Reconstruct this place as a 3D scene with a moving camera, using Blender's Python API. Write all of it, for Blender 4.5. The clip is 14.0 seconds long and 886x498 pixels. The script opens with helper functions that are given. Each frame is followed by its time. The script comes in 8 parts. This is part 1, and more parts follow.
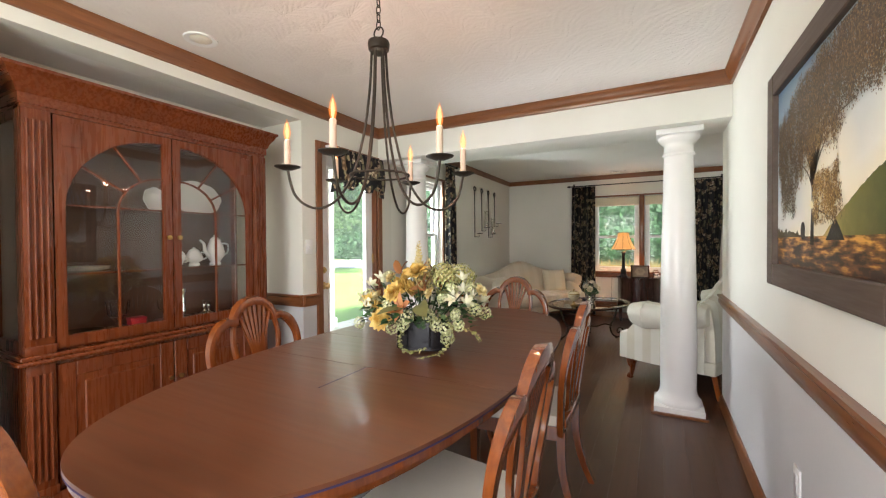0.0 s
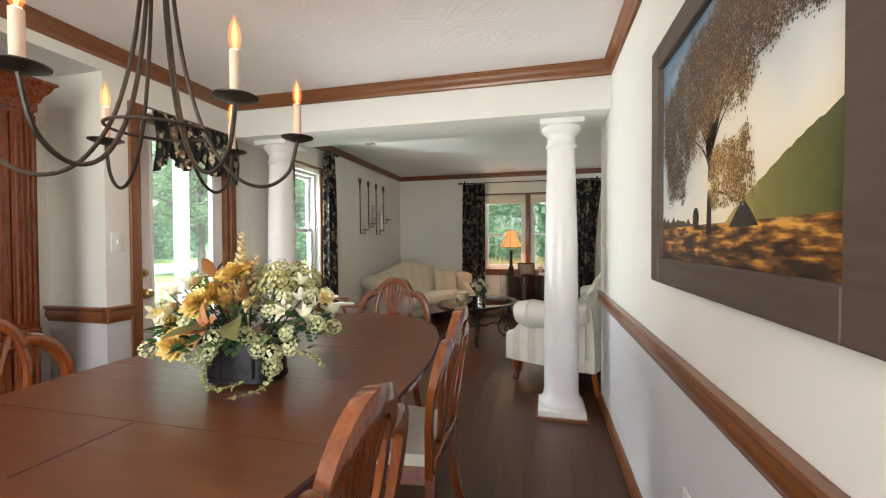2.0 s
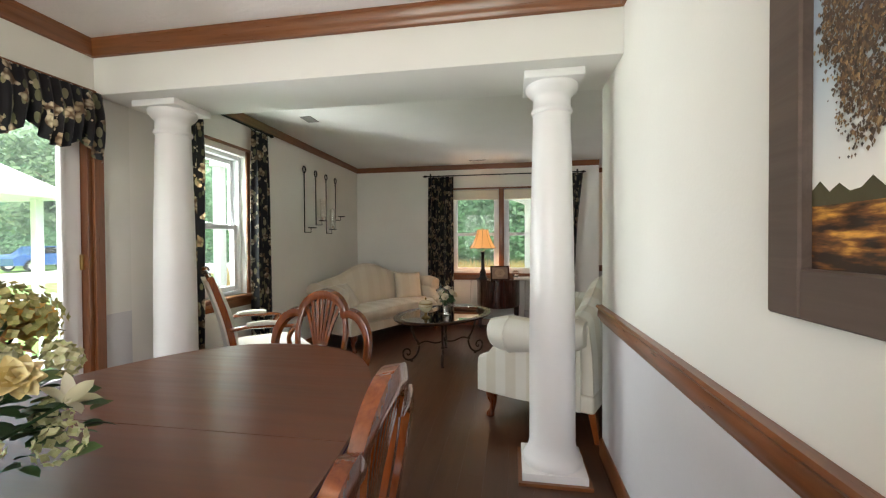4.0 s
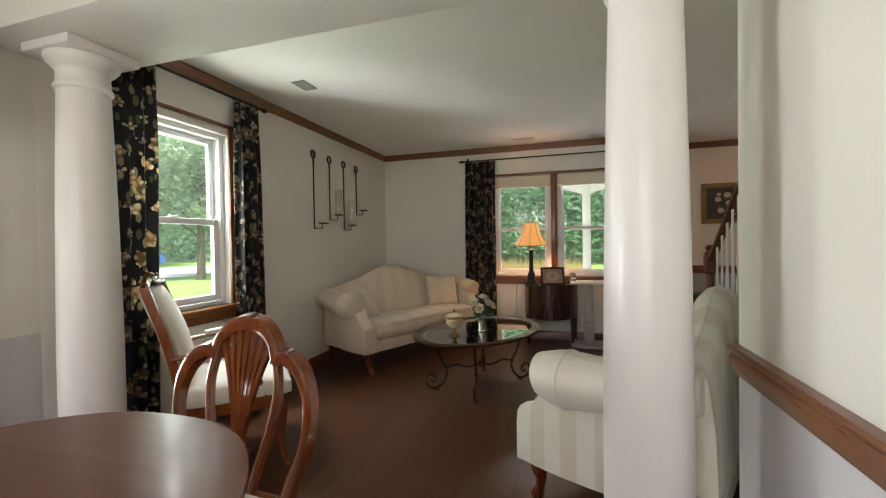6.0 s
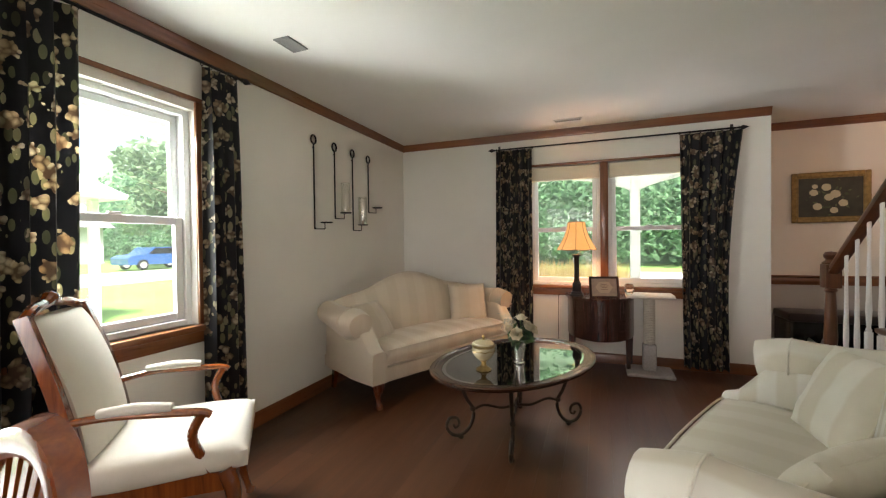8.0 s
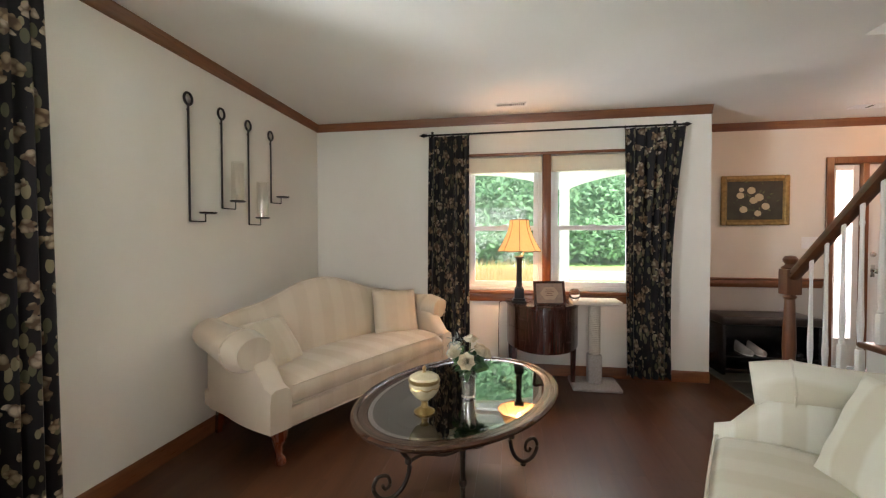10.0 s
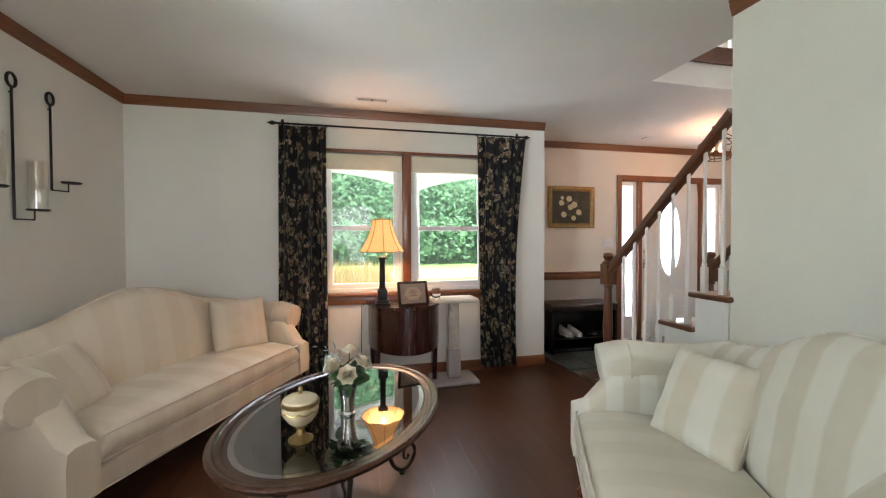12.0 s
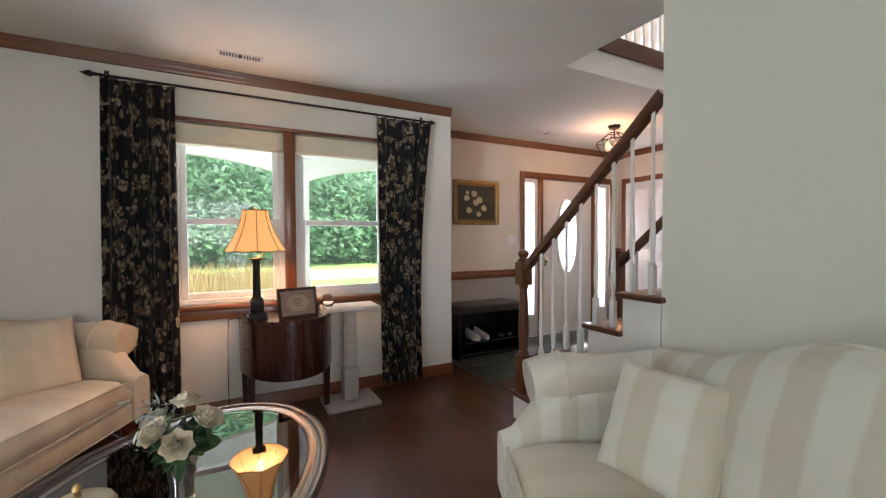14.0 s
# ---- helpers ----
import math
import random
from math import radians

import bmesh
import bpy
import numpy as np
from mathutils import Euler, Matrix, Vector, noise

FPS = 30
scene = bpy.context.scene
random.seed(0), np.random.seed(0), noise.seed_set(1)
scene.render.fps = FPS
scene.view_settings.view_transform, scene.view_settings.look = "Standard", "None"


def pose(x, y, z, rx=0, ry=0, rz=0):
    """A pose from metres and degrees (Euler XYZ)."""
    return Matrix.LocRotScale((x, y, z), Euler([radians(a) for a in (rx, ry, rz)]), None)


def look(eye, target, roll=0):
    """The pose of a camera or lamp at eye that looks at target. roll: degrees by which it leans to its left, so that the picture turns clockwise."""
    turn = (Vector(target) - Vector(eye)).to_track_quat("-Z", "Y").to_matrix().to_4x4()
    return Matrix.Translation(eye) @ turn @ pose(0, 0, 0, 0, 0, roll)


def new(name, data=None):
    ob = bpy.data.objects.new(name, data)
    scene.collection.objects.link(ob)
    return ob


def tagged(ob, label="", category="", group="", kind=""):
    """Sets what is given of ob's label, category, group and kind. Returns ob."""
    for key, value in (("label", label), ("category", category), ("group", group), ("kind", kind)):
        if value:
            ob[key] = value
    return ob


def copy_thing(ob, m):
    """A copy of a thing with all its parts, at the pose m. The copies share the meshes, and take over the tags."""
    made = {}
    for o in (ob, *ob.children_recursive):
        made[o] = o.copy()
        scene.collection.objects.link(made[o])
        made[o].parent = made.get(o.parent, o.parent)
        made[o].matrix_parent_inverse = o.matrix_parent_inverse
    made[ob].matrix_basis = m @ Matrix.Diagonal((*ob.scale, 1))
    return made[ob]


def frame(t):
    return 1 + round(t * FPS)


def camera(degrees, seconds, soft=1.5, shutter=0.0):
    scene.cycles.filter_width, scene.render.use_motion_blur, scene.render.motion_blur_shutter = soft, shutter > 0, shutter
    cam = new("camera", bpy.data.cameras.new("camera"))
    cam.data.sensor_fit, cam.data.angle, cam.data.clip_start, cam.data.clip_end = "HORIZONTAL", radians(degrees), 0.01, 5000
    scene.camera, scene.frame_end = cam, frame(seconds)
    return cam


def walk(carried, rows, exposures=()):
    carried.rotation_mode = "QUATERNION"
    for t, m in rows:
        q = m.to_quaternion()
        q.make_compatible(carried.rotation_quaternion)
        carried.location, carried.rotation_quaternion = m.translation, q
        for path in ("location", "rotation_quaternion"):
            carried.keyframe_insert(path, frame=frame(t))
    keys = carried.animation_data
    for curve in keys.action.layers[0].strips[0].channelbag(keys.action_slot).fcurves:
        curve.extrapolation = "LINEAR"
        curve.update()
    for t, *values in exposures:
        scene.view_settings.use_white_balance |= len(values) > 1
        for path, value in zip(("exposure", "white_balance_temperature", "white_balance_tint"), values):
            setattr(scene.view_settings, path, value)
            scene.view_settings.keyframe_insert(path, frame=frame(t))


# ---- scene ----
cam = camera(95.4, 14.0, soft=1.2)
PATH = [
    (0, (0.046, -0.143, 1.291), (-0.892, 1.623, 1.262), -0.4),
    (0.5, (0.053, -0.099, 1.281), (-0.759, 1.729, 1.253), -0.3),
    (1, (0.065, 0.001, 1.267), (-0.615, 1.882, 1.239), -0.4),
    (1.5, (0.069, 0.174, 1.275), (-0.503, 2.09, 1.241), -0.3),
    (2, (0.053, 0.336, 1.261), (-0.424, 2.278, 1.226), -0.3),
    (2.5, (-0.001, 0.555, 1.276), (-0.415, 2.512, 1.238), -0.3),
    (3, (-0.013, 0.759, 1.266), (-0.386, 2.723, 1.228), -0.4),
    (3.5, (0.009, 0.975, 1.271), (-0.35, 2.942, 1.231), -0.3),
    (3.7, (-0.023, 1.046, 1.256), (-0.351, 3.018, 1.224), -0.3),
    (6, (-0.034, 2.118, 1.224), (-0.62, 4.03, 1.192), -0.9),
    (6.5, (-0.092, 2.304, 1.23), (-0.741, 4.195, 1.203), -0.9),
    (7, (-0.141, 2.505, 1.238), (-0.846, 4.377, 1.21), -0.7),
    (7.2, (-0.15, 2.578, 1.236), (-0.874, 4.442, 1.213), -0.7),
    (9.3, (-0.44, 3.25, 1.294), (-0.993, 5.171, 1.242), -0.2),
    (9.5, (-0.451, 3.312, 1.275), (-0.949, 5.249, 1.229), -0.0),
    (10, (-0.514, 3.426, 1.263), (-0.842, 5.398, 1.221), -0.1),
    (10.5, (-0.6, 3.497, 1.261), (-0.743, 5.491, 1.226), -0.1),
    (11, (-0.657, 3.522, 1.262), (-0.595, 5.521, 1.228), -0.2),
    (11.5, (-0.695, 3.54, 1.265), (-0.43, 5.522, 1.228), -0.2),
    (12, (-0.71, 3.556, 1.261), (-0.254, 5.503, 1.22), -0.2),
    (12.5, (-0.7, 3.595, 1.252), (-0.096, 5.502, 1.211), -0.3),
    (13, (-0.657, 3.742, 1.247), (0.081, 5.6, 1.202), -0.3),
    (13.5, (-0.609, 3.872, 1.253), (0.232, 5.686, 1.206), -0.3),
    (14, (-0.581, 4.034, 1.241), (0.349, 5.804, 1.194), -0.3),
]
walk(cam, [(t, look(eye, target, roll)) for t, eye, target, roll in PATH], exposures=[(0.0, 1.68, 6550, 14), (3.5, 1.56, 6500, 13), (6.0, 1.36, 6800, 16), (7.2, 1.58, 6800, 17), (9.3, 2.06, 6750, 19), (11.0, 2.20, 6250, 16), (14.0, 1.76, 6200, 19)])

# ---------------------------------------------------------------- world and large lights
world = bpy.data.worlds.new("world")
scene.world = world
world.use_nodes = True
wn = world.node_tree.nodes
sky = wn.new("ShaderNodeTexSky")
sky.sky_type, sky.sun_disc = "NISHITA", False
sky.sun_elevation, sky.sun_rotation = radians(56), radians(131)
sky.air_density, sky.dust_density = 1.0, 3.0
wn["Background"].inputs["Strength"].default_value = 0.15
world.node_tree.links.new(sky.outputs["Color"], wn["Background"].inputs["Color"])


def lamp(name, kind, m, energy, color, **more):
    data = bpy.data.lights.new(name, kind)
    data.energy, data.color = energy, color
    for key, value in more.items():
        if key == "size":
            data.size = value
        elif key == "size_y":
            data.shape, data.size_y = "RECTANGLE", value
        elif key == "angle":
            data.angle = radians(value)
        elif key == "radius":
            data.shadow_soft_size = value
        elif key == "spread":
            data.spread = radians(value)
    ob = new(name, data)
    ob.matrix_world = m
    return ob


lamp("sun", "SUN", look((0, 0, 30), (-15, 13, 0)), 5.0, (1.0, 0.97, 0.92), angle=10)
# daylight of the three openings that the walk sees, and of the glazed door behind its start
lamp("skylight_side_window", "AREA", look((-3.0, 4.15, 2.55), (0.2, 4.6, 1.1)), 78, (0.90, 0.97, 0.98), size=1.1, size_y=0.7)
lamp("skylight_patio_door", "AREA", look((-3.05, 2.75, 2.55), (0.6, 3.6, 0.9)), 5, (0.95, 0.98, 1.0), size=0.9, size_y=0.7)
lamp("skylight_front_window", "AREA", look((-0.2, 7.95, 2.62), (-0.3, 6.0, 0.7)), 36, (0.90, 0.96, 1.0), size=1.7, size_y=0.7)
# unseen lamps added outside the same two windows, to brighten walls and ceiling
lamp("porch_bounce_front", "AREA", look((-0.15, 7.78, 0.42), (-1.2, 4.4, 2.2)), 8, (0.97, 0.98, 0.95), size=1.5, size_y=0.4)
lamp("porch_bounce_side", "AREA", look((-2.92, 4.15, 1.25), (1.2, 4.5, 1.35)), 14.5, (0.88, 1.0, 0.90), size=0.75, size_y=1.1)
# level lamp added out of view past the patio door, for the east wall
lamp("skylight_side_lawn", "AREA", look((-4.3, 2.75, 0.85), (0.6, 2.3, 1.15)), 50, (0.90, 0.97, 1.0), size=0.8, size_y=1.0)
lamp("skylight_back_door", "AREA", look((-0.9, -1.55, 1.35), (-0.9, 1.0, 1.0)), 30, (0.97, 0.98, 1.0), size=1.7, size_y=1.9)
lamp("skylight_stairwell", "AREA", look((2.0, 7.2, 4.7), (-1.2, 5.6, 1.2)), 26, (0.96, 0.98, 1.0), size=1.2, size_y=1.2)
# daylight behind the two sidelights and the oval glass of the front door
for sx in (2.73, 3.99):
    lamp("skylight_sidelight", "AREA", look((sx, 8.32, 1.15), (sx - 0.1, 7.0, 1.1)), 4, (1.0, 0.98, 0.96), size=0.2, size_y=1.5)
lamp("skylight_door_oval", "AREA", look((3.345, 8.32, 1.3), (3.3, 7.0, 1.2)), 6, (0.97, 0.99, 1.0), size=0.3, size_y=0.9)

# ---------------------------------------------------------------- materials
class Nodes:
    """A small builder for one node material."""

    def __init__(self, name):
        self.m = bpy.data.materials.new(name)
        self.m.use_nodes = True
        self.t = self.m.node_tree
        self.b = self.t.nodes["Principled BSDF"]
        self.co = self.t.nodes.new("ShaderNodeTexCoord")

    def node(self, kind, **values):
        n = self.t.nodes.new(kind)
        for key, value in values.items():
            n.inputs[key.replace("_", " ")].default_value = value
        return n

    def link(self, a, b):
        self.t.links.new(a, b)

    def coords(self, scale=(1, 1, 1), rot=(0, 0, 0), space="Object"):
        n = self.t.nodes.new("ShaderNodeMapping")
        n.inputs["Scale"].default_value = scale
        n.inputs["Rotation"].default_value = [radians(a) for a in rot]
        self.link(self.co.outputs[space], n.inputs["Vector"])
        return n.outputs["Vector"]

    def noise(self, vec, scale, detail=3.0, rough=0.55, warp=0.0):
        n = self.node("ShaderNodeTexNoise", Scale=scale, Detail=detail, Roughness=rough, Distortion=warp)
        self.link(vec, n.inputs["Vector"])
        return n.outputs["Fac"]

    def ramp(self, fac, stops):
        n = self.t.nodes.new("ShaderNodeValToRGB")
        r = n.color_ramp
        while len(r.elements) < len(stops):
            r.elements.new(0.5)
        for e, (at, col) in zip(r.elements, stops):
            e.position = at
            e.color = (*col, 1) if len(col) == 3 else col
        self.link(fac, n.inputs["Fac"])
        return n.outputs["Color"]

    def mix(self, fac, a, b, mode="MIX"):
        n = self.t.nodes.new("ShaderNodeMix")
        n.data_type, n.blend_type = "RGBA", mode
        for sock, v in ((n.inputs[0], fac), (n.inputs[6], a), (n.inputs[7], b)):
            if isinstance(v, (int, float)):
                sock.default_value = v
            elif isinstance(v, tuple):
                sock.default_value = (*v, 1)
            else:
                self.link(v, sock)
        return n.outputs[2]

    def math(self, op, a, b=0.0):
        n = self.t.nodes.new("ShaderNodeMath")
        n.operation = op
        for sock, v in ((n.inputs[0], a), (n.inputs[1], b)):
            if isinstance(v, (int, float)):
                sock.default_value = v
            else:
                self.link(v, sock)
        return n.outputs[0]

    def bump(self, height, strength=0.2, distance=0.01):
        n = self.node("ShaderNodeBump", Strength=strength, Distance=distance)
        self.link(height, n.inputs["Height"])
        self.link(n.outputs["Normal"], self.b.inputs["Normal"])
        return n

    def set(self, color=None, rough=None, **more):
        for key, v in (("Base Color", color), ("Roughness", rough), *((k.replace("_", " "), v) for k, v in more.items())):
            if v is None:
                continue
            sock = self.b.inputs[key]
            if isinstance(v, tuple):
                sock.default_value = (*v, 1)
            elif isinstance(v, (int, float)):
                sock.default_value = v
            else:
                self.link(v, sock)
        return self.m


def shade(c, k):
    return tuple(min(1.0, v * k) for v in c)


def plaster(name, color, grain=90, strength=0.12, rough=0.75):
    n = Nodes(name)
    v = n.coords()
    big, fine = n.noise(v, 1.3, 3), n.noise(v, grain, 4)
    n.bump(n.math("ADD", fine, n.math("MULTIPLY", big, 0.6)), strength, 0.004)
    return n.set(n.ramp(big, [(0.3, shade(color, 0.955)), (0.7, shade(color, 1.02))]), n.ramp(fine, [(0.3, (rough - 0.08,) * 3), (0.7, (rough + 0.08,) * 3)]))


def wood(name, dark, light, along="x", rough=0.35, scale=1.0, coat=0.0, per_object=0.0, grain=1.0, relief=0.06):
    n = Nodes(name)
    stretch = {"x": (0.06, 1, 1), "y": (1, 0.06, 1), "z": (1, 1, 0.06)}[along]
    v = n.coords([s * scale for s in stretch])
    if per_object:
        info = n.t.nodes.new("ShaderNodeObjectInfo")
        shift = n.t.nodes.new("ShaderNodeVectorMath")
        shift.operation = "MULTIPLY_ADD"
        shift.inputs[1].default_value = (37.0, 17.0, 9.0)
        n.link(info.outputs["Random"], shift.inputs[0])
        n.link(v, shift.inputs[2])
        v = shift.outputs[0]
    g1, g2, big = n.noise(v, 22 * grain, 6, 0.62, 1.2), n.noise(v, 120 * grain, 3), n.noise(v, 3.5, 2)
    fac = n.math("ADD", n.math("MULTIPLY", g1, 0.62), n.math("ADD", n.math("MULTIPLY", g2, 0.22), n.math("MULTIPLY", big, 0.22)))
    col = n.ramp(fac, [(0.32, dark), (0.72, light)])
    if per_object:
        col = n.mix(per_object, col, n.ramp(info.outputs["Random"], [(0.0, shade(dark, 0.8)), (1.0, shade(light, 1.15))]))
    n.bump(g1, relief, 0.002)
    n.set(col, n.ramp(g2, [(0.2, (rough * 0.85,) * 3), (0.8, (rough * 1.2,) * 3)]))
    return n.set(Coat_Weight=coat, Coat_Roughness=0.12)


def plain(name, color, rough=0.5, metal=0.0, vary=0.08, scale=14.0, strength=0.05, **more):
    n = Nodes(name)
    v = n.coords()
    a, b = n.noise(v, scale, 4), n.noise(v, scale * 9, 2)
    n.bump(b, strength, 0.002)
    return n.set(n.ramp(a, [(0.25, shade(color, 1 - vary)), (0.75, shade(color, 1 + vary))]), n.ramp(b, [(0.2, (rough * 0.88,) * 3), (0.8, (min(1, rough * 1.12),) * 3)]), Metallic=metal, **more)


def glowing(name, color, strength, base=(0.8, 0.8, 0.8), rough=0.4):
    n = Nodes(name)
    return n.set(base, rough, Emission_Color=color, Emission_Strength=strength)


def glass(name, rough=0.0, tint=(1, 1, 1), ior=1.45):
    n = Nodes(name)
    return n.set(tint, rough, Transmission_Weight=1.0, IOR=ior)


def pane_glass(name, tint=(0.97, 0.99, 0.98), gloss=0.012, haze=0.0):
    """Thin window glass: clear straight through, with a mirror gloss that grows to the edges and a pale veil mixed in
    as haze over the bright view outside.
    """
    n = Nodes(name)
    out = n.t.nodes["Material Output"]
    clear = n.node("ShaderNodeBsdfTransparent", Color=(*tint, 1))
    shiny = n.node("ShaderNodeBsdfGlossy", Color=(1, 1, 1, 1), Roughness=0.0)
    edge = n.node("ShaderNodeLayerWeight", Blend=0.5)
    mixer = n.t.nodes.new("ShaderNodeMixShader")
    n.link(n.math("ADD", n.math("MULTIPLY", n.math("POWER", edge.outputs["Facing"], 5.0), 0.85), gloss), mixer.inputs[0])
    n.link(clear.outputs[0], mixer.inputs[1])
    n.link(shiny.outputs[0], mixer.inputs[2])
    # pale translucent share mixed in, so that the view outside looks hazy
    veil = n.node("ShaderNodeBsdfTranslucent", Color=(0.95, 1.0, 0.98, 1))
    hazed = n.t.nodes.new("ShaderNodeMixShader")
    hazed.inputs[0].default_value = haze
    n.link(mixer.outputs[0], hazed.inputs[1])
    n.link(veil.outputs[0], hazed.inputs[2])
    n.link(hazed.outputs[0], out.inputs["Surface"])
    return n.m


def swirl_plaster(name, color, centre):
    """Ceiling plaster brushed in rings of overlapping fans round one centre."""
    n = Nodes(name)
    v = n.coords()
    sep = n.t.nodes.new("ShaderNodeSeparateXYZ")
    n.link(n.co.outputs["Object"], sep.inputs[0])
    dx, dy = n.math("SUBTRACT", sep.outputs[0], centre[0]), n.math("SUBTRACT", sep.outputs[1], centre[1])
    dist = n.math("SQRT", n.math("ADD", n.math("MULTIPLY", dx, dx), n.math("MULTIPLY", dy, dy)))
    angle = n.math("ARCTAN2", dy, dx)
    drift = n.noise(v, 2.2, 2)
    band = n.math("ADD", n.math("DIVIDE", dist, 0.24), n.math("MULTIPLY", drift, 0.8))
    scallop = n.math("ABSOLUTE", n.math("SINE", n.math("ADD", n.math("MULTIPLY", angle, 9.0), n.math("MULTIPLY", n.math("FLOOR", band), 1.7))))
    fan = n.math("FRACT", n.math("ADD", band, n.math("MULTIPLY", scallop, 0.45)))
    strokes = n.math("SINE", n.math("ADD", n.math("MULTIPLY", fan, 30.0), n.math("MULTIPLY", n.noise(v, 9, 3), 9.0)))
    height = n.math("ADD", n.math("MULTIPLY", fan, 1.5), n.math("ADD", n.math("MULTIPLY", strokes, 0.05), n.math("MULTIPLY", n.noise(v, 55, 4), 0.4)))
    n.bump(height, 0.42, 0.014)
    return n.set(n.ramp(n.noise(v, 1.6, 3), [(0.3, shade(color, 0.96)), (0.7, color)]), 0.7)


def striped_satin(name, a, b, width, axis=1, warm=0.0):
    """Woven satin with broad stripes across one local axis."""
    n = Nodes(name)
    sep = n.t.nodes.new("ShaderNodeSeparateXYZ")
    n.link(n.co.outputs["Object"], sep.inputs[0])
    wave = n.math("SINE", n.math("MULTIPLY", sep.outputs[axis], math.pi / width))
    fac = n.ramp(n.math("ADD", n.math("MULTIPLY", wave, 0.5), 0.5), [(0.38, (0, 0, 0)), (0.62, (1, 1, 1))])
    v = n.coords()
    soil = n.noise(v, 5, 3)
    col = n.mix(0.25, n.mix(fac, a, b), n.ramp(soil, [(0.3, shade(a, 0.9)), (0.7, shade(b, 1.03))]))
    weave = n.noise(n.coords((1, 1, 0.2)), 420, 2)
    n.bump(n.math("ADD", n.math("MULTIPLY", weave, 0.5), n.math("MULTIPLY", n.noise(v, 11, 3), 1.5)), 0.14, 0.006)
    n.set(col, n.mix(fac, (0.62, 0.62, 0.62), (0.42, 0.42, 0.42)))
    return n.set(Sheen_Weight=0.25, Sheen_Roughness=0.4)


def floral(name, ground=(0.008, 0.008, 0.012)):
    """Black drapery cloth with cream and tan blossoms and grey-green leaves."""
    n = Nodes(name)
    v = n.coords()
    warp = n.t.nodes.new("ShaderNodeMix")
    warp.data_type = "VECTOR"
    warp.inputs[0].default_value = 0.05
    nz = n.node("ShaderNodeTexNoise", Scale=14.0, Detail=3.0)
    n.link(v, nz.inputs["Vector"])
    n.link(v, warp.inputs[4])
    n.link(nz.outputs["Color"], warp.inputs[5])
    w = warp.outputs[1]
    big = n.node("ShaderNodeTexVoronoi", Scale=12.0, Randomness=0.9)
    n.link(w, big.inputs["Vector"])
    petals = n.node("ShaderNodeTexVoronoi", Scale=31.0, Randomness=0.9)
    n.link(w, petals.inputs["Vector"])
    leaf = n.node("ShaderNodeTexVoronoi", Scale=16.0, Randomness=1.0)
    leaf.feature = "F1"
    n.link(n.coords((1.7, 1.7, 0.8), (0, 25, 25)), leaf.inputs["Vector"])
    sepc = n.t.nodes.new("ShaderNodeSeparateColor")
    n.link(big.outputs["Color"], sepc.inputs[0])
    blossom = n.ramp(sepc.outputs[0], [(0.0, (0.58, 0.47, 0.30)), (0.35, (0.68, 0.60, 0.46)), (0.7, (0.44, 0.31, 0.18)), (1.0, (0.60, 0.54, 0.38))])
    blossom = n.mix(n.ramp(petals.outputs["Distance"], [(0.25, (0, 0, 0)), (0.6, (1, 1, 1))]), blossom, (0.16, 0.10, 0.06))
    sepl = n.t.nodes.new("ShaderNodeSeparateColor")
    n.link(leaf.outputs["Color"], sepl.inputs[0])
    leafcol = n.ramp(sepl.outputs[1], [(0.0, (0.06, 0.065, 0.035)), (0.6, (0.22, 0.21, 0.12)), (1.0, (0.42, 0.37, 0.23))])
    leafmask = n.math("MULTIPLY", n.math("LESS_THAN", leaf.outputs["Distance"], 0.40), n.math("GREATER_THAN", sepl.outputs[0], 0.32))
    flowermask = n.math("MULTIPLY", n.math("LESS_THAN", n.math("ADD", big.outputs["Distance"], n.math("MULTIPLY", petals.outputs["Distance"], 0.30)), 0.56), n.math("GREATER_THAN", sepc.outputs[1], 0.08))
    col = n.mix(flowermask, n.mix(leafmask, ground, leafcol), blossom)
    n.bump(n.noise(v, 300, 2), 0.1, 0.002)
    return n.set(col, 0.62, Sheen_Weight=0.15)


M_WALL = plaster("wall_paint_greige", (0.79, 0.772, 0.715))
M_WALL_LOW = plaster("wall_paint_grey", (0.56, 0.55, 0.555))
M_BEAM = plaster("beam_paint_white", (0.80, 0.79, 0.75))
M_WALL_DINING = plaster("wall_paint_ivory", (0.73, 0.72, 0.66))
M_WALL_FOYER = plaster("foyer_paint_cream", (0.74, 0.68, 0.60))
M_WALL_FOYER_LOW = plaster("foyer_paint_taupe", (0.42, 0.39, 0.36))
M_CEIL = plaster("ceiling_paint", (0.78, 0.765, 0.73), 140, 0.2, 0.85)
M_SWIRL = swirl_plaster("swirl_plaster", (0.80, 0.745, 0.715), (-1.01, 1.27))
M_WHITE = plain("white_gloss_paint", (0.80, 0.79, 0.78), 0.32, vary=0.02, scale=4, strength=0.02)
M_VINYL = plain("white_vinyl", (0.78, 0.80, 0.80), 0.35, vary=0.02, scale=5, strength=0.01)
M_TRIM = wood("oak_trim_x", (0.11, 0.034, 0.010), (0.25, 0.088, 0.028), "x", 0.3, coat=0.3)
M_TRIM_Y = wood("oak_trim_y", (0.11, 0.034, 0.010), (0.25, 0.088, 0.028), "y", 0.3, coat=0.3)
M_TRIM_Z = wood("oak_trim_z", (0.11, 0.034, 0.010), (0.25, 0.088, 0.028), "z", 0.3, coat=0.3)
M_FLOOR = wood("walnut_laminate", (0.034, 0.0125, 0.0055), (0.092, 0.035, 0.0150), "y", 0.32, per_object=0.14, grain=0.5, relief=0.012)
M_GAP = plain("floor_joint", (0.024, 0.010, 0.005), 0.45)
M_SLATE = plain("slate_tile", (0.055, 0.075, 0.068), 0.35, vary=0.3, scale=7, strength=0.25)
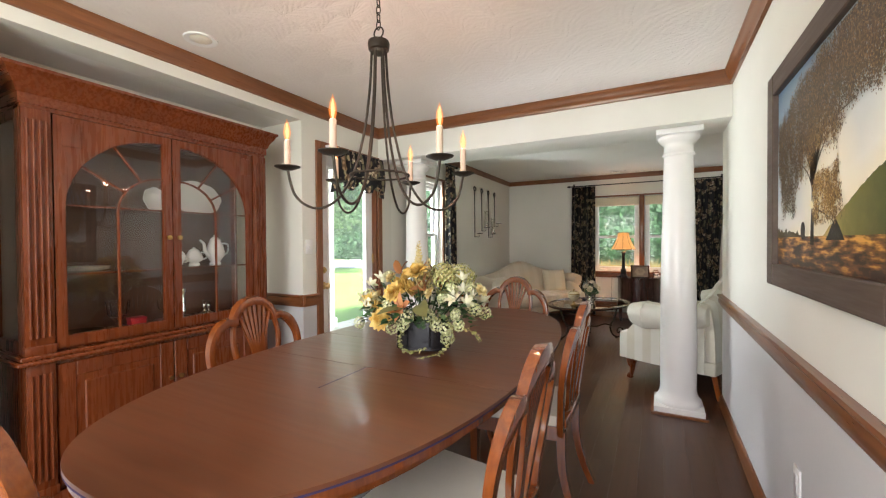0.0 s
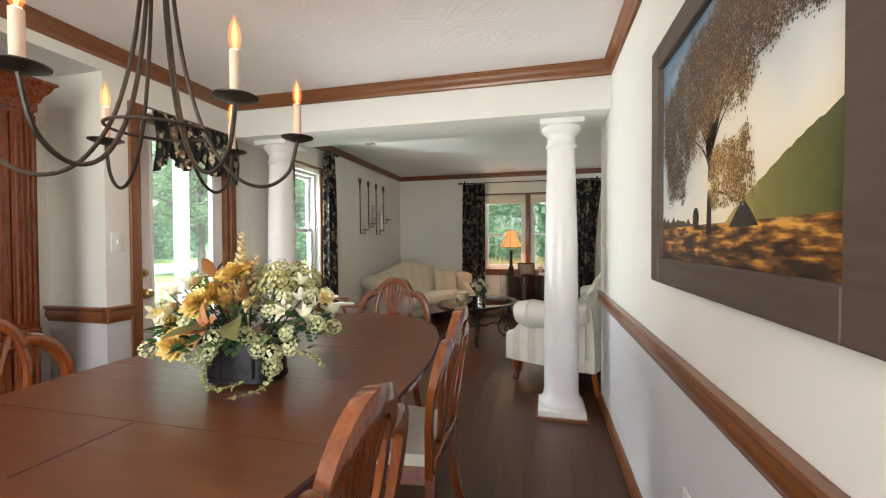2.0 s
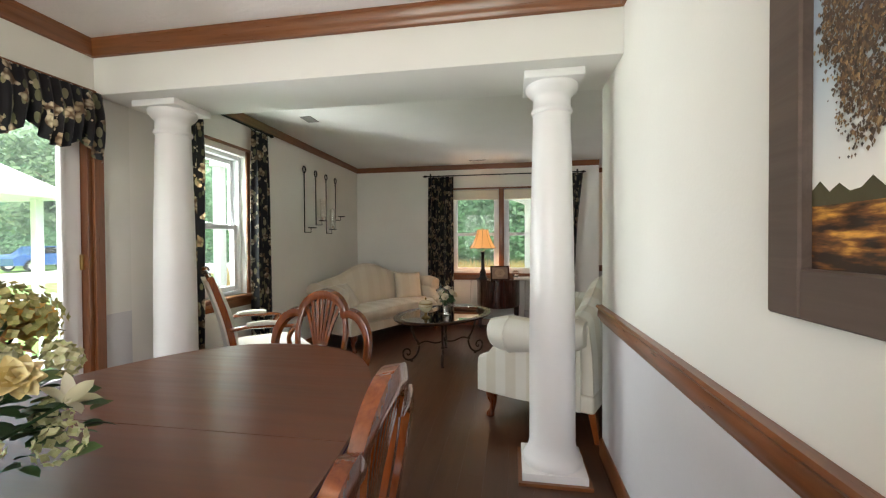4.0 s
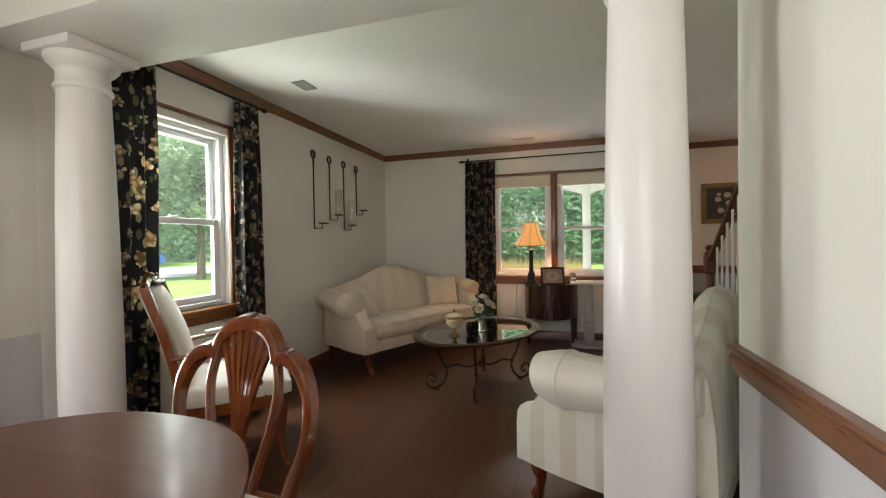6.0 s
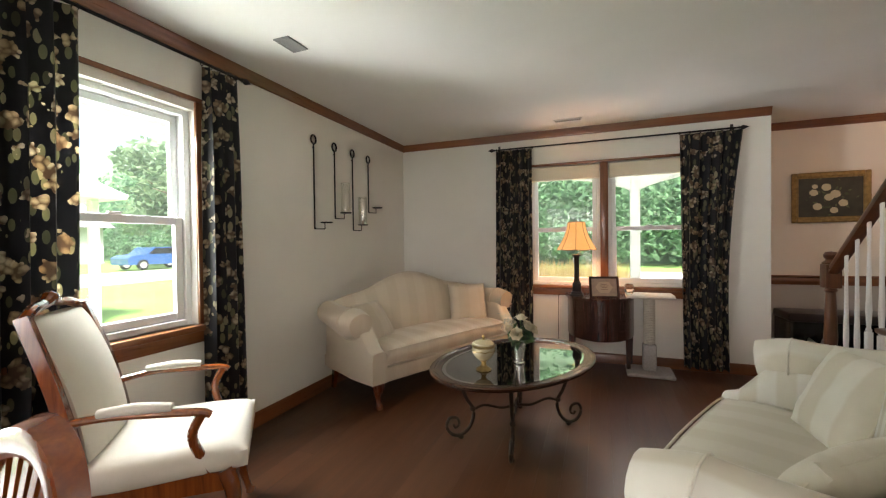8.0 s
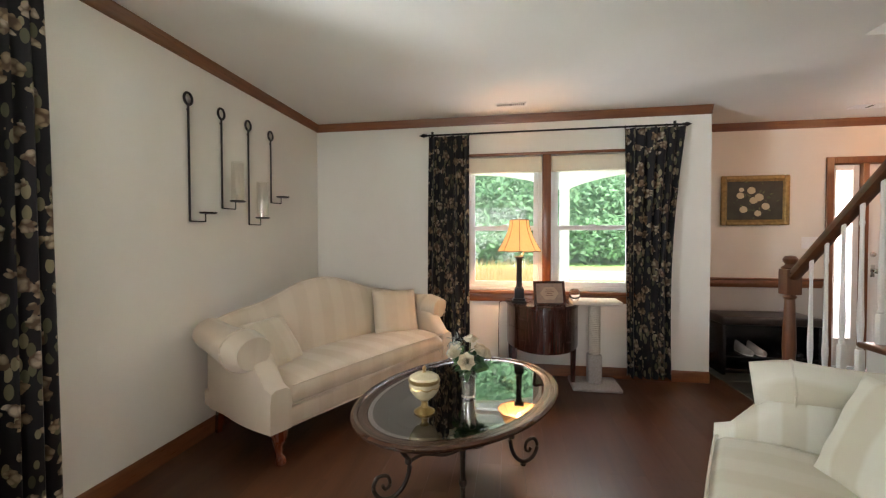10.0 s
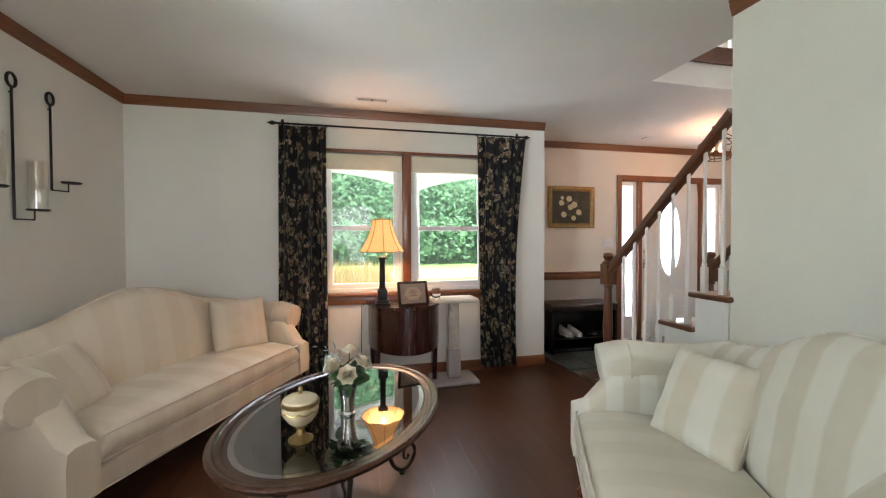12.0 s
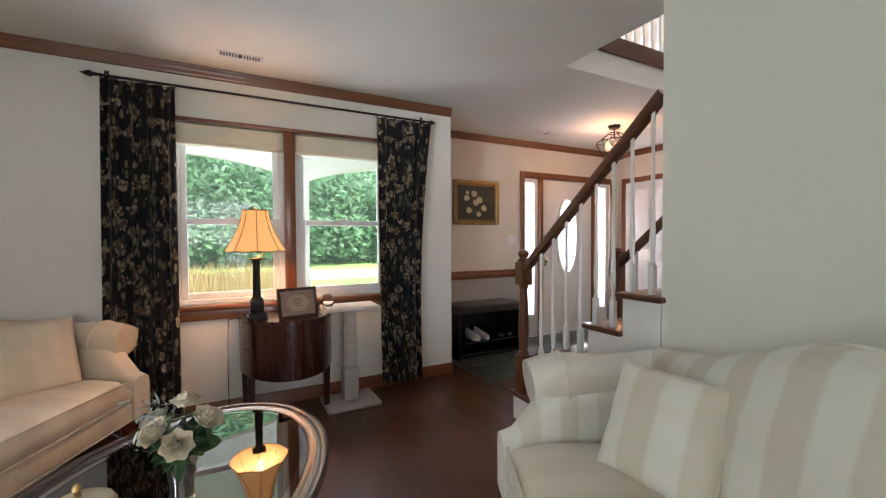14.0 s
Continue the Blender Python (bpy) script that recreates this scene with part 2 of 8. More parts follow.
M_CHERRY = wood("cherry_cabinet_wood", (0.085, 0.0165, 0.0045), (0.185, 0.043, 0.0105), "z", 0.27, coat=0.1, grain=0.55)
M_CHERRY_Y = wood("cherry_cabinet_rail", (0.085, 0.0165, 0.0045), (0.185, 0.043, 0.0105), "y", 0.27, coat=0.1, grain=0.55)
M_CHAIR = wood("chair_wood", (0.085, 0.017, 0.0045), (0.28, 0.074, 0.015), "z", 0.16, coat=0.9)
M_PAD = wood("table_pad_woodgrain", (0.095, 0.030, 0.012), (0.170, 0.057, 0.023), "x", 0.34, grain=0.4, coat=0.1)
M_FELT = plain("violet_felt", (0.03, 0.018, 0.07), 0.95)
M_MAHOGANY = wood("dark_mahogany", (0.028, 0.006, 0.0035), (0.050, 0.012, 0.007), "z", 0.25, coat=0.3, grain=0.6)
M_IRON = plain("wrought_iron_bronze", (0.045, 0.036, 0.028), 0.45, 0.7, vary=0.3, scale=40, strength=0.2)
M_BLACKIRON = plain("black_iron", (0.012, 0.011, 0.011), 0.5, 0.4, vary=0.2)
M_CANDLE = plain("candle_sleeve_ivory", (0.60, 0.46, 0.36), 0.5, vary=0.04)
M_BULB = glowing("lit_bulb_core", (1.0, 0.55, 0.30), 0.52, (0.12, 0.05, 0.02))


def amber_envelope(name, color, strength):
    """Thin clear bulb glass, full of the warm light of its core."""
    n = Nodes(name)
    both = n.t.nodes.new("ShaderNodeAddShader")
    clear = n.node("ShaderNodeBsdfTransparent", Color=(1, 0.9, 0.75, 1))
    warm = n.node("ShaderNodeEmission", Color=(*color, 1), Strength=strength)
    n.link(clear.outputs[0], both.inputs[0])
    n.link(warm.outputs[0], both.inputs[1])
    n.link(both.outputs[0], n.t.nodes["Material Output"].inputs["Surface"])
    return n.m


M_ENVELOPE = amber_envelope("lit_bulb_envelope", (1.0, 0.26, 0.05), 0.17)
M_GLASS = pane_glass("window_glass", haze=0.013)
M_GLASS_SIDE = pane_glass("side_window_glass", haze=0.004)
M_CABGLASS = pane_glass("cabinet_glass", (0.94, 0.94, 0.92), 0.07)
M_CRYSTAL = glass("crystal")
M_CLOTH = floral("floral_drapery")
M_SATIN_1 = striped_satin("cream_striped_satin", (0.595, 0.51, 0.39), (0.635, 0.555, 0.435), 0.11, 0)
M_SATIN_2 = striped_satin("ivory_striped_satin", (0.625, 0.57, 0.465), (0.75, 0.725, 0.65), 0.10, 0)
M_SATIN_2_SIDE = striped_satin("ivory_striped_satin_side", (0.635, 0.59, 0.49), (0.75, 0.73, 0.67), 0.075, 1)
M_SATIN_PLAIN = striped_satin("ivory_plain_satin", (0.61, 0.565, 0.465), (0.64, 0.595, 0.50), 0.10, 0)
M_CREAM = plain("cream_damask", (0.62, 0.58, 0.49), 0.6, vary=0.04, scale=9, strength=0.12, Sheen_Weight=0.3)
M_GLAZE = plain("aged_ivory_glaze", (0.50, 0.42, 0.27), 0.25, vary=0.12, scale=30)
M_OLDGILT = plain("antique_gilt", (0.34, 0.24, 0.10), 0.35, 1.0, vary=0.25, scale=40)
M_BRASS = plain("antique_brass", (0.55, 0.38, 0.15), 0.3, 1.0, vary=0.2)
M_SILVER = plain("polished_silver", (0.75, 0.74, 0.70), 0.14, 1.0, vary=0.05)
M_CHINA = plain("white_china", (0.80, 0.80, 0.78), 0.15, vary=0.02)
M_FABRIC_GREY = plain("grey_plush", (0.36, 0.33, 0.31), 0.95, vary=0.2, scale=60, strength=0.4)
M_SISAL = plain("sisal_rope", (0.50, 0.45, 0.38), 0.9, vary=0.15, scale=90, strength=0.5)
M_BLACK = plain("black_lacquer", (0.008, 0.008, 0.01), 0.25)
M_NEWEL = wood("newel_wood", (0.055, 0.018, 0.007), (0.15, 0.052, 0.020), "z", 0.3, coat=0.3)
M_DARKWOOD = wood("dark_stair_wood", (0.05, 0.016, 0.007), (0.15, 0.05, 0.02), "y", 0.3, coat=0.3)

# ---------------------------------------------------------------- mesh helpers
def mesh_of(name, bm, material, smooth=None):
    bmesh.ops.recalc_face_normals(bm, faces=bm.faces)
    data = bpy.data.meshes.new(name)
    bm.to_mesh(data)
    bm.free()
    for m in (material if isinstance(material, (list, tuple)) else [material]):
        data.materials.append(m)
    if smooth is not None:
        data.shade_smooth()
        if smooth < 179:
            data.set_sharp_from_angle(angle=radians(smooth))
    return data


def part(name, bm, material, parent, label="", smooth=35, at=None):
    ob = new(name, mesh_of(name, bm, material, smooth))
    ob.parent = parent
    if at is not None:
        ob.matrix_basis = at
    if label:
        ob["label"] = label
    return ob


def again(ob, at, parent=None):
    """One more part on the same mesh."""
    o = new(ob.name.split(".")[0], ob.data)
    o.parent = parent or ob.parent
    o.matrix_basis = at
    if "label" in ob:
        o["label"] = ob["label"]
    return o


def thing(name, m, label, category, group="", kind=""):
    ob = new(name)
    ob.empty_display_size = 0.1
    ob.matrix_basis = m
    return tagged(ob, label, category, group, kind)


def solid(name, bm, material, label, category, group="", kind="", at=None, smooth=35):
    ob = new(name, mesh_of(name, bm, material, smooth))
    if at is not None:
        ob.matrix_basis = at
    return tagged(ob, label, category, group, kind)


def structure(name, bm, material, label, category, smooth=35):
    return solid(name, bm, material, label, category, "", "structure", None, smooth)


def bevel(bm, width, segments=2, angle=30, only=None):
    edges = [e for e in (only or bm.edges) if len(e.link_faces) == 2 and e.calc_face_angle(0) > radians(angle)]
    if edges and width > 0:
        bmesh.ops.bevel(bm, geom=edges, offset=width, segments=segments, affect="EDGES", profile=0.5, clamp_overlap=True)
    return bm


def box(x0, x1, y0, y1, z0, z1, r=0.0, segments=2, bm=None):
    b = bmesh.new()
    m = Matrix.Translation(((x0 + x1) / 2, (y0 + y1) / 2, (z0 + z1) / 2)) @ Matrix.Diagonal((abs(x1 - x0), abs(y1 - y0), abs(z1 - z0), 1))
    bmesh.ops.create_cube(b, size=1, matrix=m)
    bevel(b, r, segments)
    return join(bm, b)


def join(bm, b):
    if bm is None:
        return b
    data = bpy.data.meshes.new("tmp")
    b.to_mesh(data)
    b.free()
    bm.from_mesh(data)
    bpy.data.meshes.remove(data)
    return bm


def moved(b, m):
    bmesh.ops.transform(b, matrix=m, verts=b.verts)
    return b


def lathe(profile, n=24, bm=None, at=None, cap=True):
    """A turned solid from (radius, height) pairs, from bottom to top."""
    b = bmesh.new()
    rings = []
    for r, z in profile:
        if r < 1e-5:
            rings.append([b.verts.new((0, 0, z))])
        else:
            rings.append([b.verts.new((r * math.cos(2 * math.pi * k / n), r * math.sin(2 * math.pi * k / n), z)) for k in range(n)])
    for a, c in zip(rings, rings[1:]):
        for k in range(n):
            q = [a[k % len(a)], a[(k + 1) % len(a)], c[(k + 1) % len(c)], c[k % len(c)]]
            q = list(dict.fromkeys(q))
            if len(q) > 2:
                b.faces.new(q)
    if cap:
        for ring in (rings[0], rings[-1]):
            if len(ring) > 2:
                b.faces.new(ring)
    if at is not None:
        moved(b, at)
    return join(bm, b)


def smooth_path(points, steps=6, closed=False):
    """Catmull-Rom through the points."""
    p = [Vector(q) for q in points]
    n, out = len(p), []
    for i in range(n if closed else n - 1):
        g = (lambda k: p[k % n]) if closed else (lambda k: p[max(0, min(n - 1, k))])
        a, b, c, d = g(i - 1), g(i), g(i + 1), g(i + 2)
        for s in range(steps):
            t = s / steps
            out.append(0.5 * ((2 * b) + (c - a) * t + (2 * a - 5 * b + 4 * c - d) * t * t + (3 * b - a - 3 * c + d) * t ** 3))
    if not closed:
        out.append(p[-1])
    return out


def sweep(path, section, bm=None, closed=False, up=(0, 0, 1), sizes=None, cap=True, mitre=False):
    """A section (list of (side, up) pairs) drawn along a path."""
    b = bmesh.new()
    path = [Vector(q) for q in path]
    n, rings, up = len(path), [], Vector(up)
    for i, q in enumerate(path):
        a = path[(i - 1) % n] if closed or i else q
        c = path[(i + 1) % n] if closed or i < n - 1 else q
        ta, tc = (q - a), (c - q)
        if ta.length < 1e-9:
            ta = tc
        if tc.length < 1e-9:
            tc = ta
        ta, tc = ta.normalized(), tc.normalized()
        t = (ta + tc).normalized() if (ta + tc).length > 1e-6 else tc
        side = t.cross(up)
        if side.length < 1e-4:
            side = t.cross(Vector((0, 1, 0)) if abs(t.y) < 0.9 else Vector((1, 0, 0)))
        side.normalize()
        u = side.cross(t).normalized()
        stretch = 1 / max(0.35, (1 + ta.dot(tc)) / 2) ** 0.5 if mitre else 1
        k = sizes[i] if sizes else 1
        rings.append([b.verts.new(q + side * (s * k * stretch) + u * (w * k)) for s, w in section])
    m = len(section)
    for i in range(n if closed else n - 1):
        a, c = rings[i], rings[(i + 1) % n]
        for k in range(m):
            b.faces.new((a[k], a[(k + 1) % m], c[(k + 1) % m], c[k]))
    if cap and not closed:
        b.faces.new(rings[0])
        b.faces.new(rings[-1][::-1])
    return join(bm, b)


def disc(r, n=10, squash=1.0):
    return [(r * math.cos(2 * math.pi * k / n), r * squash * math.sin(2 * math.pi * k / n)) for k in range(n)]


def tube(points, r, n=10, bm=None, steps=6, closed=False, sizes=None, squash=1.0):
    path = smooth_path(points, steps, closed) if steps else [Vector(p) for p in points]
    if sizes:
        k = len(path) - 1
        sizes = [float(np.interp(i / k, np.linspace(0, 1, len(sizes)), sizes)) for i in range(len(path))]
    return sweep(path, disc(r, n, squash), bm, closed, sizes=sizes)


def prism(outline, z0, z1, r=0.0, bm=None, segments=2):
    """A flat shape in x and y, given depth in z."""
    b = bmesh.new()
    low = [b.verts.new((x, y, z0)) for x, y in outline]
    high = [b.verts.new((x, y, z1)) for x, y in outline]
    n = len(outline)
    b.faces.new(low[::-1])
    b.faces.new(high)
    for k in range(n):
        b.faces.new((low[k], low[(k + 1) % n], high[(k + 1) % n], high[k]))
    if r:
        bevel(b, r, segments, 40)
    return join(bm, b)


def ring_prism(outer, inner, z0, z1, bm=None):
    """The band between two outlines with equally many points."""
    b = bmesh.new()
    v = [[b.verts.new((x, y, z)) for x, y in o] for o in (outer, inner) for z in (z0, z1)]
    n = len(outer)
    for k in range(n):
        j = (k + 1) % n
        b.faces.new((v[0][k], v[0][j], v[1][j], v[1][k]))
        b.faces.new((v[2][k], v[3][k], v[3][j], v[2][j]))
        b.faces.new((v[1][k], v[1][j], v[3][j], v[3][k]))
        b.faces.new((v[0][k], v[2][k], v[2][j], v[0][j]))
    return join(bm, b)


def ellipse(a, b, n=64, power=2.0, cx=0.0, cy=0.0):
    out = []
    for k in range(n):
        c, s = math.cos(2 * math.pi * k / n), math.sin(2 * math.pi * k / n)
        out.append((cx + a * math.copysign(abs(c) ** (2 / power), c), cy + b * math.copysign(abs(s) ** (2 / power), s)))
    return out


def cushion(w, d, h, bm=None, puff=1.0, n=14, at=None, power=2.6, sag=0.0):
    """A stuffed pad of width w, depth d and height h, resting on z = 0, with soft crowned faces and pinched edges."""
    b = bmesh.new()
    bmesh.ops.create_grid(b, x_segments=n, y_segments=n, size=1)
    top = list(b.verts)
    geo = bmesh.ops.duplicate(b, geom=b.faces[:] + b.verts[:] + b.edges[:])
    other = [v for v in geo["geom"] if isinstance(v, bmesh.types.BMVert)]
    for sign, verts in ((1, top), (-1, other)):
        for v in verts:
            x, y = v.co.x, v.co.y
            k = (1 - abs(x) ** power) * (1 - abs(y) ** power)
            edge = 0.5 * h * (1 - 0.75 * puff)
            v.co = (x * w / 2 * (1 - 0.03 * puff * (1 - abs(y)) ** 0 * abs(y) ** 2), y * d / 2, h / 2 + sign * (edge + (0.5 * h - edge) * max(0, k) ** 0.45) - (sag * k if sign > 0 else 0))
    a = [e for e in b.edges if e.is_boundary]
    bmesh.ops.bridge_loops(b, edges=a)
    if at is not None:
        moved(b, at)
    return join(bm, b)


def arc(cx, cy, r, a0, a1, n):
    return [(cx + r * math.cos(radians(a0 + (a1 - a0) * k / n)), cy + r * math.sin(radians(a0 + (a1 - a0) * k / n))) for k in range(n + 1)]


def wall_with_holes(axis, at, thick, span, z0, z1, holes, bm=None):
    """An upright wall slab along one axis: axis 'x' runs along x at y = at..at+thick. holes: (from, to, bottom, top)."""
    cuts = sorted({span[0], span[1], *(h[0] for h in holes), *(h[1] for h in holes)})
    lev = sorted({z0, z1, *(h[2] for h in holes), *(h[3] for h in holes)})
    b = bmesh.new()
    for a, c in zip(cuts, cuts[1:]):
        for lo, hi in zip(lev, lev[1:]):
            mid, mz = (a + c) / 2, (lo + hi) / 2
            if any(h[0] < mid < h[1] and h[2] < mz < h[3] for h in holes):
                continue
            if axis == "x":
                box(a, c, at, at + thick, lo, hi, bm=b)
            else:
                box(at, at + thick, a, c, lo, hi, bm=b)
    bmesh.ops.remove_doubles(b, verts=b.verts, dist=1e-5)
    inner = [f for f in b.faces if any(g is not f and set(g.verts) == set(f.verts) for v in f.verts for g in v.link_faces)]
    bmesh.ops.delete(b, geom=inner, context="FACES")
    return join(bm, b)

# ---------------------------------------------------------------- the large structure
XW, XE, XS, YN, YF, YB = -2.46, 0.495, 1.15, 7.30, 7.96, -1.5   # west, east, stair wall; living north, foyer north, back
XNICHE, CEIL, BEAM, RAIL = -2.92, 2.44, 2.13, 0.82
XR = 4.30
XCEIL, YLAND = 1.49, 6.14   # edges of the stair opening in the ceiling
YEND = 3.635   # north end of the long dining wall

# floors
floor = structure("floor", box(-3.1, 1.37, 3.64, 7.5, -0.12, -0.012, bm=box(-3.1, XE + 0.15, YB - 0.15, 3.64, -0.12, -0.012)), M_GAP, "dark walnut laminate plank floor", "floor")
structure("floor_foyer", box(1.37, XR + 0.1, 3.7, YF + 0.1, -0.12, -0.014), M_GAP, "grey-green slate tile foyer floor", "floor")
structure("floor_foyer_edge", box(1.10, 1.37, 7.5, YF + 0.1, -0.12, -0.014), M_GAP, "narrow strip of foyer floor base", "floor")


def wall(name, axis, at, thick, span, z0, z1, holes, material, label):
    return structure(name, wall_with_holes(axis, at, thick, span, z0, z1, holes), material, label, "wall", None)


NICHE, PDOOR, WWIN = (0.45, 2.18), (2.375, 3.165, 0.0, 2.10), (3.76, 4.55, 0.79, 2.05)
NWIN = (-0.93, 0.62, 0.79, 2.06)
for lo, hi, m, tag in ((0.0, RAIL, M_WALL_LOW, "grey lower"), (RAIL, CEIL, M_WALL_DINING, "ivory upper")):
    suffix = "low" if lo == 0 else "high"
    holes = [(NICHE[0], NICHE[1], 0.0, 2.28), PDOOR]
    holes = [(a, b, max(lo, c), min(hi, d)) for a, b, c, d in holes if max(lo, c) < min(hi, d)]
    wall("wall_west_dining_" + suffix, "y", XW - 0.15, 0.15, (YB, 3.40), lo, hi, holes, m, tag + " part of the painted dining room wall")
    wall("wall_east_" + suffix, "y", XE, 0.15, (YB, YEND), lo, hi, [], m, tag + " part of the long painted dining room wall")
    wall("wall_niche_back_" + suffix, "y", XNICHE - 0.1, 0.1, (NICHE[0] - 0.1, NICHE[1] + 0.1), lo, min(hi, 2.28), [], m, tag + " back wall of the cabinet niche")
    for k, y in (("near", NICHE[0] - 0.1), ("far", NICHE[1])):
        wall("wall_niche_%s_%s" % (k, suffix), "x", y, 0.1, (XNICHE, XW - 0.15), lo, min(hi, 2.28), [], m, tag + " side wall of the cabinet niche")
    wall("wall_south_" + suffix, "x", YB - 0.15, 0.15, (XW - 0.15, XE + 0.15), lo, hi, [(-1.8, 0.0, lo, min(hi, 2.3))], m, tag + " wall behind the dining table")
structure("niche_soffit", box(XNICHE - 0.1, XW - 0.15, NICHE[0] - 0.1, NICHE[1] + 0.1, 2.28, 2.40), M_BEAM, "painted soffit over the cabinet niche", "soffit")
wall("wall_west_living", "y", XW - 0.15, 0.15, (3.40, YN + 0.15), 0, CEIL, [WWIN], M_WALL, "greige painted living room wall with a window")
wall("wall_north_living", "x", YN, 0.15, (XW, 1.22), 0, CEIL, [NWIN], M_WALL, "greige painted living room wall with a wide window")
wall("wall_north_return", "y", 1.07, 0.15, (YN + 0.15, YF), 0, CEIL, [], M_WALL_FOYER, "short cream return wall beside the foyer")
wall("wall_stair", "y", XS, 0.12, (3.84, 5.19), 0, 5.2, [], M_WALL, "greige painted wall that hides the upper stair flight")
wall("wall_south_living", "x", YEND, 3.84 - YEND, (XE + 0.15, XR), 0, 5.2, [], M_WALL, "greige painted wall beside the open beam")
FDOOR = (2.60, 4.13, 0.0, 2.01)
for lo, hi, m, tag in ((0.0, 0.85, M_WALL_FOYER_LOW, "taupe lower"), (0.85, CEIL, M_WALL_FOYER, "cream upper")):
    suffix = "low" if lo == 0 else "high"
    wall("wall_foyer_north_" + suffix, "x", YF, 0.15, (1.07, XR + 0.15), lo, hi, [(FDOOR[0], FDOOR[1], max(lo, FDOOR[2]), min(hi, FDOOR[3]))], m, tag + " part of the painted foyer wall")
    wall("wall_foyer_east_" + suffix, "y", XR, 0.15, (3.7, YF), lo, hi, [], m, tag + " part of the foyer side wall")
wall("wall_upper_north", "x", YF, 0.15, (1.07, XR + 0.15), CEIL, 5.2, [(1.9, 3.6, 3.3, 4.7)], M_WALL_FOYER, "cream upstairs wall with a window")
wall("wall_upper_east", "y", XR, 0.15, (3.7, YF), CEIL, 5.2, [], M_WALL_FOYER, "cream upstairs stairwell wall")
wall("wall_upper_west", "y", 1.16, 0.11, (5.19, YF), CEIL + 0.28, 5.2, [], M_WALL_FOYER, "cream upstairs wall over the stair opening")
structure("ceiling_upper", box(1.1, XR + 0.15, 3.7, YF + 0.15, 5.2, 5.3), M_CEIL, "white upstairs ceiling", "ceiling")

structure("ceiling_dining", box(XW - 0.15, XE + 0.15, YB - 0.15, 3.30, CEIL, CEIL + 0.1), M_SWIRL, "white ceiling with combed swirl plaster", "ceiling")
structure("ceiling_living", box(XW - 0.15, XCEIL, 3.30, YN + 0.66, CEIL, CEIL + 0.28), M_CEIL, "plain white living room ceiling", "ceiling")
structure("ceiling_foyer", box(XCEIL, XR + 0.15, YLAND, YF, CEIL, CEIL + 0.28), M_CEIL, "plain white foyer ceiling below the landing", "ceiling")
structure("ceiling_beam", box(XW, XE, 3.18, YEND, BEAM, CEIL - 0.004, 0.004), M_BEAM, "white painted dropped beam on two columns", "beam")
structure("roof_over_stair", box(XE + 0.15, 1.16, 3.72, 3.84, CEIL, CEIL + 0.28), M_CEIL, "ceiling edge behind the beam", "ceiling")

CROWN = [(0.0, 0.0), (0.050, 0.0), (0.050, -0.014), (0.044, -0.020), (0.038, -0.042), (0.027, -0.062), (0.020, -0.072), (0.017, -0.088), (0.0, -0.092)]
RAILS = [(0.0, 0.0), (0.030, 0.0), (0.036, -0.010), (0.030, -0.020), (0.020, -0.026), (0.026, -0.040), (0.026, -0.066), (0.014, -0.082), (0.010, -0.096), (0.0, -0.098)]
BASE = [(0.0, 0.0), (0.016, 0.0), (0.016, 0.078), (0.010, 0.092), (0.006, 0.100), (0.0, 0.100)]


def moulding(name, path, section, z, label, category, material):
    """Trim that runs along a path in plan, with the room on its right."""
    bm = sweep([(x, y, z) for x, y in path], section, mitre=True)
    return structure(name, bm, material, label, category, 40)


E = 0.001
CROWN_SLIM = [(a * 0.55, b * 0.82) for a, b in CROWN]
for name, path, m in (
    ("crown_dining_west", [(XW + E, YB), (XW + E, 3.18)], M_TRIM_Y),
    ("crown_dining_beam", [(XW, 3.18 - E), (XE, 3.18 - E)], M_TRIM),
    ("crown_dining_east", [(XE - E, 3.18), (XE - E, YB)], M_TRIM_Y),
    ("crown_living_west", [(XW + E, YEND), (XW + E, YN)], M_TRIM_Y),
    ("crown_living_north", [(XW, YN - E), (1.22 + E, YN - E)], M_TRIM),
    ("crown_stair_wall", [(XS - E, 5.19 + E), (XS - E, 3.72)], M_TRIM_Y),
    ("crown_foyer_north", [(1.22, YF - E), (XR, YF - E)], M_TRIM),
    ("crown_foyer_east", [(XR - E, YF), (XR - E, YLAND)], M_TRIM_Y),
):
    moulding(name, path, CROWN if "dining" in name else CROWN_SLIM, CEIL - E, "stained oak crown moulding at the ceiling", "crown moulding", m)
for name, path, m in (
    ("chair_rail_east", [(XE - E, YEND), (XE - E, YB)], M_TRIM_Y),
    ("chair_rail_east_end", [(XE + 0.15, YEND + E), (XE, YEND + E)], M_TRIM),
    ("chair_rail_niche", [(XNICHE, NICHE[1] - E), (XW, NICHE[1] - E)], M_TRIM),
    ("chair_rail_west", [(XW + E, NICHE[1]), (XW + E, 2.33)], M_TRIM_Y),
    ("chair_rail_foyer", [(1.22, YF - E), (2.52, YF - E)], M_TRIM),
):
    moulding(name, path, RAILS, 0.882, "stained oak chair rail along the wall", "chair rail", m)
for name, path, m in (
    ("baseboard_east", [(XE - E, YEND), (XE - E, YB)], M_TRIM_Y),
    ("baseboard_east_end", [(XS, 3.84 + E), (XE + 0.15, 3.84 + E)], M_TRIM),
    ("baseboard_west", [(XW + E, 3.22), (XW + E, YN)], M_TRIM_Y),
    ("baseboard_north", [(XW, YN - E), (1.22, YN - E)], M_TRIM),
    ("baseboard_stair", [(XS - E, 5.19), (XS - E, 3.84)], M_TRIM_Y),
    ("baseboard_foyer", [(1.22, YF - E), (2.52, YF - E)], M_TRIM),
):
    moulding(name, path, BASE, 0.0, "stained oak baseboard along the wall", "baseboard", m)

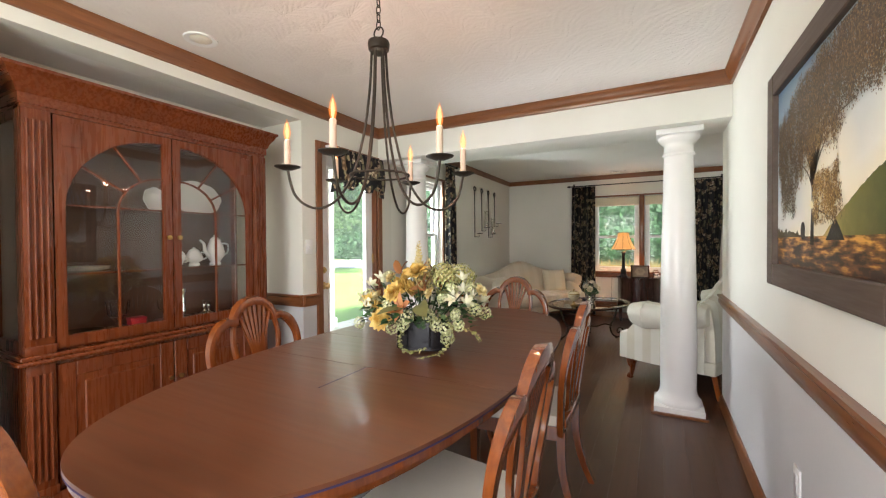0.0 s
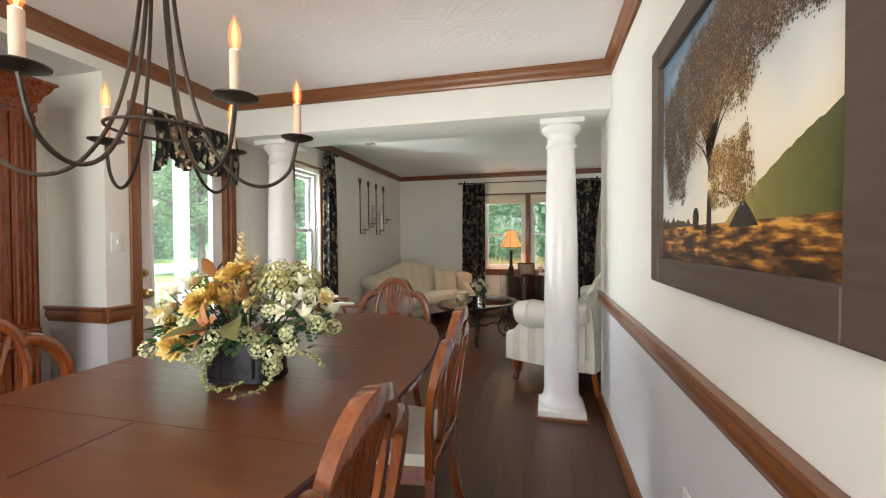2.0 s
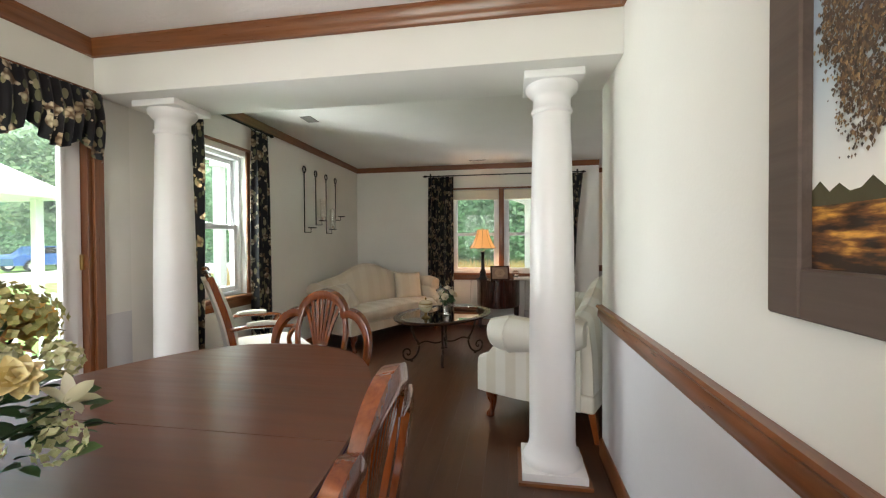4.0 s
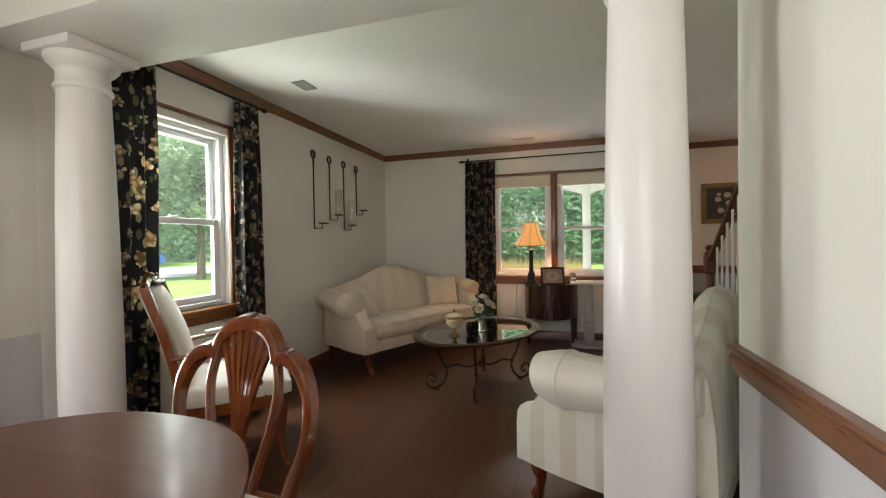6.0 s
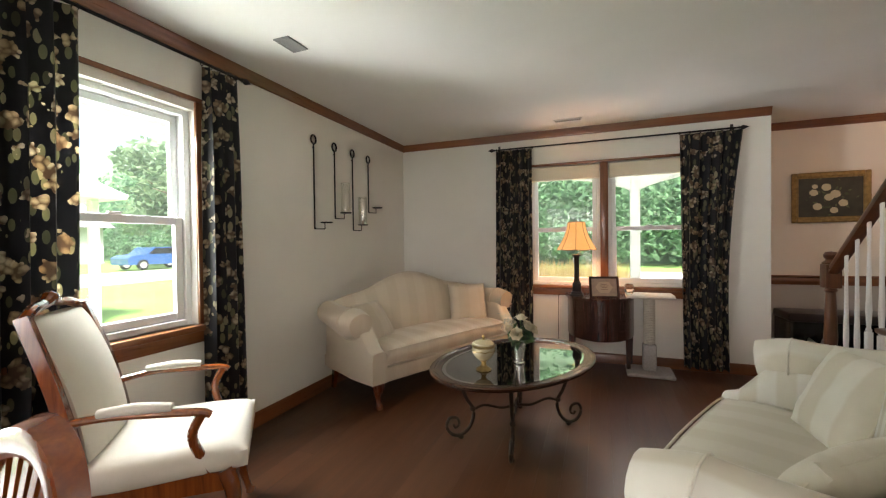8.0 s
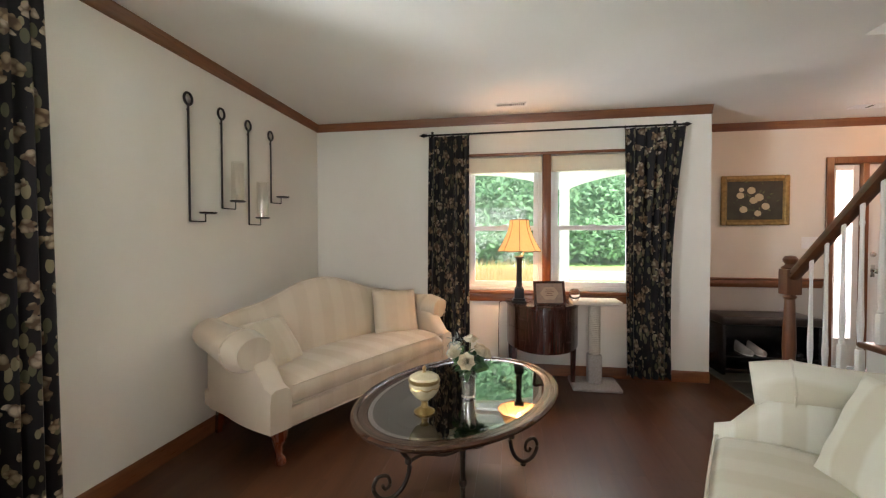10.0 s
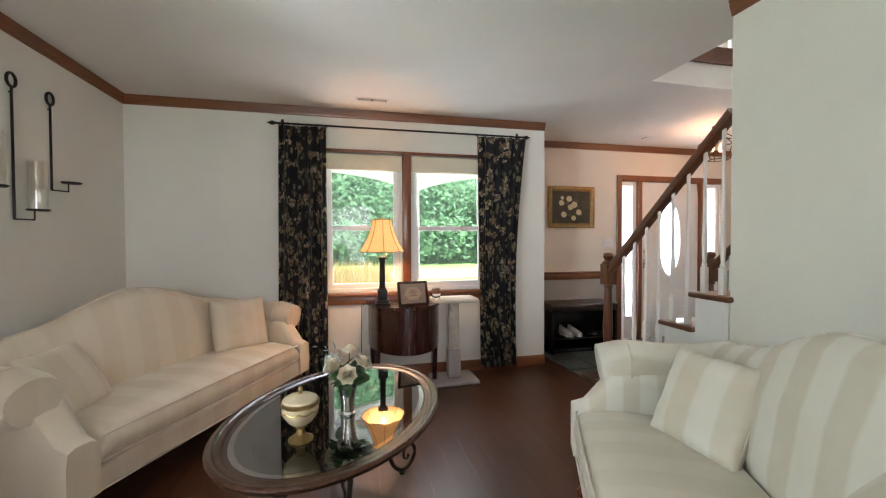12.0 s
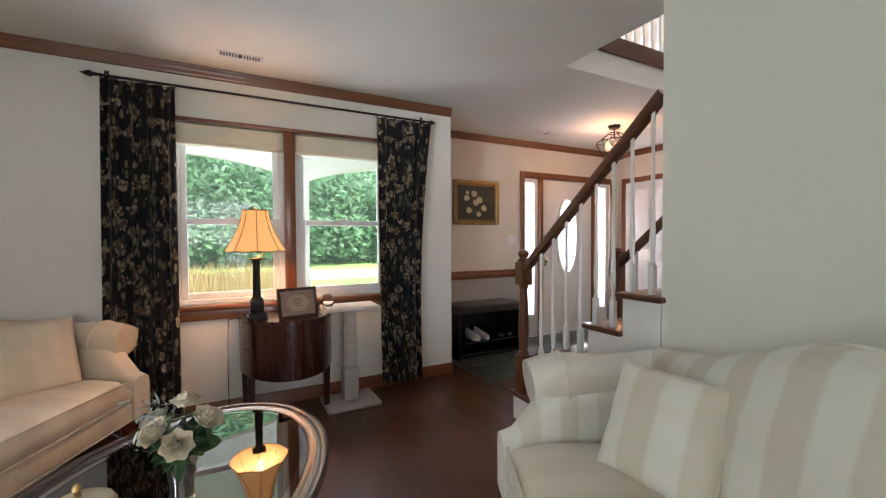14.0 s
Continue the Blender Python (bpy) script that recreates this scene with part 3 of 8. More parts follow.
# ---------------------------------------------------------------- windows, doors, columns
def ring_box(x0, x1, z0, z1, w, y0, y1, r=0.004, bottom=None, bm=None):
    """A rectangular frame in x and z, w wide and from y0 to y1 deep."""
    bot = w if bottom is None else bottom
    bm = box(x0, x0 + w, y0, y1, z0, z1, r, 1, bm)
    box(x1 - w, x1, y0, y1, z0, z1, r, 1, bm)
    box(x0 + w - 0.001, x1 - w + 0.001, y0 + 0.0005, y1 - 0.0005, z1 - w, z1, r, 1, bm)
    if bot:
        box(x0 + w - 0.001, x1 - w + 0.001, y0 + 0.0005, y1 - 0.0005, z0, z0 + bot, r, 1, bm)
    return bm


def pane(x0, x1, z0, z1, y, parent, material=None, name="pane"):
    ob = part(name, box(x0, x1, y, y + 0.004, z0, z1), material or M_GLASS, parent, "clear window glass")
    ob.visible_shadow = False
    return ob


def double_hung(parent, x0, x1, z0, z1, mid, clear=None):
    """White vinyl double-hung unit, local y outwards."""
    part("window_frame", ring_box(x0, x1, z0, z1, 0.035, 0.045, 0.145), M_VINYL, parent, "white vinyl frame")
    up = part("upper_sash", ring_box(x0 + 0.036, x1 - 0.036, mid - 0.02, z1 - 0.036, 0.04, 0.10, 0.13), M_VINYL, parent, "white vinyl sash")
    lo = part("lower_sash", ring_box(x0 + 0.036, x1 - 0.036, z0 + 0.036, mid + 0.022, 0.045, 0.062, 0.094), M_VINYL, parent, "white vinyl sash")
    pane(x0 + 0.076, x1 - 0.076, mid + 0.02, z1 - 0.076, 0.113, up, clear)
    pane(x0 + 0.081, x1 - 0.081, z0 + 0.081, mid - 0.023, 0.076, lo, clear)
    part("sash_lock", box((x0 + x1) / 2 - 0.03, (x0 + x1) / 2 + 0.03, 0.05, 0.075, mid + 0.022, mid + 0.034, 0.004), M_VINYL, lo)


win_n = thing("window_1", pose(0, YN, 0), "wide window with two white sashes, oak mullion and cream roller shade", "window", kind="structure")
double_hung(win_n, NWIN[0], -0.215, 0.79, 2.06, 1.38)
double_hung(win_n, -0.14, NWIN[1], 0.79, 2.06, 1.38)
part("mullion", box(-0.215, -0.14, -0.012, 0.14, 0.79, 2.06, 0.004), M_TRIM_Z, win_n, "stained oak mullion")
part("window_sill", box(NWIN[0] - 0.07, NWIN[1] + 0.07, -0.045, 0.05, 0.755, 0.79, 0.008), M_TRIM, win_n, "stained oak window sill")
part("apron", box(NWIN[0] - 0.05, NWIN[1] + 0.05, -0.02, -0.001, 0.685, 0.755, 0.005), M_TRIM, win_n, "stained oak apron")
part("head_casing", box(NWIN[0] - 0.07, NWIN[1] + 0.07, -0.022, -0.001, 2.06, 2.085, 0.004), M_TRIM, win_n, "thin stained oak head casing")
for x in (NWIN[0] - 0.06, NWIN[1]):
    part("side_casing", box(x, x + 0.06, -0.02, -0.001, 0.79, 2.06, 0.004), M_TRIM_Z, win_n, "stained oak side casing")
M_SHADE_CLOTH = plain("cream_shade_cloth", (0.72, 0.66, 0.52), 0.8, vary=0.03)
for a, b in ((NWIN[0] + 0.01, -0.22), (-0.135, NWIN[1] - 0.01)):
    part("roller_shade", box(a, b, 0.0, 0.055, 1.905, 2.05, 0.012, 3), M_SHADE_CLOTH, win_n, "cream fabric shade drawn up")

win_w = thing("window_2", pose(XW, 0, 0, 0, 0, 90), "single white double-hung window with oak sill", "window", kind="structure")
double_hung(win_w, WWIN[0], WWIN[1], 0.79, 2.05, 1.40, M_GLASS_SIDE)
part("window_sill", box(WWIN[0] - 0.07, WWIN[1] + 0.07, -0.045, 0.05, 0.755, 0.79, 0.008), M_TRIM, win_w, "stained oak window sill")
part("apron", box(WWIN[0] - 0.05, WWIN[1] + 0.05, -0.02, -0.001, 0.685, 0.755, 0.005), M_TRIM, win_w, "stained oak apron")
part("head_casing", box(WWIN[0] - 0.07, WWIN[1] + 0.07, -0.022, -0.001, 2.10, 2.125, 0.004), M_TRIM, win_w, "thin stained oak head casing")
for x in (WWIN[0] - 0.06, WWIN[1]):
    part("side_casing", box(x, x + 0.06, -0.02, -0.001, 0.79, 2.10, 0.004), M_TRIM_Z, win_w, "stained oak side casing")

# glazed patio door
pd = thing("door_1", pose(XW, 0, 0, 0, 0, 90), "white glazed patio door in an oak casing, closed", "door", kind="structure")
part("casing", ring_box(PDOOR[0] - 0.055, PDOOR[1] + 0.055, 0.0, 2.155, 0.06, -0.02, -0.001, 0.004, 0), M_TRIM_Z, pd, "stained oak door casing")
part("jamb", ring_box(PDOOR[0], PDOOR[1], 0.0, 2.10, 0.03, 0.0, 0.15, 0.002, 0), M_TRIM_Z, pd, "stained oak jamb")
slab = part("door_leaf", ring_box(PDOOR[0] + 0.032, PDOOR[1] - 0.032, 0.02, 2.066, 0.10, 0.045, 0.09, 0.004, 0.22), M_WHITE, pd, "white painted door leaf")
part("glazing_bead", ring_box(PDOOR[0] + 0.125, PDOOR[1] - 0.125, 0.235, 1.972, 0.02, 0.035, 0.05, 0.004), M_WHITE, slab)
pane(PDOOR[0] + 0.130, PDOOR[1] - 0.130, 0.24, 1.968, 0.065, slab)
part("threshold", box(PDOOR[0] + 0.03, PDOOR[1] - 0.03, 0.0, 0.15, 0.0, 0.02, 0.004), M_BRASS, pd, "metal threshold")
knob = lathe([(0.0, -0.065), (0.02, -0.062), (0.028, -0.048), (0.024, -0.034), (0.011, -0.028), (0.010, -0.012), (0.030, -0.008), (0.032, 0.0)], 18)
part("door_knob", moved(knob, pose(PDOOR[0] + 0.075, 0.045, 0.93, -90, 0, 0)), M_BRASS, slab, "polished brass knob")
bolt = lathe([(0.012, -0.03), (0.016, -0.026), (0.018, -0.012), (0.028, -0.008), (0.030, 0.0)], 18)
part("deadbolt", moved(bolt, pose(PDOOR[0] + 0.075, 0.045, 1.065, -90, 0, 0)), M_BRASS, slab, "polished brass deadbolt")
for z in (0.3, 1.1, 1.85):
    part("hinge", box(PDOOR[1] - 0.045, PDOOR[1] - 0.028, 0.03, 0.05, z, z + 0.09, 0.003), M_BRASS, pd)

# glazed door behind the start of the walk
bd = thing("door_2", pose(0, YB, 0, 0, 0, 180), "wide white framed glazed door", "door", kind="structure")
part("frame", ring_box(0.0, 1.8, 0.0, 2.3, 0.06, 0.0, 0.15, 0.004, 0.06), M_VINYL, bd)
part("stile", box(0.87, 0.93, 0.02, 0.12, 0.06, 2.24, 0.004), M_VINYL, bd)


def column(x, y, label):
    c = thing("column", pose(x, y, 0), label, "column", "white columns under the beam")
    part("shoe", ring_prism([(-.185, -.185), (.185, -.185), (.185, .185), (-.185, .185)], [(-.165, -.165), (.165, -.165), (.165, .165), (-.165, .165)], 0.0, 0.018), M_TRIM, c, "thin oak shoe at the floor", None)
    bm = box(-0.165, 0.165, -0.165, 0.165, 0.0, 0.058, 0.006)
    part("plinth", bm, M_WHITE, c, "square white plinth")
    prof = [(0.158, 0.058), (0.160, 0.075), (0.154, 0.092), (0.142, 0.102), (0.136, 0.118), (0.128, 0.135), (0.1225, 0.165)]
    prof += [(0.122 - 0.024 * (max(0.0, k / 10 - 0.25) / 0.75) ** 1.6, 0.165 + 1.77 * k / 10) for k in range(1, 11)]
    prof += [(0.106, 1.940), (0.110, 1.950), (0.106, 1.962), (0.099, 1.968), (0.098, 2.02), (0.104, 2.030), (0.118, 2.042), (0.134, 2.062), (0.138, 2.078), (0.136, 2.088)]
    part("shaft", lathe(prof, 48), M_WHITE, c, "smooth tapered white shaft", 50)
    part("abacus", box(-0.15, 0.15, -0.15, 0.15, 2.088, 2.129, 0.005), M_WHITE, c, "square white cap")
    return c


column(0.19, 3.43, "white painted round wooden column on a square plinth beside the dining wall")
column(-2.16, 3.43, "white painted round wooden column on a square plinth beside the window wall")


# ---------------------------------------------------------------- drapery
def curtain(name, at, w0, w1, z0, z1, folds, label, seed, depth=0.035, bend=0.0):
    """A pleated hanging panel: w0, w1 its two edges as (top, bottom) pairs in local x."""
    rnd = random.Random(seed)
    n, rows = folds * 10, 18
    phase = [rnd.uniform(-0.5, 0.5) for _ in range(folds + 2)]
    amp = [rnd.uniform(0.6, 1.15) for _ in range(folds + 2)]
    bm = bmesh.new()
    grid = []
    for j in range(rows + 1):
        v = j / rows
        z = z1 + (z0 - z1) * v
        a, b = w0[0] + (w0[1] - w0[0]) * v, w1[0] + (w1[1] - w1[0]) * v + bend * math.sin(math.pi * v)
        row = []
        for i in range(n + 1):
            u = i / n
            f = u * folds
            k = int(f)
            kk = amp[k] * (1 - (f - k)) + amp[k + 1] * (f - k)
            ph = phase[k] * (1 - (f - k)) + phase[k + 1] * (f - k)
            wave = math.sin(2 * math.pi * f + ph + 0.5 * v) + 0.25 * math.sin(4 * math.pi * f + 3 * ph)
            d = depth * kk * wave * (0.45 + 0.55 * min(1, v * 5))
            row.append(bm.verts.new((a + (b - a) * u + 0.008 * math.sin(5 * f + ph), d - 0.012 * v, z + 0.006 * wave * (v > 0.99))))
        grid.append(row)
    for j in range(rows):
        for i in range(n):
            bm.faces.new((grid[j][i], grid[j][i + 1], grid[j + 1][i + 1], grid[j + 1][i]))
    bmesh.ops.solidify(bm, geom=bm.faces[:], thickness=0.003)
    c = thing(name, at, label, "curtain")
    part("drape", bm, M_CLOTH, c, "", 60)
    for k in range(folds + 1):
        x = w0[0] + (w1[0] - w0[0]) * k / folds
        loop = sweep([(x + 0.0, 0.0 + 0.014 * math.cos(t), z1 + 0.012 + 0.014 * math.sin(t)) for t in np.linspace(0, 2 * math.pi, 13)[:-1]], disc(0.0022, 6), closed=True, up=(1, 0, 0))
        part("ring", loop, M_BLACKIRON, c, "small black iron ring")
    return c


def curtain_rod(at, x0, x1, z, label):
    r = thing("curtain_rod", at, label, "curtain rod")
    part("rod", tube([(x0, 0, z), (x1, 0, z)], 0.0085, 12, steps=0), M_BLACKIRON, r)
    for x, s in ((x0, -1), (x1, 1)):
        prof = [(0.0085, 0.0), (0.014, 0.004), (0.009, 0.010), (0.017, 0.024), (0.019, 0.034), (0.013, 0.050), (0.005, 0.066), (0.0, 0.082)]
        part("finial", lathe(prof, 14, at=pose(x, 0, z, 0, 90 * s, 0)), M_BLACKIRON, r, "pointed black finial")
    for x in (x0 + 0.04, x1 - 0.04):
        part("bracket", join(tube([(x, 0.06, z + 0.03), (x, 0.03, z + 0.01), (x, 0.0, z - 0.012)], 0.005, 8), box(x - 0.012, x + 0.012, 0.057, 0.063, z - 0.01, z + 0.05, 0.002)), M_BLACKIRON, r)
    return r


AN = pose(0, YN - 0.065, 0)
curtain_rod(AN, -1.30, 0.96, 2.268, "black iron curtain rod over the wide window")
curtain("curtain", AN, (-1.28, -1.30), (-0.89, -0.885), 0.04, 2.252, 5, "black floral curtain panel hanging beside the lamp window", 3)
curtain("curtain", AN, (0.49, 0.52), (1.00, 0.90), 0.04, 2.252, 6, "black floral curtain panel hanging beside the foyer", 4, bend=-0.05)
AW = pose(XW + 0.065, 0, 0, 0, 0, 90)
curtain_rod(AW, 3.60, 4.84, 2.325, "black iron curtain rod over the single window")
curtain("curtain", AW, (3.62, 3.60), (3.955, 3.91), 0.04, 2.308, 4, "black floral curtain panel hanging behind the column", 5)
curtain("curtain", AW, (4.56, 4.54), (4.79, 4.82), 0.04, 2.308, 4, "black floral curtain panel hanging by the armchair", 6)

# gathered valance on the patio door
val = thing("valance", pose(XW + 0.05, 0, 0, 0, 0, 90), "black floral gathered valance with a scalloped hem over the patio door", "valance")
bm = bmesh.new()
rows, cols, grid = 10, 90, []
for j in range(rows + 1):
    v = j / rows
    row = []
    for i in range(cols + 1):
        u = i / cols
        drop = 0.30 + 0.10 * abs(math.sin(math.pi * (u * 3 + 0.5))) ** 0.8 - 0.05 * math.sin(math.pi * u)
        row.append(bm.verts.new((2.43 + 0.74 * u, -0.02 + 0.014 * math.sin(2 * math.pi * u * 13 + 1.3 * math.sin(9 * u)) * (0.4 + v) - 0.03 * math.sin(math.pi * v), 2.125 - drop * v)))
    grid.append(row)
for j in range(rows):
    for i in range(cols):
        bm.faces.new((grid[j][i], grid[j][i + 1], grid[j + 1][i + 1], grid[j + 1][i]))
bmesh.ops.solidify(bm, geom=bm.faces[:], thickness=0.004)
part("cloth", bm, M_CLOTH, val, "", 60)
part("header_rod", box(2.42, 3.18, -0.01, 0.03, 2.105, 2.13, 0.006), M_WHITE, val, "white valance rod")

# ---------------------------------------------------------------- stairs and landing
RISE, RUN, NOSE = 0.195, 0.22, 6.30
stair = thing("staircase", pose(0, 0, 0), "oak treads with white risers and a white stringer", "stairs", kind="structure")
for k in range(8):
    y = NOSE - RUN * k
    z = RISE * (k + 1)
    inner = 1.115 if y > 5.30 else 1.275
    part("tread", box(inner, 2.16, y - RUN - 0.03, y, z - 0.03, z, 0.012, 3), M_DARKWOOD, stair, "stained oak tread with rounded nosing")
    part("riser", box(1.16 if y > 5.30 else 1.275, 2.12, y - 0.045, y - 0.03, z - RISE, z - 0.03), M_WHITE, stair, "white painted riser")
for x in (1.142, 2.12):
    pts = [(NOSE - 0.03, 0.0)]
    for k in range(8):
        y = NOSE - 0.03 - RUN * k
        pts += [(y, RISE * (k + 1) - 0.031), (y - RUN, RISE * (k + 1) - 0.031)]
    lastk = 5 if x < 1.5 else 8
    pts = pts[:1 + 2 * lastk]
    pts[-1] = (max(pts[-1][0], 5.192) if x < 1.5 else pts[-1][0], pts[-1][1])
    pts.append((pts[-1][0], 0.0))
    bm = moved(prism(pts, 0.0, 0.018), Matrix(((0, 0, 1, x), (1, 0, 0, 0), (0, 1, 0, 0), (0, 0, 0, 1))))
    part("stringer", bm, M_WHITE, stair, "white painted stringer", None)


def newel(parent, x, y, z, top):
    bm = box(x - 0.042, x + 0.042, y - 0.042, y + 0.042, z, z + 0.26, 0.006)
    h = top - z
    prof = [(0.036, z + 0.26), (0.040, z + 0.275), (0.028, z + 0.29), (0.033, z + 0.34), (0.036, z + 0.42), (0.030, z + h * 0.62), (0.026, top - 0.27), (0.036, top - 0.255), (0.028, top - 0.24)]
    lathe(prof, 18, bm, Matrix.Translation((x, y, 0)))
    box(x - 0.042, x + 0.042, y - 0.042, y + 0.042, top - 0.24, top - 0.085, 0.006, 2, bm)
    lathe([(0.044, top - 0.085), (0.046, top - 0.075), (0.030, top - 0.062), (0.026, top - 0.054), (0.036, top - 0.04), (0.039, top - 0.024), (0.028, top - 0.006), (0.0, top)], 18, bm, Matrix.Translation((x, y, 0)))
    return part("newel_post", bm, M_NEWEL, parent, "turned oak newel post with ball cap")


def baluster_mesh(h):
    s = 0.0145
    bm = box(-s, s, -s, s, 0, 0.14, 0.003)
    prof = [(0.011, 0.14), (0.0145, 0.15), (0.009, 0.165), (0.012, 0.20), (0.0145, 0.26), (0.011, 0.40), (0.008, h - 0.12), (0.011, h - 0.10), (0.009, h - 0.08), (0.0105, h)]
    return lathe(prof, 10, bm)


RAIL_SECTION = [(-0.030, 0.0), (-0.030, 0.018), (-0.024, 0.040), (-0.012, 0.052), (0.012, 0.052), (0.024, 0.040), (0.030, 0.018), (0.030, 0.0), (0.018, -0.006), (-0.018, -0.006)]
for x, label, last in ((1.175, "open stair railing with white balusters, dark handrail and oak newel post", 5), (2.10, "stair railing with white balusters and dark handrail on the foyer side", 8)):
    rail = thing("stair_railing", pose(0, 0, 0), label, "railing")
    newel(rail, x, 6.20, RISE, 1.17)
    slope = RISE / RUN
    y_end = 5.19 if last == 5 else 4.6
    part("handrail", sweep([(x, 6.165, 1.025), (x, y_end, 1.025 + (6.165 - y_end) * slope)], RAIL_SECTION), M_DARKWOOD, rail, "dark stained oak handrail")
    for k in range(last):
        for d in (0.055, 0.165):
            y = NOSE - RUN * k - d
            if y > 6.13 or y < y_end + 0.02:
                continue
            h = 1.025 + (6.165 - y) * slope - RISE * (k + 1) + 0.004
            part("baluster", baluster_mesh(h), M_WHITE, rail, at=pose(x, y, RISE * (k + 1)))

# landing edge and its railing, upstairs
structure("landing_trim", box(XCEIL, XR, YLAND - 0.025, YLAND - 0.001, 2.615, 2.745, 0.006), M_DARKWOOD, "dark stained trim board along the landing edge", "trim")
land = thing("landing_railing", pose(0, 0, 0), "white balusters with a dark handrail on the landing", "railing")
part("handrail", sweep([(XCEIL + 0.01, YLAND + 0.06, 3.62), (XR - 0.01, YLAND + 0.06, 3.62)], RAIL_SECTION), M_DARKWOOD, land, "dark stained handrail")
first = None
for k in range(26):
    m = pose(1.54 + 0.106 * k, YLAND + 0.06, 2.72)
    first = again(first, m) if first else part("baluster", baluster_mesh(0.90), M_WHITE, land, at=m)
part("newel_post", box(2.735, 2.81, YLAND + 0.02, YLAND + 0.10, 2.72, 3.75, 0.006), M_DARKWOOD, land, "dark square newel post")

# ---------------------------------------------------------------- dining room things
TX, TY, TA, TB, TP = -1.045, 1.60, 0.645, 1.35, 2.45
table = thing("dining_table", pose(TX, TY, 0), "long oval cherry dining table under a jointed table pad", "table")
part("tabletop", prism(ellipse(TA - 0.008, TB - 0.008, 96, TP), 0.722, 0.748, 0.009, segments=3), M_CHAIR, table, "moulded cherry table edge")
part("apron", ring_prism(ellipse(TA - 0.10, TB - 0.12, 64, TP), ellipse(TA - 0.13, TB - 0.15, 64, TP), 0.64, 0.722), M_CHAIR, table, "", 60)
for y in (-0.75, 0.75):
    ped = part("pedestal", lathe([(0.10, 0.14), (0.11, 0.18), (0.075, 0.22), (0.055, 0.30), (0.085, 0.42), (0.09, 0.48), (0.05, 0.56), (0.09, 0.62), (0.10, 0.66)], 20), M_CHAIR, table, at=pose(0, y, 0))
    for a in (45, 135, 225, 315):
        foot = tube([(0.05, 0, 0.20), (0.16, 0, 0.22), (0.27, 0, 0.12), (0.36, 0, 0.03)], 0.028, 10, squash=1.2, sizes=[1.2, 1.0, 0.8, 0.75])
        part("foot", foot, M_CHAIR, ped, at=pose(0, 0, 0, 0, 0, a))


def clip_y(outline, y0, y1):
    """The piece of a convex outline between two y values."""
    for sign, lim in ((1, y0), (-1, -y1)):
        out = []
        for (xa, ya), (xb, yb) in zip(outline, outline[1:] + outline[:1]):
            da, db = sign * ya - lim, sign * yb - lim
            if da >= 0:
                out.append((xa, ya))
            if (da >= 0) != (db >= 0):
                k = da / (da - db)
                out.append((xa + (xb - xa) * k, ya + (yb - ya) * k))
        outline = out
    return outline


pad_out = ellipse(TA, TB, 140, TP)
pad = thing("table_pad", pose(TX, TY, 0), "brown wood-grain table pad in sections with violet felt underside", "table pad")
cuts = [-TB - 0.1, 1.215 - TY, 1.635 - TY, 2.08 - TY, TB + 0.1]
for a, b in zip(cuts, cuts[1:]):
    piece = clip_y(pad_out, a + 0.0012, b - 0.0012)
    part("felt", prism(piece, 0.748, 0.754), M_FELT, pad, "violet felt backing", None)
    part("pad_section", prism(piece, 0.754, 0.765, 0.003, segments=2), M_PAD, pad, "brown wood-grain vinyl pad section", 40)
# hinge crease along the near section
part("crease", box(-0.0035, 0.0, 1.215 - TY - 0.28, 1.215 - TY - 0.01, 0.7652, 0.7658), M_FELT, pad, "fold line of the pad")


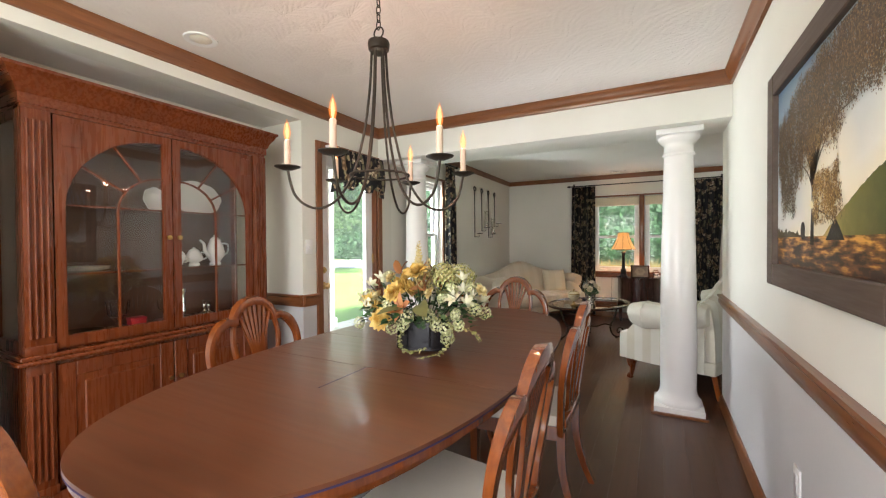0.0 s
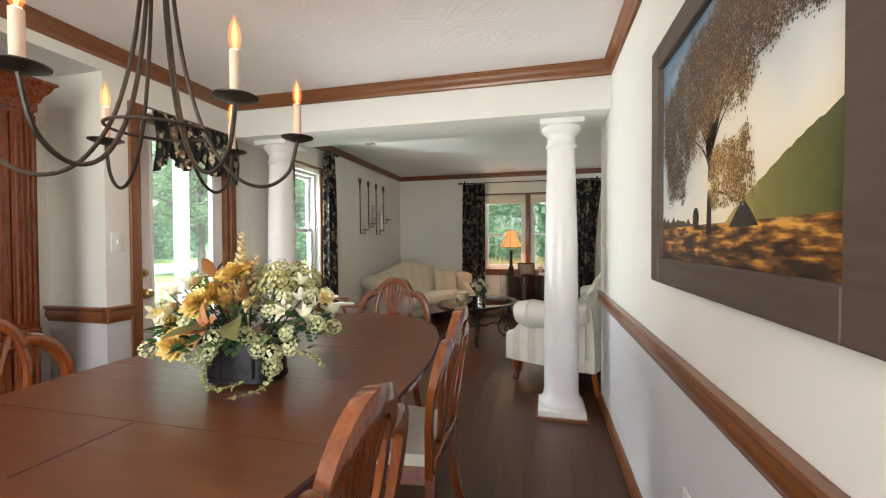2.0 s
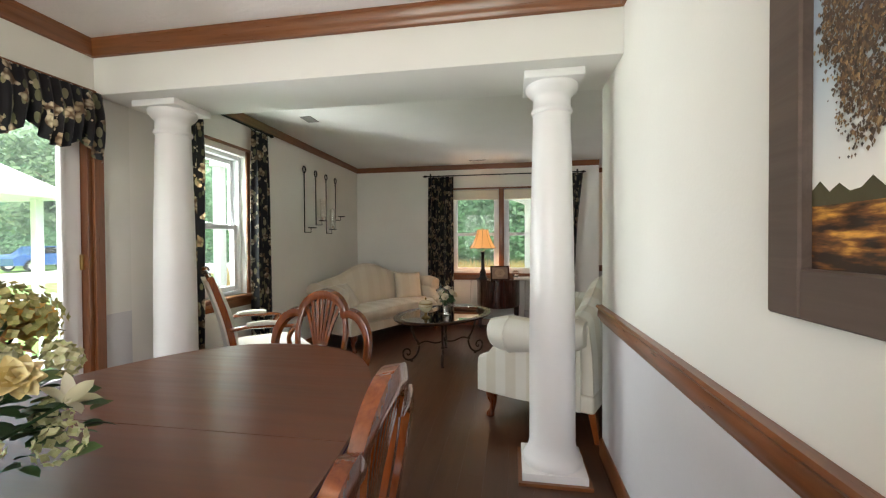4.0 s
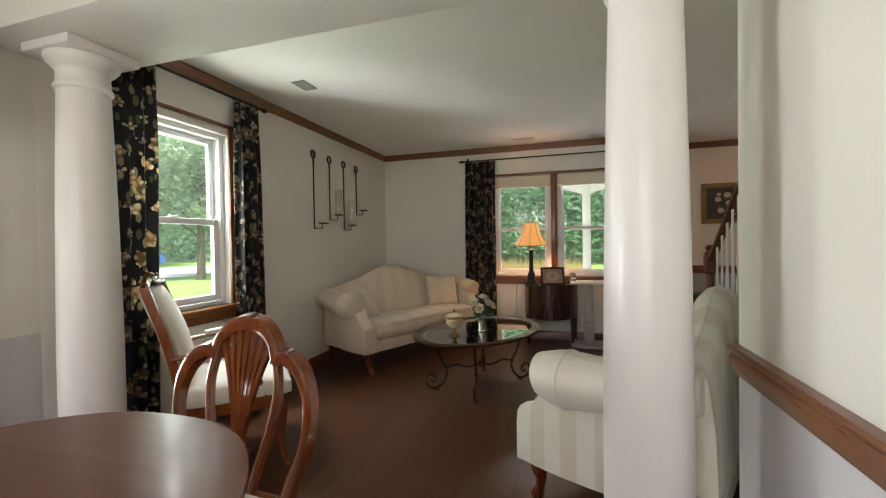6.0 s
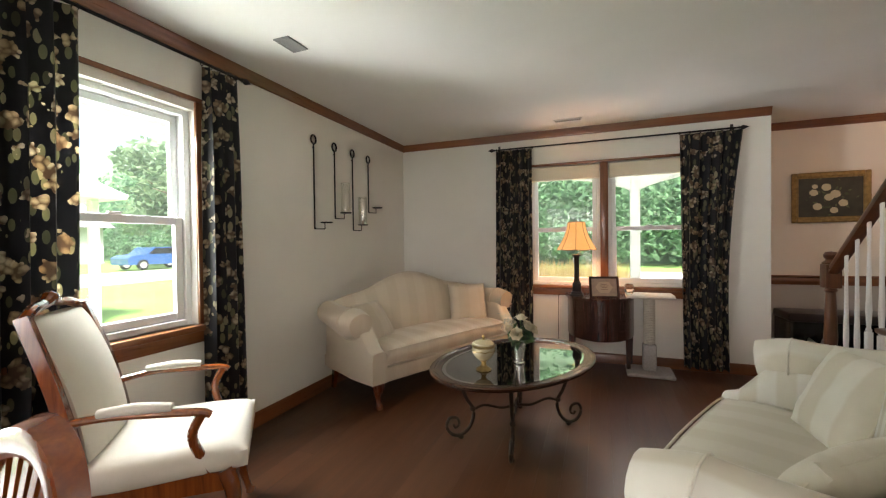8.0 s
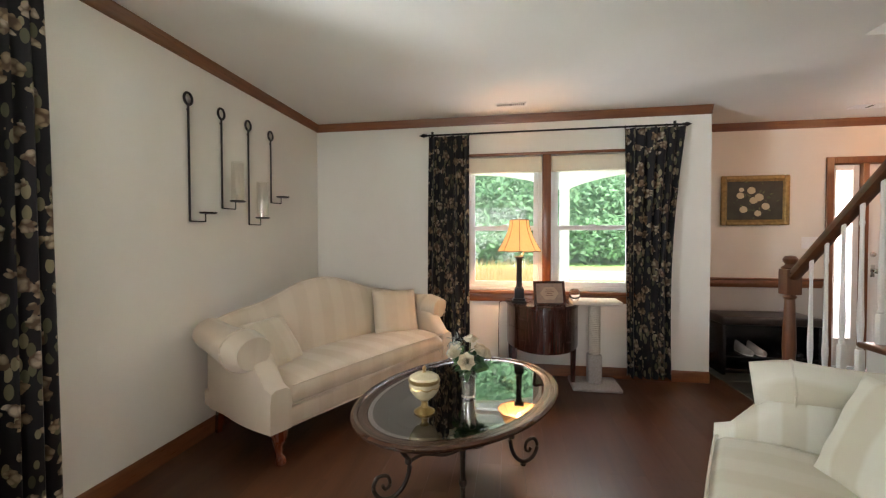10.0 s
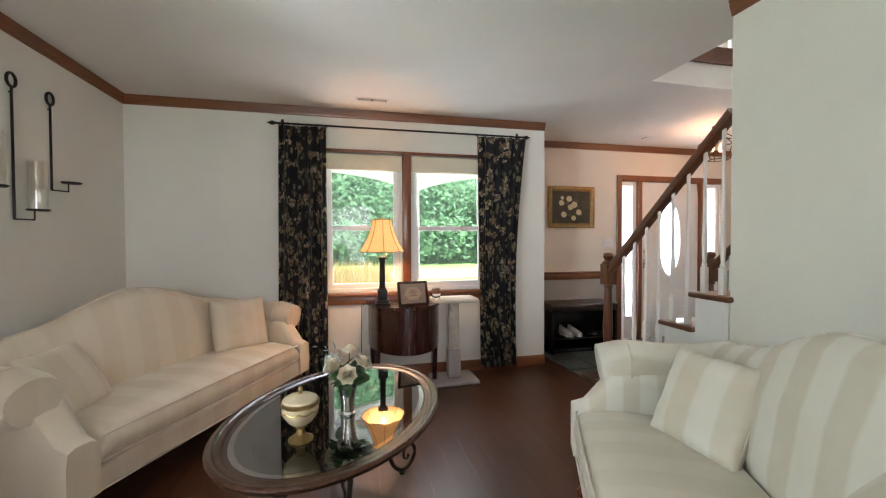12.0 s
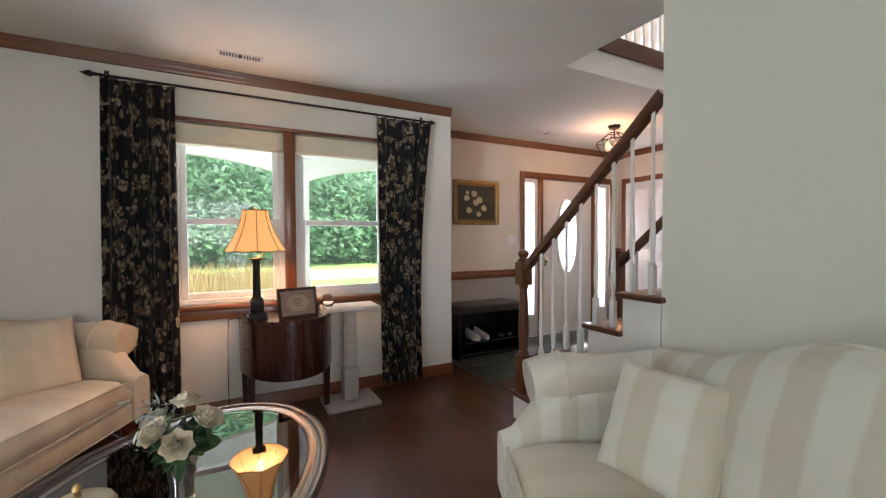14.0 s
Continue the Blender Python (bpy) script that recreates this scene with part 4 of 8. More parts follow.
def dining_chair(m, label):
    c = thing("dining_chair", m, label, "chair", "chairs round the dining table")
    sec = [(-0.016, -0.011), (-0.012, 0.010), (0.0, 0.014), (0.012, 0.010), (0.016, -0.011), (0.0, -0.014)]

    def lean(x, z):
        k = max(0.0, z - 0.44)
        return Vector((x, -0.10 * k - 0.09 * k * k + 0.10 * x * x, z))

    def bar(name, pts, w, sizes=None, label=""):
        path = smooth_path([lean(x, z) for x, z in pts], 7)
        s = None
        if sizes:
            s = [float(np.interp(i / (len(path) - 1), np.linspace(0, 1, len(sizes)), sizes)) for i in range(len(path))]
        return part(name, sweep(path, [(a * w, b * w) for a, b in sec], up=(0, 1, 0), sizes=s), M_CHAIR, c, label, 60)

    for s in (-1, 1):
        bar("back_stile", [(0.185 * s, 0.40), (0.215 * s, 0.52), (0.262 * s, 0.65), (0.266 * s, 0.76), (0.225 * s, 0.845), (0.165 * s, 0.880), (0.118 * s, 0.868)], 1.25, [1.15, 1.0, 0.95, 1.05, 1.3, 1.35, 1.1])
        bar("inner_stile", [(0.065 * s, 0.475), (0.088 * s, 0.56), (0.125 * s, 0.67), (0.140 * s, 0.78), (0.126 * s, 0.868)], 0.85)
    bar("crest_rail", [(-0.128, 0.860), (-0.112, 0.915), (-0.065, 0.960), (0.0, 0.976), (0.065, 0.960), (0.112, 0.915), (0.128, 0.860)], 1.35, [1.0, 1.1, 1.25, 1.35, 1.25, 1.1, 1.0])
    # wheat-sheaf splat: a solid stem that opens into a fan of ribs
    stem = [(-0.034, 0.455), (-0.022, 0.56), (-0.024, 0.64), (-0.034, 0.70), (0.034, 0.70), (0.024, 0.64), (0.022, 0.56), (0.034, 0.455)]
    bm = prism(stem, -0.008, 0.008, 0.003)
    moved(bm, Matrix(((1, 0, 0, 0), (0, 0, 1, 0), (0, 1, 0, 0), (0, 0, 0, 1))))
    for v in bm.verts:
        v.co.y += lean(0, v.co.z).y
    part("splat", bm, M_CHAIR, c, "", 40)
    for k in range(7):
        u = (k - 3) / 3
        top = 0.962 - 0.055 * u * u
        rib = smooth_path([lean(0.026 * u, 0.665), lean(0.040 * u, 0.74), lean(0.066 * u, 0.83), lean(0.096 * u, top)], 5)
        part("splat_rib", sweep(rib, [(-0.006, -0.006), (0.006, -0.006), (0.006, 0.006), (-0.006, 0.006)], up=(0, 1, 0), sizes=[0.9 + 0.5 * i / (len(rib) - 1) for i in range(len(rib))]), M_CHAIR, c, "", 40)
    part("shoe_rail", box(-0.19, 0.19, -0.025, 0.02, 0.435, 0.475, 0.006), M_CHAIR, c)
    seat = [(-0.20, 0.0), (0.20, 0.0), (0.255, 0.43), (0.15, 0.455), (-0.15, 0.455), (-0.255, 0.43)]
    part("seat_frame", prism(seat, 0.375, 0.44, 0.006), M_CHAIR, c)
    bm = prism([(x * 0.97, 0.015 + y * 0.965) for x, y in seat], 0.438, 0.485, 0.022, segments=4)
    part("seat", bm, M_CREAM, c, "cream upholstered seat", 60)
    for s in (-1, 1):
        leg = sweep([(0.235 * s, 0.41, 0.38), (0.232 * s, 0.415, 0.0)], [(-0.02, -0.02), (0.02, -0.02), (0.02, 0.02), (-0.02, 0.02)], up=(0, 1, 0), sizes=[1.0, 0.62])
        part("front_leg", leg, M_CHAIR, c, "", 40)
        path = smooth_path([(0.185 * s, -0.002, 0.42), (0.185 * s, -0.004, 0.26), (0.188 * s, -0.035, 0.12), (0.192 * s, -0.085, 0.0)], 5)
        part("rear_leg", sweep(path, [(-0.019, -0.019), (0.019, -0.019), (0.019, 0.019), (-0.019, 0.019)], up=(0, 1, 0), sizes=[1.0 - 0.25 * i / (len(path) - 1) for i in range(len(path))]), M_CHAIR, c, "", 40)
    return c


first_chair = dining_chair(pose(-0.325, 1.00, 0, 0, 0, 90), "glossy cherry dining chair with wheat-sheaf back and cream seat")
for x, y, a, text in (
    (-0.345, 1.93, 90, "glossy cherry dining chair with wheat-sheaf back beside the table end"),
    (-1.87, 1.34, -90, "glossy cherry dining chair with wheat-sheaf back before the china cabinet"),
    (-1.02, 3.10, 176, "dark cherry dining chair with wheat-sheaf back at the far table end"),
    (-0.95, 0.16, 0, "glossy cherry dining chair with wheat-sheaf back at the near table end"),
):
    tagged(copy_thing(first_chair, pose(x, y, 0, 0, 0, a)), text)


# ---------------------------------------------------------------- china cabinet
W, D = 1.30, 0.385
cab = thing("china_cabinet", pose(-2.525, 0.585, 0, 0, 0, 90), "tall cherry china cabinet with arched glass doors, full of white china", "cabinet")


def fluted(parent, x, z0, z1, w=0.105):
    p = part("pilaster", box(x, x + w, -0.012, 0.02, z0, z1, 0.003), M_CHERRY, parent, "fluted cherry pilaster")
    part("pilaster_block", box(x - 0.004, x + w + 0.004, -0.018, 0.018, z0, z0 + 0.045, 0.004), M_CHERRY, p)
    for k in range(4):
        xx = x + w * (k + 0.8) / 4.6
        part("flute", tube([(xx, -0.013, z0 + 0.08), (xx, -0.013, z1 - 0.05)], 0.007, 8, steps=0), M_CHERRY, p)
    return p


base = part("base_cabinet", join(box(0, W, 0.02, D, 0.0, 0.735, 0.004), box(-0.012, W + 0.012, 0.0, D, 0.0, 0.095, 0.008)), M_CHERRY, cab, "cherry lower cabinet on a plinth")
part("waist_moulding", join(box(-0.035, W + 0.035, -0.035, D, 0.735, 0.757, 0.008, 3), box(-0.02, W + 0.02, -0.02, D, 0.757, 0.778, 0.006, 3)), M_CHERRY_Y, cab, "moulded cherry waist")
for x in (0.0, W - 0.105):
    fluted(cab, x, 0.095, 0.735)
    fluted(cab, x, 0.778, 1.93)
M_CAB_KNOB = M_BRASS
for a, b, kx in ((0.112, 0.647, 0.622), (0.653, 1.188, 0.678)):
    d = part("door", ring_box(a, b, 0.115, 0.715, 0.075, 0.0, 0.022, 0.004), M_CHERRY, cab, "cherry door with raised panel")
    bm = box(a + 0.074, b - 0.074, 0.006, 0.018, 0.189, 0.641)
    box(a + 0.105, b - 0.105, 0.0, 0.018, 0.22, 0.61, 0.012, 1, bm)
    part("panel", bm, M_CHERRY, d)
    part("knob", lathe([(0.005, 0.0), (0.006, 0.012), (0.013, 0.018), (0.013, 0.024), (0.0, 0.029)], 12, at=pose(kx, 0, 0.50, 90, 0, 0)), M_CAB_KNOB, d, "brass knob")
# upper carcass
part("side_panel", ring_box(0.02, D, 0.778, 1.95, 0.06, -0.02, 0.0), M_CHERRY, cab, "cherry framed side with glass", at=pose(0, 0, 0, 0, 0, 90))
part("side_glass", box(0.008, 0.012, 0.075, D - 0.055, 0.838, 1.89), M_CABGLASS, cab, "side glass")
part("side_panel", ring_box(0.02, D, 0.778, 1.95, 0.06, -0.02, 0.0), M_CHERRY, cab, "cherry framed side with glass", at=pose(W - 0.02, 0, 0, 0, 0, 90))
part("side_glass", box(W - 0.012, W - 0.008, 0.075, D - 0.055, 0.838, 1.89), M_CABGLASS, cab, "side glass")
M_CABBACK = wood("cherry_back_panel", (0.055, 0.022, 0.011), (0.115, 0.050, 0.026), "z", 0.5)
part("back_panel", box(0.02, W - 0.02, D - 0.012, D, 0.778, 1.95), M_CABBACK, cab, "veneered back panel")
part("cabinet_floor", box(0.02, W - 0.02, 0.03, D - 0.012, 0.778, 0.80), M_CHERRY_Y, cab)
part("cabinet_top", box(0.0, W, 0.0, D, 1.93, 1.965), M_CHERRY_Y, cab)
SHELF = (1.15, 1.50)
for z in SHELF:
    part("glass_shelf", box(0.022, W - 0.022, 0.06, D - 0.014, z - 0.007, z, 0.001), M_CABGLASS, cab, "clear glass shelf")
    part("shelf_edge", box(0.022, W - 0.022, 0.053, 0.060, z - 0.009, z + 0.001, 0.001), M_CHERRY_Y, cab, "dark front edge of the shelf")
cornice = [(0.0, 0.0), (0.0, 0.16), (0.07, 0.16), (0.07, 0.146), (0.058, 0.138), (0.048, 0.112), (0.026, 0.082), (0.018, 0.052), (0.010, 0.046), (0.010, 0.0)]
path = [(0.0, D, 1.95), (0.0, 0.0, 1.95), (W, 0.0, 1.95), (W, D, 1.95)]
part("cornice", sweep(path, cornice, mitre=True), M_CHERRY_Y, cab, "stepped cherry cornice", 40)
part("cornice_top", box(0.0, W, 0.0, D, 2.07, 2.108), M_CHERRY_Y, cab)
for s, (outer, inner) in ((1, (0.112, 0.647)), (-1, (1.188, 0.653))):
    # door with a half arch, tall beside the middle stile
    oo, ii = outer + s * 0.040, inner - s * 0.045
    zb, zt, zs = 0.845, 1.885, 1.48
    arch = [(oo + (ii - oo) * (1 - math.cos(t)), zs + (zt - zs) * math.sin(t)) for t in np.linspace(0, math.pi / 2, 13)]
    hole = [(oo, zb), *arch, (ii, zb)]
    rim = [(outer, 0.795)]
    for t in np.linspace(0, 1, 13):
        rim.append((outer, zs + (1.925 - zs) * min(1, t * 2)) if t <= 0.5 else (outer + (inner - outer) * (t - 0.5) * 2, 1.925))
    rim.append((inner, 0.795))
    bm = ring_prism(rim, hole, -0.006, 0.018)
    moved(bm, Matrix(((1, 0, 0, 0), (0, 0, 1, 0), (0, 1, 0, 0), (0, 0, 0, 1))))
    d = part("glass_door", bm, M_CHERRY, cab, "cherry door with arched glass and curved muntins", None)
    flat = lambda pts, w: sweep([(x, 0.006, z) for x, z in pts], [(-w, -0.006), (w, -0.006), (w, 0.006), (-w, 0.006)], up=(0, 1, 0))
    part("arch_bead", flat(hole[:-1] + [hole[-1], hole[0]], 0.005), M_CHERRY, d)
    g = bmesh.new()
    g.faces.new([g.verts.new((x, 0.010, z)) for x, z in hole])
    pg = part("pane", g, M_CABGLASS, d, "clear cabinet glass", None)
    mx = oo + (ii - oo) * 0.50
    zi = 1.475
    q = [(mx + (ii - mx) * (1 - math.cos(t)), zi + 0.20 * math.sin(t)) for t in np.linspace(0, math.pi / 2, 9)]
    part("muntin", flat([(mx, zb), (mx, zi), *q[1:]], 0.0045), M_CHERRY, d, "slender curved muntin")
    for t, tt in ((0.55, 0.62), (1.05, 1.12)):
        a = (mx + (ii - mx) * (1 - math.cos(t)), zi + 0.20 * math.sin(t))
        b = (oo + (ii - oo) * (1 - math.cos(tt * 0.9)), zs + (zt - zs) * math.sin(tt * 0.9))
        part("muntin", flat([a, b], 0.0045), M_CHERRY, d, "slender radial muntin")
    part("spandrel", box(min(outer, outer + s * 0.12) + 0.03, max(outer, outer + s * 0.12) - 0.03 + 0.02, -0.010, -0.005, 1.78, 1.895, 0.003), M_CHERRY, d, "raised corner panel")
    part("knob", lathe([(0.005, 0.0), (0.006, 0.012), (0.014, 0.019), (0.014, 0.026), (0.0, 0.031)], 12, at=pose(inner - s * 0.026, -0.006, 1.335, 90, 0, 0)), M_CAB_KNOB, d, "brass knob")

CABM = cab.matrix_basis


def in_cab(name, x, y, z, label, category, rz=0):
    return thing(name, CABM @ pose(x, y, z, 0, 0, rz), label, category)


def pot(x, z, h, r, label, name):
    t = in_cab(name, x, 0.23, z, label, "china pot", 10)
    prof = [(r * 0.6, 0.0), (r * 0.62, 0.008), (r * 0.5, 0.02), (r * 0.95, h * 0.28), (r, h * 0.42), (r * 0.82, h * 0.62), (r * 0.55, h * 0.78), (r * 0.6, h * 0.82), (r * 0.3, h * 0.90), (r * 0.12, h * 0.93), (r * 0.18, h * 0.97), (0.0, h)]
    part("body", lathe(prof, 24), M_CHINA, t, "", 60)
    part("handle", tube([(r * 0.85, 0, h * 0.30), (r * 1.7, 0, h * 0.38), (r * 1.75, 0, h * 0.66), (r * 0.75, 0, h * 0.70)], 0.006, 8), M_CHINA, t)
    part("spout", tube([(-r * 0.85, 0, h * 0.32), (-r * 1.35, 0, h * 0.45), (-r * 1.5, 0, h * 0.68), (-r * 1.95, 0, h * 0.80)], 0.012, 8, sizes=[1.4, 1.0, 0.75, 0.7]), M_CHINA, t)


pot(1.06, 1.1505, 0.215, 0.062, "tall white china coffee pot on a glass shelf", "coffee_pot")
pot(0.91, 1.1505, 0.125, 0.056, "white china teapot on a glass shelf", "teapot")
cup = in_cab("cup", 0.79, 0.2, 1.1505, "white china cup on a glass shelf", "cup")
part("bowl", lathe([(0.02, 0.0), (0.022, 0.01), (0.042, 0.05), (0.044, 0.075), (0.040, 0.075), (0.036, 0.05), (0.0, 0.012)], 20), M_CHINA, cup)
part("handle", tube([(0.04, 0, 0.06), (0.066, 0, 0.055), (0.06, 0, 0.03), (0.036, 0, 0.025)], 0.004, 7), M_CHINA, cup)


def leaning_plate(x, z, a, b, label, name="platter", y=0.30):
    t = in_cab(name, x, y, z, label, "plate")
    bm = bmesh.new()
    rings = [(0.0, 0.012), (0.62, 0.012), (0.68, 0.008), (0.97, -0.006), (1.0, -0.006), (0.98, -0.012), (0.66, 0.002)]
    prev = None
    for k, (r, d) in enumerate(rings):
        wob = lambda u: 1 + (0.025 * math.cos(8 * u) if r > 0.9 else 0)
        ring = [bm.verts.new((a * max(r, 0.01) * wob(u) * math.cos(u), d, b + b * max(r, 0.01) * wob(u) * math.sin(u))) for u in np.linspace(0, 2 * math.pi, 49)[:-1]]
        if prev:
            for i in range(48):
                bm.faces.new((prev[i], prev[(i + 1) % 48], ring[(i + 1) % 48], ring[i]))
        else:
            bm.faces.new(ring)
        prev = ring
    part("dish", moved(bm, pose(0, 0, 0, -14, 0, 0)), M_CHINA, t, "", 60)


leaning_plate(0.985, 1.502, 0.185, 0.125, "large scalloped white china platter leaning in the cabinet")
leaning_plate(0.72, 1.502, 0.075, 0.085, "white china plate leaning beside the platter", "plate")
flatware = in_cab("plate_stack", 0.30, 0.2, 1.1505, "short stack of white china plates on a shelf", "plates")
for k in range(3):
    part("plate", lathe([(0.06, 0.0), (0.11, 0.012), (0.113, 0.014), (0.06, 0.006), (0.0, 0.005)], 28), M_CHINA, flatware, at=pose(0, 0, 0.006 * k))
cv = in_cab("crystal_vase", 0.45, 0.2, 0.801, "cut crystal vase on the cabinet floor", "vase")
part("bowl", lathe([(0.045, 0.0), (0.045, 0.006), (0.012, 0.02), (0.014, 0.05), (0.05, 0.09), (0.06, 0.17), (0.056, 0.17), (0.04, 0.09), (0.0, 0.06)], 12), M_CRYSTAL, cv, "", 20)
gd = in_cab("glass_dish", 0.27, 0.18, 0.801, "flat cut glass dish with a low rim", "dish")
part("bowl", lathe([(0.07, 0.0), (0.11, 0.03), (0.115, 0.032), (0.07, 0.008), (0.0, 0.006)], 16), M_CRYSTAL, gd, "", 20)
rb = in_cab("red_box", 0.545, 0.2, 0.801, "small red boxed trinket on the cabinet floor", "box")
part("box", box(-0.04, 0.04, -0.03, 0.03, 0, 0.055, 0.004), plain("red_card", (0.45, 0.02, 0.03), 0.5), rb)
part("lid", box(-0.043, 0.043, -0.033, 0.033, 0.04, 0.06, 0.004), plain("red_card_lid", (0.40, 0.02, 0.03), 0.45), rb)
for x, h in ((0.82, 0.20), (0.955, 0.11), (0.985, 0.10)):
    cs = in_cab("candlestick", x, 0.2, 0.801, "polished silver candlestick on the cabinet floor", "candlestick")
    part("stem", lathe([(0.035, 0.0), (0.034, 0.006), (0.01, 0.02), (0.014, h * 0.3), (0.007, h * 0.4), (0.012, h * 0.6), (0.007, h * 0.75), (0.016, h * 0.95), (0.016, h)], 14), M_SILVER, cs)
wg = in_cab("goblet", 0.70, 0.2, 0.801, "clear crystal goblet on the cabinet floor", "goblet")
part("bowl", lathe([(0.032, 0.0), (0.006, 0.01), (0.006, 0.06), (0.034, 0.09), (0.036, 0.14), (0.034, 0.14), (0.030, 0.09), (0.0, 0.07)], 14), M_CRYSTAL, wg)

# ---------------------------------------------------------------- chandelier
CHX, CHY = -1.01, 1.27
ch = thing("chandelier", pose(CHX, CHY, 0), "bronze six-arm chandelier with lit flame bulbs on candle sleeves", "chandelier")
part("canopy", lathe([(0.0, 2.375), (0.012, 2.378), (0.03, 2.40), (0.06, 2.425), (0.065, 2.439)], 24), M_IRON, ch)
for k in range(5):
    z = 2.228 + 0.032 * k
    loop = sweep([(0.010 * math.cos(t), 0, z + 0.021 * math.sin(t)) for t in np.linspace(0, 2 * math.pi, 13)[:-1]], disc(0.0028, 6), closed=True, up=(0, 1, 0))
    part("chain_link", moved(loop, pose(0, 0, 0, 0, 0, 90 * (k % 2))), M_IRON, ch)
loop = sweep([(0.024 * math.cos(t), 0, 2.195 + 0.024 * math.sin(t)) for t in np.linspace(0, 2 * math.pi, 17)[:-1]], disc(0.0035, 7), closed=True, up=(0, 1, 0))
part("loop", loop, M_IRON, ch)
part("hub", lathe([(0.0, 2.105), (0.03, 2.107), (0.034, 2.118), (0.044, 2.122), (0.047, 2.146), (0.044, 2.158), (0.015, 2.166), (0.012, 2.172), (0.0, 2.174)], 24), M_IRON, ch, "round bronze hub")
part("hoop", sweep([(0.125 * math.cos(t), 0.125 * math.sin(t), 1.585) for t in np.linspace(0, 2 * math.pi, 41)[:-1]], disc(0.0045, 8), closed=True), M_IRON, ch, "thin bronze hoop")
for k in range(6):
    a = -78 + 60 * k
    arm = part("arm", tube([(0.030, 0, 2.115), (0.040, 0, 1.95), (0.066, 0, 1.76), (0.112, 0, 1.59), (0.185, 0, 1.472), (0.270, 0, 1.440), (0.345, 0, 1.490), (0.375, 0, 1.598)], 0.0055, 8, steps=7), M_IRON, ch, "slender curved bronze arm", at=pose(0, 0, 0, 0, 0, a))
    part("drip_pan", lathe([(0.0, 1.594), (0.02, 1.594), (0.050, 1.606), (0.051, 1.609), (0.02, 1.602), (0.0, 1.602)], 24, at=Matrix.Translation((0.375, 0, 0))), M_IRON, arm, "bronze drip pan")
    part("candle_sleeve", lathe([(0.0125, 1.602), (0.0125, 1.715), (0.009, 1.718), (0.009, 1.706)], 14, at=Matrix.Translation((0.375, 0, 0))), M_CANDLE, arm, "ivory candle sleeve")
    bulb = part("flame_bulb", lathe([(0.007, 1.716), (0.013, 1.734), (0.0145, 1.749), (0.0115, 1.770), (0.005, 1.788), (0.0015, 1.800), (0.0, 1.803)], 14, at=Matrix.Translation((0.375, 0, 0))), M_ENVELOPE, arm, "lit flame-shaped bulb", 60)
    bulb.visible_shadow = False
    core = part("bulb_core", lathe([(0.003, 1.722), (0.0060, 1.736), (0.0072, 1.749), (0.0055, 1.766), (0.0020, 1.782), (0.0, 1.790)], 14, at=Matrix.Translation((0.375, 0, 0))), M_BULB, arm, "glowing bulb core", 60)
    core.visible_shadow = False
    x, y = CHX + 0.375 * math.cos(radians(a)), CHY + 0.375 * math.sin(radians(a))
    lamp("chandelier_bulb_light", "POINT", Matrix.Translation((x, y, 1.765)), 0.52, (1.0, 0.56, 0.38), radius=0.014)

rl = thing("recessed_light", pose(-2.205, 1.23, 0), "white recessed ceiling light, switched off", "ceiling light")
part("trim_ring", lathe([(0.056, 2.437), (0.075, 2.430), (0.084, 2.432), (0.086, 2.4395)], 32, cap=False), M_WHITE, rl, "white trim ring")
part("lamp_face", lathe([(0.0, 2.424), (0.030, 2.427), (0.050, 2.434), (0.056, 2.4385)], 32), plain("frosted_lamp", (0.78, 0.72, 0.62), 0.4), rl, "frosted lamp face")

# ---------------------------------------------------------------- sunset tree picture
pic = thing("framed_picture", pose(XE - 0.001, 1.487, 1.54, 0, 0, -90), "large dark-framed picture of a sunlit tree at sunset on the wall", "picture")
M_PICFRAME = wood("picture_frame_wood", (0.055, 0.036, 0.027), (0.11, 0.075, 0.058), "x", 0.5)
part("frame", ring_box(-0.553, 0.553, -0.43, 0.43, 0.088, -0.032, 0.0, 0.004), M_PICFRAME, pic, "wide dark brown wooden frame")
n = Nodes("sunset_print")
sep = n.t.nodes.new("ShaderNodeSeparateXYZ")
n.link(n.co.outputs["Object"], sep.inputs[0])
px, pz = sep.outputs[0], sep.outputs[2]
blur = n.noise(n.coords(), 5, 3)
skycol = n.ramp(n.math("ADD", n.math("MULTIPLY", n.math("ADD", pz, 0.25), 1.3), n.math("ADD", n.math("MULTIPLY", blur, 0.10), n.math("MULTIPLY", px, -0.35))), [(0.06, (0.94, 0.82, 0.55)), (0.22, (0.84, 0.82, 0.75)), (0.48, (0.48, 0.56, 0.61)), (0.9, (0.13, 0.23, 0.34))])
glow = n.math("ADD", n.math("POWER", n.math("SUBTRACT", px, 0.06), 2.0), n.math("POWER", n.math("ADD", pz, 0.08), 2.0))
skycol = n.mix(n.ramp(glow, [(0.0, (1, 1, 1)), (0.06, (0, 0, 0))]), skycol, (0.97, 0.90, 0.72))
fieldn = n.noise(n.coords((2.0, 1, 9)), 6, 5)
field = n.ramp(n.math("ADD", n.math("MULTIPLY", fieldn, 0.9), n.math("MULTIPLY", pz, 1.1)), [(0.06, (0.025, 0.010, 0.006)), (0.17, (0.20, 0.075, 0.015)), (0.28, (0.72, 0.36, 0.06))])
n.set(n.mix(n.math("LESS_THAN", pz, -0.235), skycol, field), 0.35)
part("print", box(-0.468, 0.468, -0.012, -0.004, -0.345, 0.345), n.m, pic, "printed sunset meadow and sky", None)
M_P_TREE = plain("print_dark_brown", (0.022, 0.013, 0.009), 0.4)
n = Nodes("print_hill")
sep = n.t.nodes.new("ShaderNodeSeparateXYZ")
n.link(n.co.outputs["Object"], sep.inputs[0])
